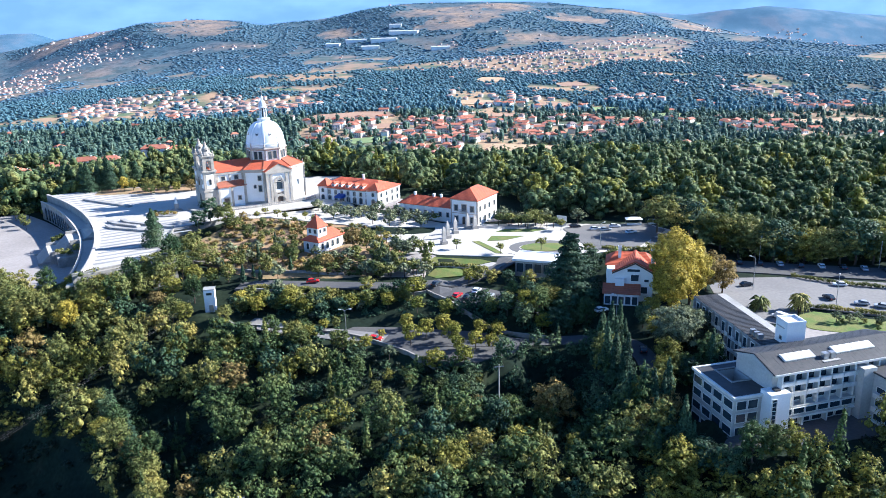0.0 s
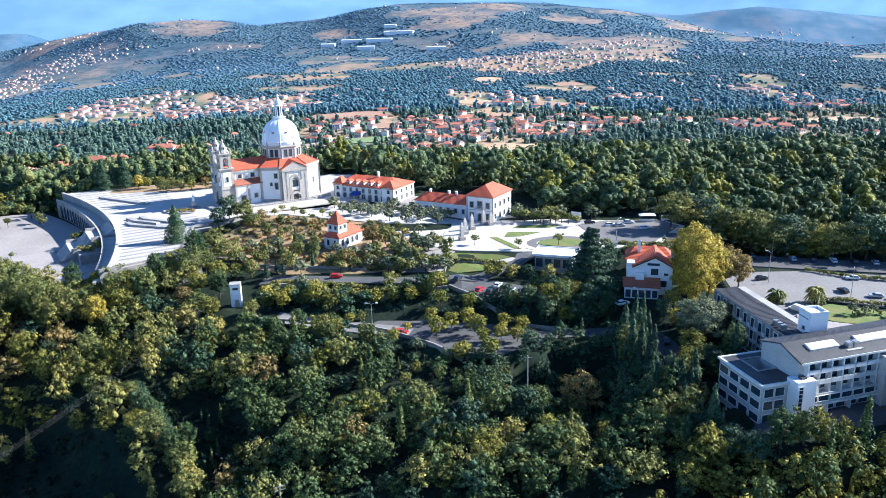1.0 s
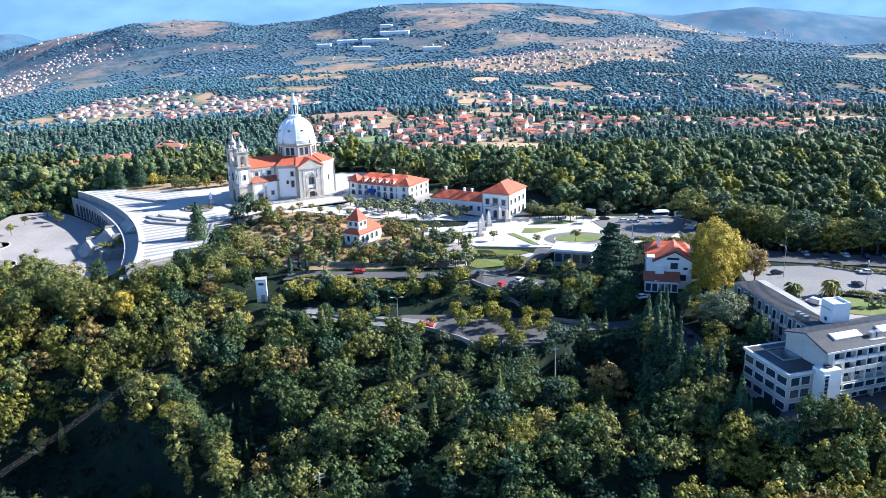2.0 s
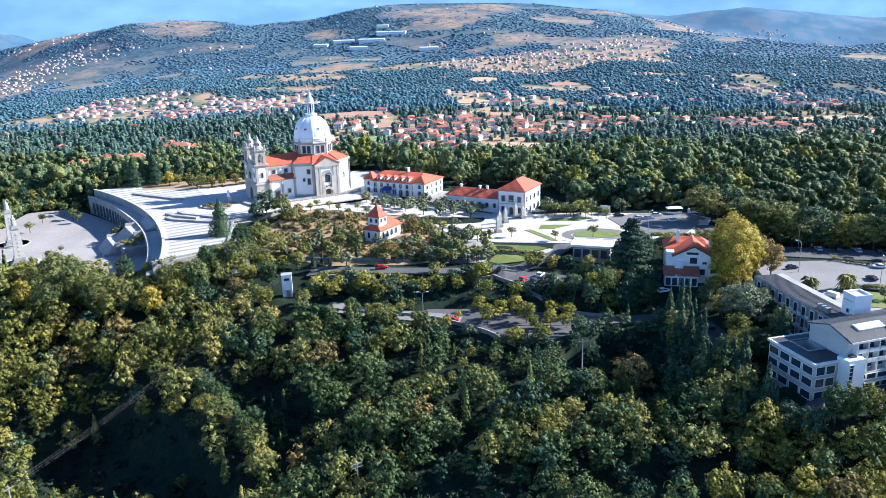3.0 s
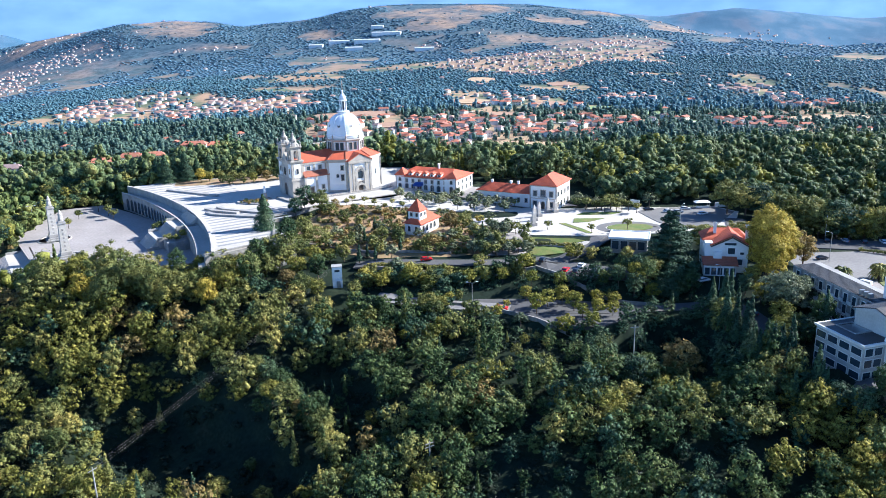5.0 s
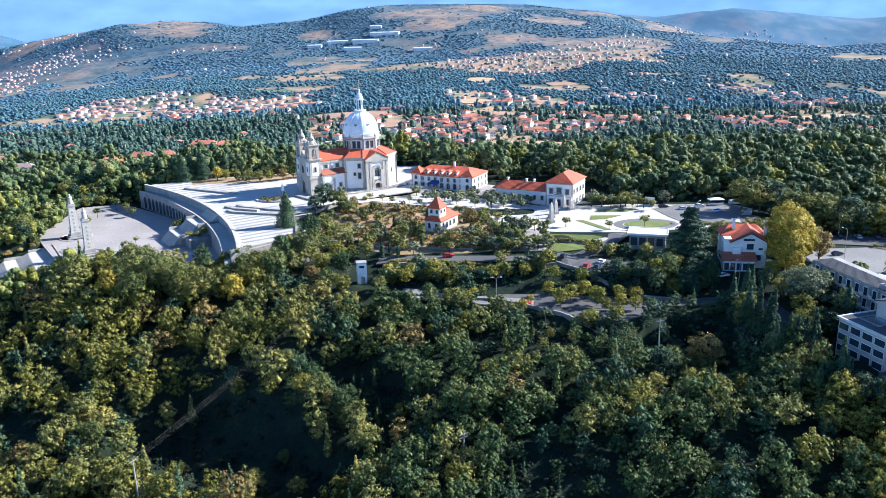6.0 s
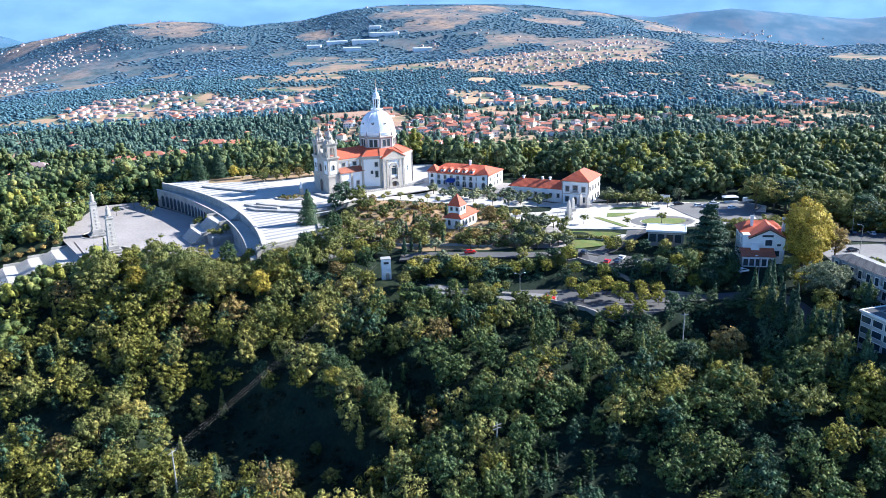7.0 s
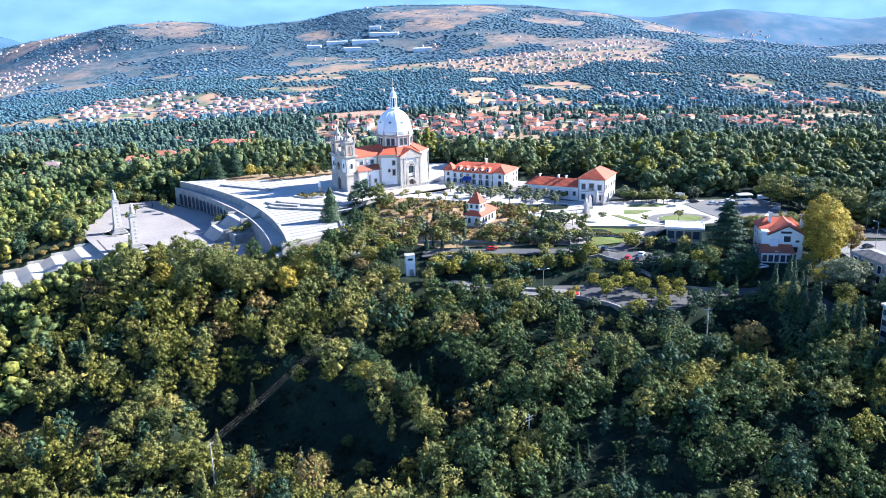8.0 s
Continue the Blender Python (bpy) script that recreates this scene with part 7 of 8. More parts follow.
for x, y, s in ((-150, 373, 0.7), (-142, 377, 0.6), (-132, 364, 0.55), (-124, 368, 0.6), (-120.6, 377, 0.7), (-108, 387, 0.7), (-114, 373, 0.5)):
    OAKS[int(-x) % 4].put(x, y, s)
for x, y, s in ((-165, 366, 0.95), (-161.5, 369.5, 0.85), (-156.5, 370, 1.0), (-169, 371, 0.9), (-172, 376, 0.85), (-152, 375, 0.8), (-160, 377, 1.1), (-147, 380, 0.9)):
    CYPRESS.put(x, y, s)
for x, y in ((-194.6, 352.5), (-186.5, 343), (-181.7, 336), (-198.2, 338), (-196, 321), (-190, 356)):
    ORB.put(x, y, rnd.uniform(1.0, 1.5), -10.2)
for u, v in ((-83, -2), (-86, -3.5), (-88.5, -1), (-83, 21), (-86, 22.5), (-88.5, 20)):   # planted boxes beside the square's stairs
    x, y = uv(u, v)
    (SHRUB, YOUNG)[int(-u) % 2].put(x, y, 1.5 if int(-u) % 2 == 0 else 0.6, -6.5)
for x, y, s, k in ((-116, 230, 1.1, 2), (-110, 233, 1.1, 0), (-104, 236, 1.15, 3), (-99, 240, 0.95, 6), (-122, 228, 1.1, 0), (-94, 247, 0.9, 2), (-107, 228, 1.2, 3), (-100, 231, 1.1, 1), (-113, 223, 1.1, 7), (-119, 234, 1.0, 3), (-128, 231, 1.15, 2), (-134, 236, 1.1, 0), (-141, 240, 1.1, 3), (-148, 247, 1.05, 2), (-155, 253, 1.0, 0), (-126, 239, 0.9, 6), (-88, 229, 0.8, 5), (-82, 225, 0.85, 2), (-77, 221, 0.8, 3), (-65, 221, 0.55, 0), (-78, 235, 0.75, 1), (-75, 246, 0.6, 3), (-70, 247, 0.6, 0)):
    OAKS[k].put(x, y, s)
def bank_free(x, y):
    """Off the roads, the small car park and the house."""
    road = 212 + (x + 30) * -0.28 if x < 0 else 203.5
    top = 239.5 - 0.09 * (x + 40) if x < -10 else 237
    return abs(y - road) > 5.2 and not (-28 < x < 24 and abs(y - 207 + 0.33 * (x + 4)) < 10) and abs(y - top) > 3.6 and not (-10 < x < 32 and abs((x - 12) * 0.53 + (y - 229) * 0.85) < 8.5) and not (x > 47 and y > 210) and not (30 < x and y > 224)


for k in range(210):                                      # thickets on the banks between the roads
    x, y = rnd.uniform(-66, 52), rnd.uniform(196, 237)
    if bank_free(x, y) and (x < -18 or k % 3 == 0):
        (HEDGE[1] if x > 30 else (HEDGE[0], HEDGE[1], YOUNG, OLIVE, HEDGE[2], HEDGE[1], HEDGE[0])[k % 7]).put(x, y, rnd.uniform(0.6, 1.15))
for k in range(60):                                       # taller trees that hide most of the lower road
    x = rnd.uniform(-66, 24)
    y = (212 + (x + 30) * -0.28 if x < 0 else 203.5) - rnd.uniform(6, 12)
    if x < -34:
        OAKS[(4, 0, 2, 1, 3)[k % 5]].put(x, y, rnd.uniform(0.5, 0.75))
for k in range(84):                                      # garden trees below and round the small pavilion
    x, y = rnd.uniform(-76, 2), rnd.uniform(242, 300)
    low = y < 262 - 0.1 * (x + 40)
    if (not low and (rnd.random() < 0.55 or (x < -46 and rnd.random() < 0.6))) or math.hypot(x + 40, y - 271) < 9.5 or (x > -9 and y < 268) or (y > 290 and x > -20) or y > 297 - 0.2 * (x + 60):
        continue
    (OLIVE, HEDGE[0], ORB, OLIVE, OLIVE, HEDGE[2], SPIRES[1])[k % 7].put(x, y, rnd.uniform(0.7, 1.15) if k % 7 < 6 else rnd.uniform(0.45, 0.7))
for k in range(22):                                       # trees that shade the dusty parking beside the garden
    x, y = rnd.uniform(-21, -3), rnd.uniform(244, 264)
    (OLIVE, OLIVE, ORB, HEDGE[2])[k % 4].put(x, y, rnd.uniform(0.9, 1.35))
for k in range(16):                                       # planting in the round bed
    a = k * 2.4
    (SHRUB, TAWNY)[k % 2].put(-113.5 + 1.3 * (1 + 0.28 * k) * math.cos(a) * 0.95, 314.5 + 0.7 * (1 + 0.28 * k) * math.sin(a), rnd.uniform(0.5, 0.8), 0.3)
for k in range(27):                                       # tall trees along the forest road
    q = k / 26
    OAKS[(0, 2, 4, 0, 3)[k % 5]].put(82 + 140 * q + rnd.uniform(-1, 1), 278.5 - 41 * q + rnd.uniform(0, 2.5), rnd.uniform(1.2, 1.65), None, 1.15)
for k in range(34):                                       # thicket on the bank round the far side of the square
    q = k / 33
    u, v = (-113 - 26 * q * 2, -88 + 48 * q * 2) if q < 0.5 else (-139.5, -40 + 17 * (q - 0.5) * 2)
    x, y = uv(u - rnd.uniform(1.5, 5), v - rnd.uniform(0, 3))
    OAKS[(0, 4, 2, 3)[k % 4]].put(x, y, rnd.uniform(0.5, 0.8))
for k in range(44):
    x, y = uv(rnd.uniform(-118, -80), rnd.uniform(-106, -87))
    OAKS[(0, 4, 2, 1, 3)[k % 5]].put(x, y, rnd.uniform(0.5, 0.85))
for k in range(22):                                       # shrubs dotted over the parking lawn
    q = rnd.random()
    (SHRUB, SHRUB, OLIVE)[k % 3].put(106 + 40 * q + rnd.uniform(-1, 1), 209.5 - 17 * q + rnd.uniform(-5, 3), rnd.uniform(0.5, 0.9), -10.85)
for x, y, s, k in ((-98, 158, 0.7, 0), (-86, 154.5, 0.5, 2), (-118, 164, 0.45, 2), (-91, 166, 0.4, 0), (-88, 186, 0.7, 4), (-84, 180, 0.75, 1), (-79, 175, 0.7, 4), (-92, 189, 0.7, 0), (-75, 168, 0.75, 6), (-86, 177, 0.85, 3), (-81, 172.5, 0.9, 0), (-77, 171, 0.8, 5), (-71.5, 165, 0.9, 0), (-69, 160, 0.8, 2), (-73, 173.5, 0.8, 1), (-149, 183, 0.9, 0), (-143, 179, 0.8, 2), (-138, 181, 0.7, 3), (-144, 173.5, 0.8, 0), (-153, 177, 0.9, 2)):   # lone trees in the dark clearing
    OAKS[k].put(x, y, s)
for x, y, s, k in ((-95, 249, 1.0, 2), (-90, 246.5, 1.05, 0), (-99, 250, 0.8, 3), (-86, 250, 0.85, 2)):   # trees before the terrace's end
    OAKS[k].put(x, y, s)
for k in range(46):                                       # bushes that cover the bank beyond the square
    x, y = uv(rnd.uniform(-114, -80), rnd.uniform(-90, -83.6))
    (HEDGE[0], HEDGE[2], HEDGE[1])[k % 3].put(x, y, rnd.uniform(0.8, 1.3))
for k in range(40):
    q = rnd.random()
    x, y = uv(-113 - 26 * q - rnd.uniform(1.0, 5.0), -84 + 50 * q - rnd.uniform(0, 2))
    (HEDGE[0], HEDGE[2], HEDGE[1])[k % 3].put(x, y, rnd.uniform(0.8, 1.3))
for k in range(46):                                       # trees close beside the long stairway
    q = rnd.random()
    x, y = uv(-139 - 60 * q, rnd.uniform(-33, -22.5))
    if k % 2:
        OAKS[(0, 2, 3, 4)[k % 4]].put(x, y, rnd.uniform(0.5, 0.8))
    else:
        HEDGE[k % 3].put(x, y, rnd.uniform(0.8, 1.2))
for k in range(12):                                       # potted shrubs along the stairway's parapet
    x, y = uv(-141 - 4.6 * k, -20.6)
    TAWNY.put(x, y, rnd.uniform(0.9, 1.2), -10.4 - 0.211 * max(0, 4.6 * k) + 0.2)


# ---- woods ----
def inside(px, py, poly):
    hit = np.zeros(px.shape, bool)
    n = len(poly)
    for i in range(n):
        (x0, y0), (x1, y1) = poly[i], poly[(i + 1) % n]
        c = ((y0 > py) != (y1 > py)) & (px < (x1 - x0) * (py - y0) / ((y1 - y0) or 1e-9) + x0)
        hit ^= c
    return hit


def scatter(rng, x0, x1, y0, y1, gap):
    """Jittered places on a lattice."""
    gx_, gy_ = np.meshgrid(np.arange(x0, x1, gap), np.arange(y0, y1, gap))
    gx_ = gx_ + (np.arange(gx_.shape[0]) % 2)[:, None] * gap / 2
    return (gx_ + rng.uniform(-0.48, 0.48, gx_.shape) * gap).ravel(), (gy_ + rng.uniform(-0.48, 0.48, gy_.shape) * gap).ravel()


def near_line(px, py, pts, d):
    hit = np.zeros(px.shape, bool)
    for (x0, y0), (x1, y1) in zip(pts, pts[1:]):
        L2 = (x1 - x0) ** 2 + (y1 - y0) ** 2
        t = np.clip(((px - x0) * (x1 - x0) + (py - y0) * (y1 - y0)) / L2, 0, 1)
        hit |= np.hypot(px - x0 - t * (x1 - x0), py - y0 - t * (y1 - y0)) < d
    return hit


CLEARING = [(-133, 184), (-112, 188), (-98, 183), (-84, 167), (-72, 151), (-82, 141), (-100, 151), (-121, 160)]
THIN = [(-100, 193), (-48, 186), (-38, 146), (-80, 146)]
CLEAR = [ESPLANADE, FORECOURT, PLAZA, GARDEN, LOT,
         [uv(rim_u(v) - 0, v) for v in range(80, -90, -6)] + [uv(-112, -84), uv(-136, -37), uv(-137, -21), uv(-215, -21), uv(-215, 24), uv(-138, 22), uv(-128, 22), uv(-112, 48), uv(-100, 60)],
         ]
CLEAR += [[(-8, 240), (2, 243), (34, 226), (33, 200), (60, 200), (62, 214), (80, 216), (90, 205), (90, 160), (112, 166), (150, 190), (165, 190), (220, 196), (220, 262), (76, 275), (60, 262), (20, 252), (-8, 252)],
         [(-74, 250), (-64, 222), (-36, 206), (-10, 199), (8, 194), (36, 198), (36, 246), (-4, 250), (-60, 252)],
         [(54, 170), (54, 144), (62, 141), (120, 150), (120, 215), (66, 206), (66, 170)],
         ]
CLEAR += [LOWER_LOT, [(-58, 345), (-40, 355), (-10, 348), (30, 330), (34, 312), (18, 296), (-30, 310)],
         [(-88, 268), (-104, 262), (-116, 236), (-100, 238), (-88, 246)], [(-330, 455), (-230, 490), (-165, 560), (-180, 585), (-260, 545), (-335, 490)],
         CLEARING, [(44, 168), (50, 166), (58, 196), (50, 206), (40, 206)], [(8, 199), (12, 181), (11, 168), (18, 164), (29, 164), (38, 172), (42, 204), (26, 200)]]


def is_clear(px, py):
    m = np.zeros(px.shape, bool)
    for poly in CLEAR:
        m |= inside(px, py, poly)
    return m


rng = np.random.default_rng(5)


def seen_sector(px, py):
    """The stretch of country that the flight looks over."""
    return (np.abs(px + 35) < 60 + 0.72 * (py + 45)) & (py > 62)


# the nearest woodland: single trees
px, py = scatter(rng, -190, 130, 64, 236, 5.4)
ok = ~is_clear(px, py) & seen_sector(px, py) & (py < 198 + np.clip(-px - 40, 0, 70) * 0.55) & (hills(px, py, 17, 31) > np.where(inside(px, py, THIN), -0.15, np.where((px > -20) & (py > 118), -0.24, -0.36))) & ~near_line(px, py, [(-118, 156), (-72, 228)], 2.6) & ~near_line(px, py, [(-200, 186), (-150, 177.5), (-127, 169), (-108, 170)], 4.0)
gap = ~ok & ~is_clear(px, py) & seen_sector(px, py) & (py < 196 + np.clip(-px - 40, 0, 70) * 0.5) & ~near_line(px, py, [(-118, 156), (-72, 228)], 2.6) & ~near_line(px, py, [(-200, 186), (-150, 177.5), (-127, 169), (-108, 170)], 4.0)
gap_x, gap_y = px[gap], py[gap]
px, py = px[ok], py[ok]
order = np.argsort(py + 0.1 * np.abs(px + 40))
NEAR_MAX = 270
for n, k in enumerate(order):
    x, y = float(px[k]), float(py[k])
    c = rng.random()
    east = x > 12 and y > 120
    # darker kinds are picked where the hillside lies in shade
    shade = x > 8 and y > 132
    if n >= NEAR_MAX:
        break
    if shade and c >= 0.42:
        OAKS[4 if c < 0.62 else 1 if c < 0.78 else 0 if c < 0.92 else 2].put(x, y, rng.uniform(0.4, 0.6) if rng.random() < 0.5 else rng.uniform(0.7, 1.05))
    elif (east and c < 0.42) or (not east and c < 0.07) or (c < 0.4 and bool(inside(px[k:k + 1], py[k:k + 1], THIN)[0])):
        SPIRES[int(c * 100) % 2].put(x, y, rng.uniform(0.8, 1.35))
    else:
        pick = rng.choice(8, p=[0.26, 0.06, 0.20, 0.26, 0.04, 0.12, 0.04, 0.02] if x < -85 else [0.10, 0.24, 0.08, 0.07, 0.28, 0.02, 0.20, 0.01] if x < -15 and y < 188 else [0.10, 0.27, 0.06, 0.05, 0.26, 0.02, 0.23, 0.01])
        OAKS[pick].put(x, y, rng.uniform(0.38, 0.58) if rng.random() < 0.55 else rng.uniform(0.7, 1.05), wide=rng.uniform(0.85, 1.15))
rest = order[NEAR_MAX:]


def joined(name, label, mat, places, kinds):
    """Many trees as one mesh. places: rows of x, y, z, size, turn, kind."""
    vs, fs, n = [], [], 0
    for x, y, z, s, a, k in places:
        v, f = kinds[int(k)]
        c, q = math.cos(a) * s, math.sin(a) * s
        w = np.empty_like(v)
        w[:, 0], w[:, 1], w[:, 2] = v[:, 0] * c - v[:, 1] * q + x, v[:, 0] * q + v[:, 1] * c + y, v[:, 2] * s + z
        vs.append(w)
        fs.append(f + n)
        n += len(v)
    if not vs:
        return None
    me = tri_mesh(name, np.concatenate(vs), np.concatenate(fs), mat)
    return tagged(new(name, me), label, "woods", kind="stuff")


def lite(seed, shape, h, r, lumps, leaves, size, foot=1.0, core=0.6, bough=(BALL_V, BALL_F)):
    v, f = crown(seed, shape, h - foot, r, lumps, leaves, size, core, 0.25, bough)
    return v + np.array([0, 0, foot]), f


LITE = [lite(k + 51, sh, h, r, lu, lv, 0.44, 1.0, 0.68, (BALL_V, BALL_F)) for k, (sh, h, r, lu, lv) in enumerate((("round", 11, 4.7, 22, 400), ("tall", 13, 4.0, 22, 400), ("open", 10, 4.7, 22, 380), ("tall", 15, 3.8, 22, 400), ("cone", 13, 2.3, 9, 300)))]


FULL = [lite(k + 51, sh, h, r, lu, lv, 0.5, 1.0, 0.84, (BOUGH_V, BOUGH_F)) for k, (sh, h, r, lu, lv) in enumerate((("round", 11, 4.7, 13, 300), ("tall", 13, 4.0, 13, 300), ("open", 10, 4.9, 13, 280), ("tall", 15, 3.8, 13, 300), ("cone", 13, 2.3, 8, 240)))]
MILD = [lite(k + 56, sh, h, r, lu, lv, 0.7, 1.0, 0.88, (KNOB_V, KNOB_F)) for k, (sh, h, r, lu, lv) in enumerate((("round", 11, 4.8, 7, 84), ("tall", 13, 4.2, 7, 84), ("open", 10, 5.2, 7, 84), ("tall", 15, 4.0, 7, 84), ("cone", 13, 2.4, 6, 90)))]


def rows_for(px, py, lo, hi, probs):
    z = H(px, py)
    n = len(px)
    return np.stack([px, py, z - 0.4, rng.uniform(lo, hi, n), rng.uniform(0, 6.28, n), rng.choice(len(probs), n, p=probs)], 1)


if len(rest):
    rr = rows_for(px[rest], py[rest], 0.42, 0.98, [0.3, 0.25, 0.2, 0.15, 0.1])
    lot = rng.random(len(rr))
    lot[(rr[:, 0] < -100) & (lot < 0.28)] = 0.7
    lot[(rr[:, 0] > -70) & (lot >= 0.71) & (lot < 0.88)] = 0.5
    rr[(lot >= 0.66) & (lot < 0.9) & (rr[:, 5] == 4), 5] = 1
    rr[(rr[:, 0] > -24) & (rr[:, 1] > 170), 3] *= 0.62
    deep = (rr[:, 0] > -70 + 12 * np.sin(rr[:, 1] * 0.3)) & (rng.random(len(rr)) < 0.75)
    joined("hillside_woods", "dense mixed green woodland on the hillside", LEAF, rr[(lot < 0.66) & ~deep], LITE)
    joined("deep_green_woods", "deep green broadleaf woods on the hillside", LEAF_DEEP, rr[(lot < 0.66) & deep], LITE)
    joined("yellowing_woods", "yellow-green trees among the hillside woods", LEAF_LIME, rr[(lot >= 0.66) & (lot < 0.82)], LITE)
    joined("rusty_woods", "rusty autumn trees among the hillside woods", LEAF_RUST, rr[(lot >= 0.82) & (lot < 0.9)], LITE)
    joined("evergreen_woods", "dark evergreens among the hillside woods", LEAF_DARK, rr[lot >= 0.9], LITE)
# low growth on the banks between the roads, and beside the long stairway
bush = [lite(91, "round", 3.2, 2.7, 3, 60, 0.6, 0.0), lite(92, "round", 2.4, 3.0, 3, 60, 0.6, 0.0)]
bx, by = scatter(rng, -66, 46, 190, 240, 2.6)
ok = np.array([bank_free(float(p), float(q)) for p, q in zip(bx, by)]) & ~inside(bx, by, LOWER_LOT) & (rng.random(len(bx)) < 0.75)
joined("bank_shrubs", "low dark green growth on the garden banks", LEAF_DARK, rows_for(bx[ok], by[ok], 0.22, 0.6, [0.5, 0.5]), bush)
su, sv = scatter(rng, -214, -138, 11, 25, 3.0)
sx, sy = uv(su, sv)
joined("stairway_shrubs", "green bushes beside the long stairway", LEAF, rows_for(sx, sy, 0.3, 0.95, [0.5, 0.5]), bush)
# dark growth in the hollow and on the bank below the manor, chosen to imitate their shade
HOLLOW = [(-8, 192), (-4, 180), (7, 172), (10, 158), (32, 156), (44, 166), (47, 200), (26, 199.5)]
hx, hy = scatter(rng, 0, 50, 154, 202, 3.7)
ok = inside(hx, hy, HOLLOW) & ~inside(hx, hy, LOWER_LOT)
joined("hollow_thicket", "dark evergreen thicket in a deep hollow", LEAF_DARK, rows_for(hx[ok], hy[ok], 0.28, 0.6, [0.3, 0.25, 0.2, 0.1, 0.15]), LITE)
hx, hy = scatter(rng, -2, 50, 205, 226, 3.4)
ok = inside(hx, hy, [(8, 213.5), (22, 208.5), (47, 207.5), (46, 216), (30, 224), (14, 221), (2, 218)])
joined("manor_bank_thicket", "dark bushes and small trees on the bank below the manor", LEAF_DARK, rows_for(hx[ok], hy[ok], 0.25, 0.48, [0.3, 0.25, 0.25, 0.1, 0.1]), LITE)
hx, hy = scatter(rng, 44, 112, 118, 152, 4.4)
ok = hy < np.where(hx < 57, 151 - 0.5 * (hx - 44), 138.5 + 0.03 * (hx - 46))
joined("hotel_front_woods", "leafy green trees below the hotel court", LEAF_LIME, rows_for(hx[ok], hy[ok], 0.5, 0.82, [0.35, 0.2, 0.25, 0.1, 0.1]), LITE)
gaps = rows_for(gap_x, gap_y, 0.28, 0.56, [0.35, 0.2, 0.25, 0.1, 0.1])
joined("gap_thicket", "low dark evergreen growth between the hillside trees", LEAF_DARK, gaps[::2], LITE)
joined("gap_saplings", "young deep green trees between the hillside trees", LEAF_DEEP, gaps[1::2], LITE)
# undergrowth of the near woods, its shade put into the leaf colour
ux, uy = scatter(rng, -200, 130, 64, 240, 4.8)
thick = is_clear(ux, uy) & ~inside(ux, uy, CLEARING)
ok = ~thick & seen_sector(ux, uy) & (uy < 200 + np.clip(-ux - 40, 0, 70) * 0.5)
joined("undergrowth", "low bushes under the hillside trees, coloured as dark as shade", LEAF_SHADE, rows_for(ux[ok], uy[ok], 0.3, 0.85, [0.5, 0.5]), bush)
# woods round and behind the sanctuary
px, py = scatter(rng, -420, 420, 150, 560, 6.4)
ok = ~is_clear(px, py) & seen_sector(px, py) & ((py > 322) | ((px > 36) & (py > 305 + 0.0 * px)) | (px < -112) | ((px > 92) & (py > 240)))
ok &= ~((px < -112) & (py < 238) & (px > -190))
px, py = px[ok], py[ok]
west = px < -118
rw = rows_for(px[west], py[west], 0.5, 0.9, [0.3, 0.25, 0.25, 0.15, 0.05])
lot = rng.random(len(rw))
close = rw[:, 1] < 330
joined("western_woods", "mixed green woodland west of the square", WOODS_OAK, rw[(lot < 0.78) & close], FULL)
behind = (rw[:, 1] > 372) & (rw[:, 0] > -330)
rw[behind, 3] *= rng.uniform(1.0, 1.45, int(behind.sum()))
joined("tall_dark_woods", "tall dark green woods behind the square", WOODS, rw[behind], MILD)
joined("outer_western_woods", "mixed green woodland beyond the square", WOODS_OAK, rw[(lot < 0.87) & ~close & ~behind], MILD)
joined("western_autumn_woods", "yellow-green trees west of the square", WOODS_LIME, rw[((lot >= 0.87) | ((lot >= 0.78) & close)) & ~behind], MILD)
qx, qy = scatter(rng, -118, 420, 240, 560, 6.6)
ok = ~is_clear(qx, qy) & seen_sector(qx, qy) & ((qy > 322) | ((qx > 36) & (qy > 305)) | ((qx > 92) & (qy > 240)))
re_ = rows_for(qx[ok], qy[ok], 0.45, 1.15, [0.32, 0.18, 0.22, 0.18, 0.10])
mixed_lime = (rng.random(len(re_)) < 0.17) & (hills(re_[:, 0], re_[:, 1], 45, 37) > -0.22)
joined("sunlit_woods", "yellow-green trees standing among dark woods", WOODS_LIME, re_[mixed_lime & (re_[:, 1] < 420)], FULL)
dark = re_[~(mixed_lime & (re_[:, 1] < 420))]
joined("back_woods", "tall dark woods behind the sanctuary", WOODS, dark[dark[:, 1] < 370], FULL)
joined("outer_back_woods", "dark woods falling away behind the sanctuary", WOODS, dark[dark[:, 1] >= 370], MILD)

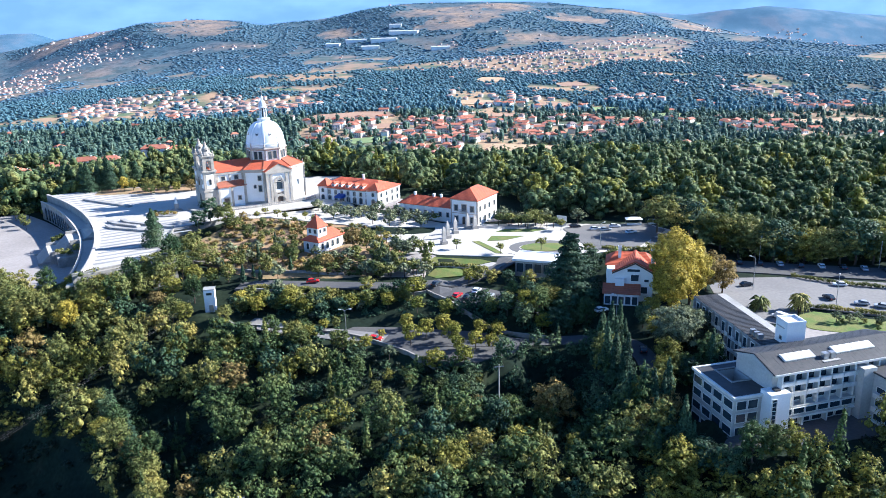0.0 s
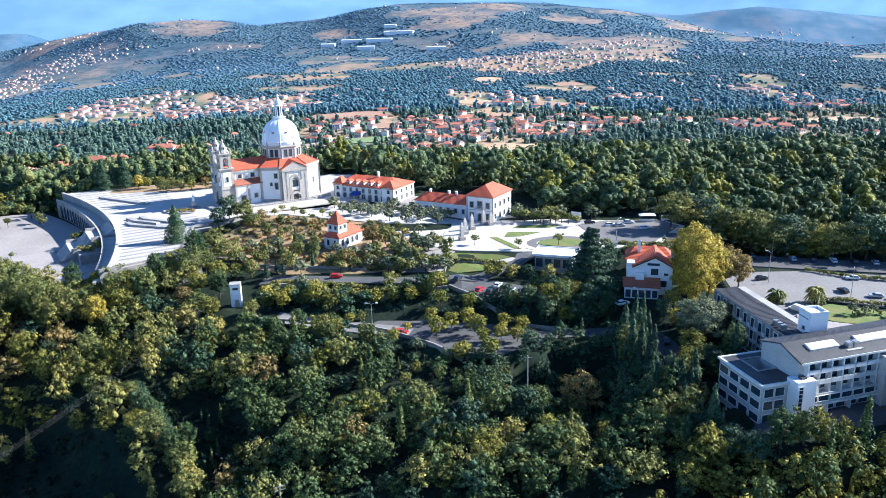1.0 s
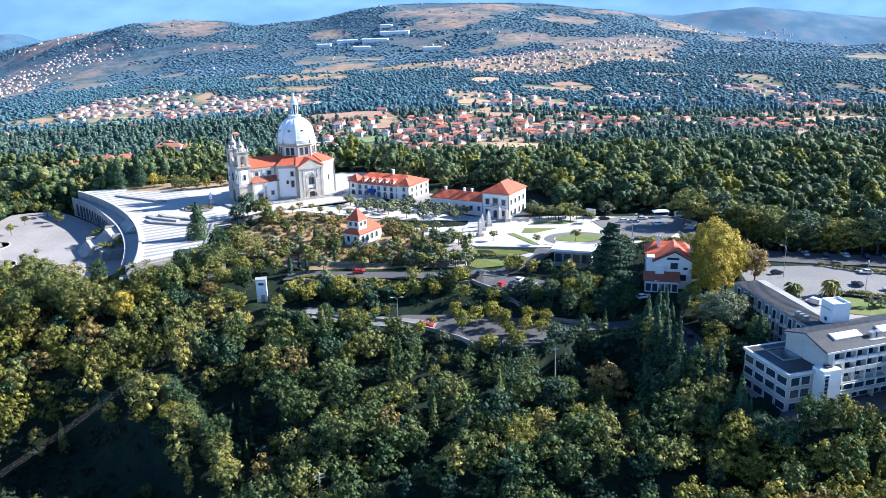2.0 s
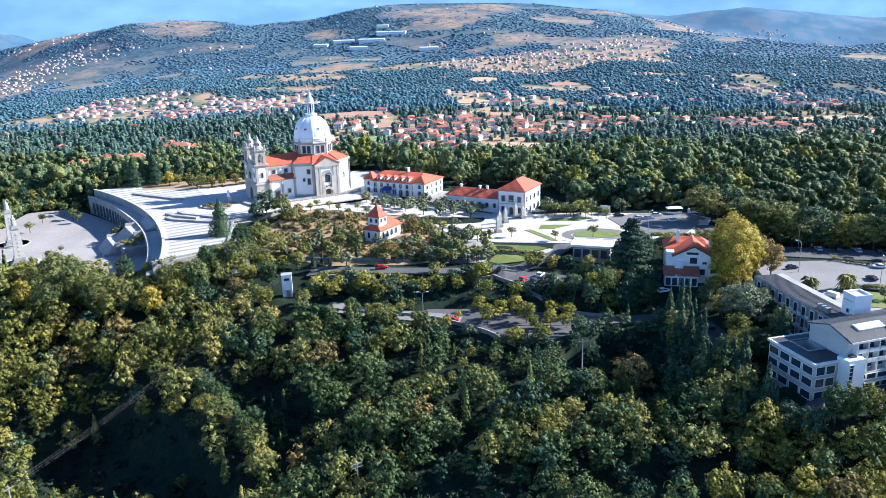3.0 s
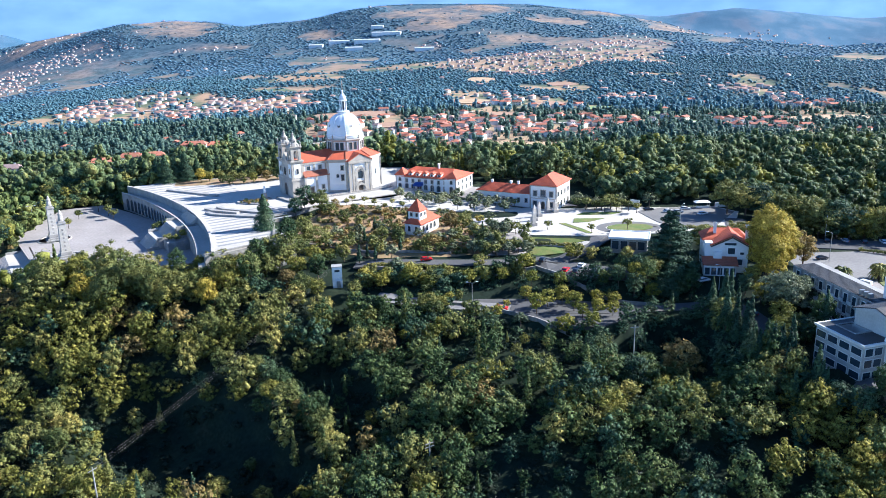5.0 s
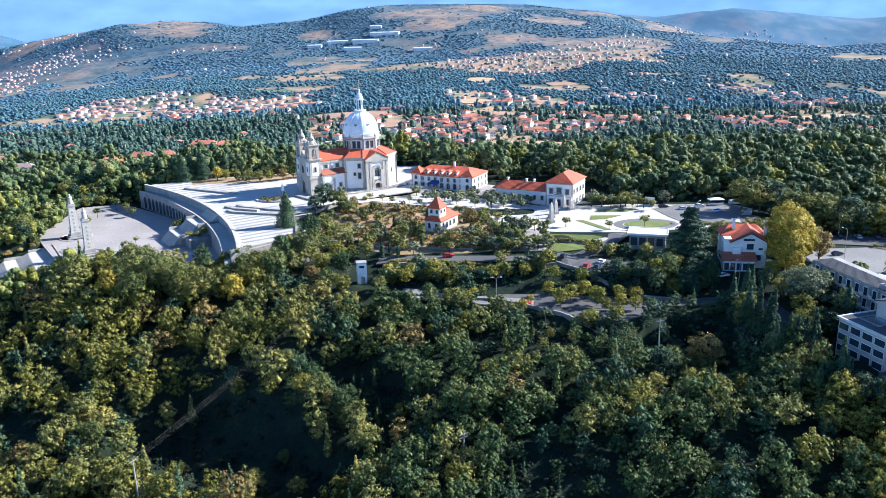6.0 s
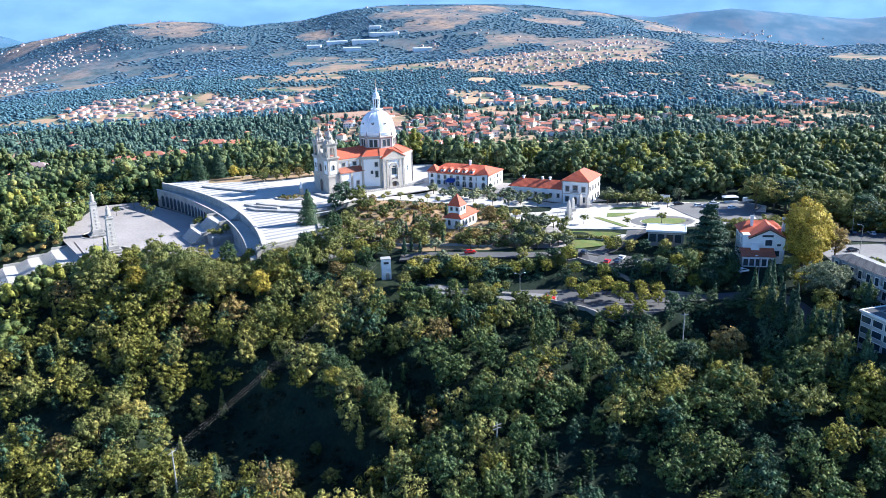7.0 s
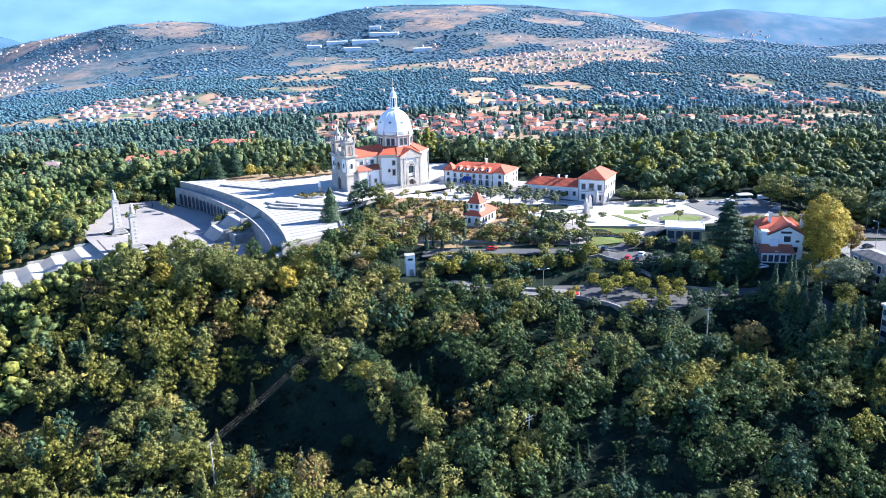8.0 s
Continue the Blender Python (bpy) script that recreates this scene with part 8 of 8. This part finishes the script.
# farther woods towards the villages
def tuft(seed, h, r, leaves, size, up=0.35, knob=(KNOB_V, KNOB_F)):
    """A loose small crown of leaf clumps, most of them facing the sky."""
    g = np.random.default_rng(seed)
    d = g.normal(size=(leaves, 3))
    d[:, 2] = np.abs(d[:, 2]) * 1.1 - 0.25
    d /= np.linalg.norm(d, axis=1)[:, None]
    p = d * np.array([r, r, h]) * g.uniform(0.75, 1.1, (leaves, 1))
    n = d * 0.9 + g.normal(size=(leaves, 3)) * 0.35 + np.array([0, 0, up])
    n /= np.linalg.norm(n, axis=1)[:, None]
    t = np.cross(n, g.normal(size=(leaves, 3)))
    t /= np.linalg.norm(t, axis=1)[:, None]
    b = np.cross(n, t)
    s = size * g.uniform(0.7, 1.4, (leaves, 1))
    v = np.stack([p - t * s * 0.9 - b * s * 0.5, p + t * s * 0.9 - b * s * 0.5, p + b * s], 1).reshape(-1, 3)
    j = knob[0] * g.uniform(0.75, 1.1, (len(knob[0]), 1)) * np.array([r * 0.84, r * 0.84, h * 0.46]) + np.array([0, 0, h * 0.42])
    return np.concatenate([v, j]), np.concatenate([np.arange(leaves * 3).reshape(-1, 3), knob[1] + leaves * 3])


TINY = [tuft(61, 7, 3.8, 18, 1.1, 0.3), tuft(62, 9, 3.6, 20, 1.1, 0.3), tuft(63, 11, 3.2, 20, 1.1, 0.25), tuft(64, 11, 2.0, 12, 0.8, 0.2), tuft(65, 6, 4.4, 18, 1.2, 0.3)]
px, py = scatter(rng, -1300, 1300, 560, 1300, 8.0)
ok = seen_sector(px, py) & (rng.random(len(px)) < np.maximum(wooded(px, py) * 0.93, 0.24 * (ellipse(px, py, FIELDS) > 1.1)))
r2 = rows_for(px[ok], py[ok], 0.5, 1.6, [0.26, 0.24, 0.2, 0.1, 0.2])
joined("valley_woods", "dark green woods before the villages", WOODS, r2[r2[:, 1] < 900], TINY)
joined("blue_valley_woods", "woods round the villages, faintly blued for haze", WOODS_MID, r2[(r2[:, 1] >= 900) & (r2[:, 1] < 1200)], TINY)
joined("outer_valley_woods", "woods behind the villages, blued for haze", WOODS_BLUE, r2[r2[:, 1] >= 1200], TINY)
# flattened, sky-facing crowns keep contrast low in place of haze
SPECK = [tuft(71, 5.0, 6.0, 7, 1.7, 0.7, (BALL_V, BALL_F)), tuft(72, 6.2, 5.6, 7, 1.7, 0.7, (BALL_V, BALL_F)), tuft(73, 4.0, 6.6, 7, 1.8, 0.7, (BALL_V, BALL_F)), tuft(74, 8.0, 4.2, 6, 1.4, 0.5, (BALL_V, BALL_F))]
px, py = scatter(rng, -1500, 1500, 1300, 2100, 9.6)
ok = seen_sector(px, py) & (rng.random(len(px)) < np.maximum(wooded(px, py) * 0.9, 0.08 * (ellipse(px, py, FIELDS) > 1.1)))
joined("eucalyptus_woods", "woods beyond the villages, blued for haze", WOODS_BLUE, rows_for(px[ok], py[ok], 0.7, 1.3, [0.3, 0.3, 0.2, 0.2]), SPECK)
FARSPECK = [tuft(81, 3.6, 8.2, 3, 2.6, 1.4, (BALL_V, BALL_F)), tuft(82, 4.6, 7.6, 3, 2.4, 1.4, (BALL_V, BALL_F)), tuft(83, 3.0, 9.0, 3, 2.7, 1.4, (BALL_V, BALL_F))]
px, py = scatter(rng, -3000, 3000, 2100, 4480, 15.0)
ok = seen_sector(px, py) & (rng.random(len(px)) < np.clip(wooded(px, py) * 1.2 - 0.1, 0.02, 0.95) * (py < 3700))
joined("distant_woods", "woods on distant hills in a haze-blue leaf colour", WOODS_FAR, rows_for(px[ok], py[ok], 0.6, 1.35, [0.4, 0.3, 0.3]), FARSPECK)
for k, row in enumerate(FIELDS):
    cx, cy, rx, ry, turn = row
    c, q = math.cos(radians(turn)), math.sin(radians(turn))
    pts = [(1, -0.8), (0.9, 0.7), (0.3, 1.0), (-0.8, 0.9), (-1.0, 0.2), (-0.9, -0.9), (0.1, -1.0)]
    drape("valley_field", [(cx + rx * a * c - ry * b * q, cy + rx * a * q + ry * b * c) for a, b in pts][::1], 1.0, (FIELD_TAN, FIELD_BROWN, FIELD_TAN, FIELD_BROWN, FIELD_GREEN, FIELD_GREEN)[k % 6], "open field between the villages", 25.0, 3.0)
for pts in ([(5, 835), (16, 900), (33, 1010), (60, 1090), (40, 1180)], [(-240, 960), (-150, 985), (-60, 1045), (20, 1060)], [(-60, 1105), (60, 1090), (220, 1075), (420, 1070), (600, 1060)], [(-600, 1440), (-420, 1430), (-240, 1400), (-60, 1330), (60, 1180)]):
    ribbon("valley_road", pts, 8.0, 1.2, PAVING, "pale village road across the valley", 2.5)


# ---- villages ----
def village_house(seed):
    g = random.Random(seed)
    L, D, h = g.uniform(9, 15), g.uniform(8, 11), g.choice((3.4, 5.8, 6.0))
    t = thing("village_house", "white village house with a terracotta tiled roof", "house", group="village houses")
    part("wall", box(B(), -L / 2, L / 2, -D / 2, D / 2, -2.5, h), CREAM if seed % 3 == 0 else PLASTER, t)
    part("roof", hip_roof(B(), -L / 2, L / 2, -D / 2, D / 2, h + 0.2, 2.2, 0.5, 0.2, g.choice((0.0, 3.0, 4.0))), SLATE if seed == 4 else TILE_FAR, t)
    first = None
    for k in range(3):
        for z in ((1.0, 3.8) if h > 4 else (1.0,)):
            at = Matrix.Translation((-L / 2 + L * (k + 0.5) / 3, -D / 2, z))
            if first is None:
                first = part("window", box(B(), -0.6, 0.6, -0.06, 0, 0, 1.4), GLASS, t, "", at)
            else:
                twin(first, t, at)
    return t


HOUSES = [village_house(k) for k in range(6)]
px, py = scatter(rng, -760, 760, 840, 1620, 15.0)
prob = np.zeros(len(px))
for row in VILLAGES:
    prob = np.maximum(prob, row[4] * np.clip(1.45 - ellipse(px, py, [row]), 0, 0.62))
ok = seen_sector(px, py) & (rng.random(len(px)) < np.maximum(prob, 0.02)) & (ellipse(px, py, FIELDS) > 1.1)
px, py = px[ok], py[ok]
for n, (x, y) in enumerate(zip(px[:300], py[:300])):
    m = pose(float(x), float(y), at_ground(x, y), 0, 0, rng.choice((0, 90, 180)) + rng.normal() * 22 - 15)
    if n < 6:
        HOUSES[n].matrix_world = m
    else:
        copy_thing(HOUSES[n % 6], m)


def house_cells(places, name, label, mats):
    out = []
    for which in (0, 1):
        vs, fs, n = [], [], 0
        for x, y, z, s, a, _ in places:
            L, D, h = 6.2 * s, 3.8 * s, 5.2 * s
            if which == 0:
                v = np.array([(sx * L, sy * D, zz) for zz in (-4, h) for sx, sy in ((-1, -1), (1, -1), (1, 1), (-1, 1))])
                f = np.array([(0, 1, 5), (0, 5, 4), (1, 2, 6), (1, 6, 5), (2, 3, 7), (2, 7, 6), (3, 0, 4), (3, 4, 7)])
            else:
                L, D = L + 0.25, D + 0.25
                v = np.array([(-L, -D, h), (L, -D, h), (L, D, h), (-L, D, h), (-L * 0.8, 0, h + 1.7), (L * 0.8, 0, h + 1.7)])
                f = np.array([(0, 1, 5), (0, 5, 4), (2, 3, 4), (2, 4, 5), (1, 2, 5), (3, 0, 4)])
            c, q = math.cos(a), math.sin(a)
            vs.append(np.stack([v[:, 0] * c - v[:, 1] * q + x, v[:, 0] * q + v[:, 1] * c + y, v[:, 2] + z], 1))
            fs.append(f + n)
            n += len(v)
        me = tri_mesh(name, np.concatenate(vs), np.concatenate(fs), mats[which])
        out.append(tagged(new(name + ("_walls", "_roofs")[which], me), label, "houses", kind="stuff"))
    return out


extra = rows_for(px[300:], py[300:], 0.8, 1.1, [1.0])
px, py = scatter(rng, -2300, 2300, 1500, 4200, 18.0)
prob = np.zeros(len(px))
for row in TOWNS:
    prob = np.maximum(prob, row[4] * np.clip(1.3 - ellipse(px, py, [row]), 0, 0.85))
ok = seen_sector(px, py) & (rng.random(len(px)) < np.maximum(prob * 0.75, 0.005))
far_rows = np.concatenate([extra, rows_for(px[ok], py[ok], 0.45, 1.0, [1.0])]) if len(extra) else rows_for(px[ok], py[ok], 0.45, 1.0, [1.0])
house_cells(far_rows, "distant_town", "distant scattered white houses with clay roofs", (FAR_PLASTER, FAR_TILE))

# ---- the hazy far distance ----
def far_ridge(name, label, dist, base, amp, seed, colour, glow):
    bm = B()
    prev = None
    for k in range(161):
        a = radians(-44 + 84 * k / 160)
        x, y = dist * math.tan(a) - 35, dist
        z = base + amp * (float(hills(x, y, 1500, seed)) * 1.2 + 0.5 * float(hills(x, y, 500, seed + 1)) + 0.2 * float(hills(x, y, 170, seed + 2)))
        row = [bm.verts.new((x, y, -260)), bm.verts.new((x, y, z))]
        if prev:
            bm.faces.new((prev[0], prev[1], row[1], row[0]))
        prev = row
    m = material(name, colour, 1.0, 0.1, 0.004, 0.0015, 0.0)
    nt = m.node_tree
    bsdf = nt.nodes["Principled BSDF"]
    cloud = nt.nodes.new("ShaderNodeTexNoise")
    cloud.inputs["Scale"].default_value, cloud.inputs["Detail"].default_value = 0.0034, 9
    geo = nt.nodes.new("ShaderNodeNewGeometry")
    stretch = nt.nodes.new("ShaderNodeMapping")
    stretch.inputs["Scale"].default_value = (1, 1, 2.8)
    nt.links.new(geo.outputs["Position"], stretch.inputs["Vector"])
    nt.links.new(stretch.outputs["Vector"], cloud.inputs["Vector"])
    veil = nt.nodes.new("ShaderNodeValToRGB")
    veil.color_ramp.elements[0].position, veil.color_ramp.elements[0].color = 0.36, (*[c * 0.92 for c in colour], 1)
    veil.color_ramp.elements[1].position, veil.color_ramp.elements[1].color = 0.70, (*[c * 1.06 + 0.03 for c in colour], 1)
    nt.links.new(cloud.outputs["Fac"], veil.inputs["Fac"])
    # the sheet glows: brightness and blue of the haze are put into it
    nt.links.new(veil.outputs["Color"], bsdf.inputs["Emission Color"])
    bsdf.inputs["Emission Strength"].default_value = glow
    bsdf.inputs["Specular IOR Level"].default_value = 0.0
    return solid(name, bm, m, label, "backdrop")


far_ridge("backdrop_mountains", "glowing backdrop sheet of pale blue mountains with painted sky haze", 4900, 288, 14, 21, (0.135, 0.19, 0.265), 0.85)


# ---- houses and sheds below the square, factories on the far slope ----
def hamlet_house(x, y, turn, L, D, h, roof, label):
    t = thing("hamlet_house", label, "house", x, y, at_ground(x, y), turn, "hamlet houses")
    part("wall", box(B(), -L / 2, L / 2, -D / 2, D / 2, -3, h), PLASTER, t)
    part("roof", hip_roof(B(), -L / 2, L / 2, -D / 2, D / 2, h + 0.2, 2.4, 0.6, 0.25, 3.0), roof, t)
    for k in range(3):
        opening(t, -L / 2 + L * (k + 0.5) / 3, -D / 2, 1.0, 0, 1.3, 1.5, False, 0.15, WHITE_PAINT)
    part("chimney", box(B(), L * 0.2, L * 0.2 + 0.8, -0.4, 0.4, h, h + 3.2), PLASTER, t)


for x, y, turn, L, D, h, roof in ((-304, 496, 10, 15, 9, 5, SLATE), (-273, 500, -5, 13, 10, 4, TILE_FAR), (-252, 516, 15, 16, 9, 4, TILE_FAR), (-237, 528, 15, 15, 9, 5, TILE_FAR), (-219, 524, 20, 12, 9, 6, TILE_FAR), (-203, 566, 5, 18, 10, 7, TILE_FAR), (-182, 572, 5, 24, 10, 5, TILE_FAR), (-316, 470, 0, 12, 9, 4, TILE_FAR), (-282, 468, 8, 12, 8, 3.4, TILE_FAR), (-262, 492, 8, 14, 8, 3.4, TILE_FAR)):
    hamlet_house(x, y, turn, L, D, h, roof, "white hamlet house with a clay roof among trees" if roof != SLATE else "white hamlet house with a grey roof among trees")
FACTORY_ROOF = material("pale_sheet_roof", (0.60, 0.62, 0.63), 0.6, 0.2, 0.05, 0.02, 0.0, second=(0.45, 0.48, 0.50))
for x, y, L, D in ((-335, 2724, 46, 30), (-261, 2758, 70, 34), (-203, 2622, 56, 28), (-163, 2716, 86, 34), (-98, 2798, 100, 32), (-132, 2924, 42, 26), (24, 2558, 60, 24)):
    f = thing("factory_hall", "large white low-roofed factory hall on a distant slope", "factory", x, y, at_ground(x, y), rnd.uniform(-12, 12), "factory halls")
    part("wall", box(B(), -L / 2, L / 2, -D / 2, D / 2, -14, 8), PLASTER, f)
    part("roof", hip_roof(B(), -L / 2, L / 2, -D / 2, D / 2, 8.3, 2.6, 0.8, 0.4, 0.0), FACTORY_ROOF, f)


# ---- garden rows ----
gp = [Kind("garden_row", "", LEAF_RUST, "round", 1.2, 1.1, 0.0, 6, 200, 0.16, 90, ""), Kind("garden_row", "", LEAF, "round", 1.5, 1.1, 0.0, 6, 200, 0.16, 91, "")]
rows = [[], []]
for k in range(13):
    y0 = 252 + k * 3.9
    for x in np.arange(-88, -8, 1.7):
        yy = y0 + 0.18 * (-x - 50) + rng.uniform(-0.7, 0.7)
        if bool(inside(np.array([x]), np.array([yy]), GARDEN)[0]) and rng.random() < 0.62 and math.hypot(x + 40, yy - 271) > 9:
            w = int(rng.random() < (0.35 if x < -40 else 0.75))
            rows[w].append((x, yy, at_ground(x, yy) + 0.1, rng.uniform(0.6, 1.3), rng.uniform(0, 6.28), 0))
joined("tawny_garden_rows", "tawny-orange rows of dry garden shrubs", LEAF_RUST, rows[0], [(gp[0].v, gp[0].f)])
joined("green_garden_rows", "green rows of low garden shrubs", LEAF, rows[1], [(gp[1].v, gp[1].f)])
hedge = []
for pts in ([(118, 246), (128, 238), (142, 232), (170, 224)], [(110, 218), (120, 213.6), (129, 209.4), (150, 203)], [(-62, 238), (-40, 235), (-10, 232)], [(58, 262), (75, 258), (84, 262)], [(-2, 252.6), (8, 252.4), (16, 249.8)]):
    for x, y in ribbon_pts(pts, 1.2):
        hedge.append((x, y, (-11.1 if x > 100 else at_ground(x, y)) + 0.05, rng.uniform(0.7, 1.1), rng.uniform(0, 6.28), 0))
joined("low_hedges", "low clipped green hedges along roads and lawns", LEAF, hedge, [(gp[1].v, gp[1].f)])
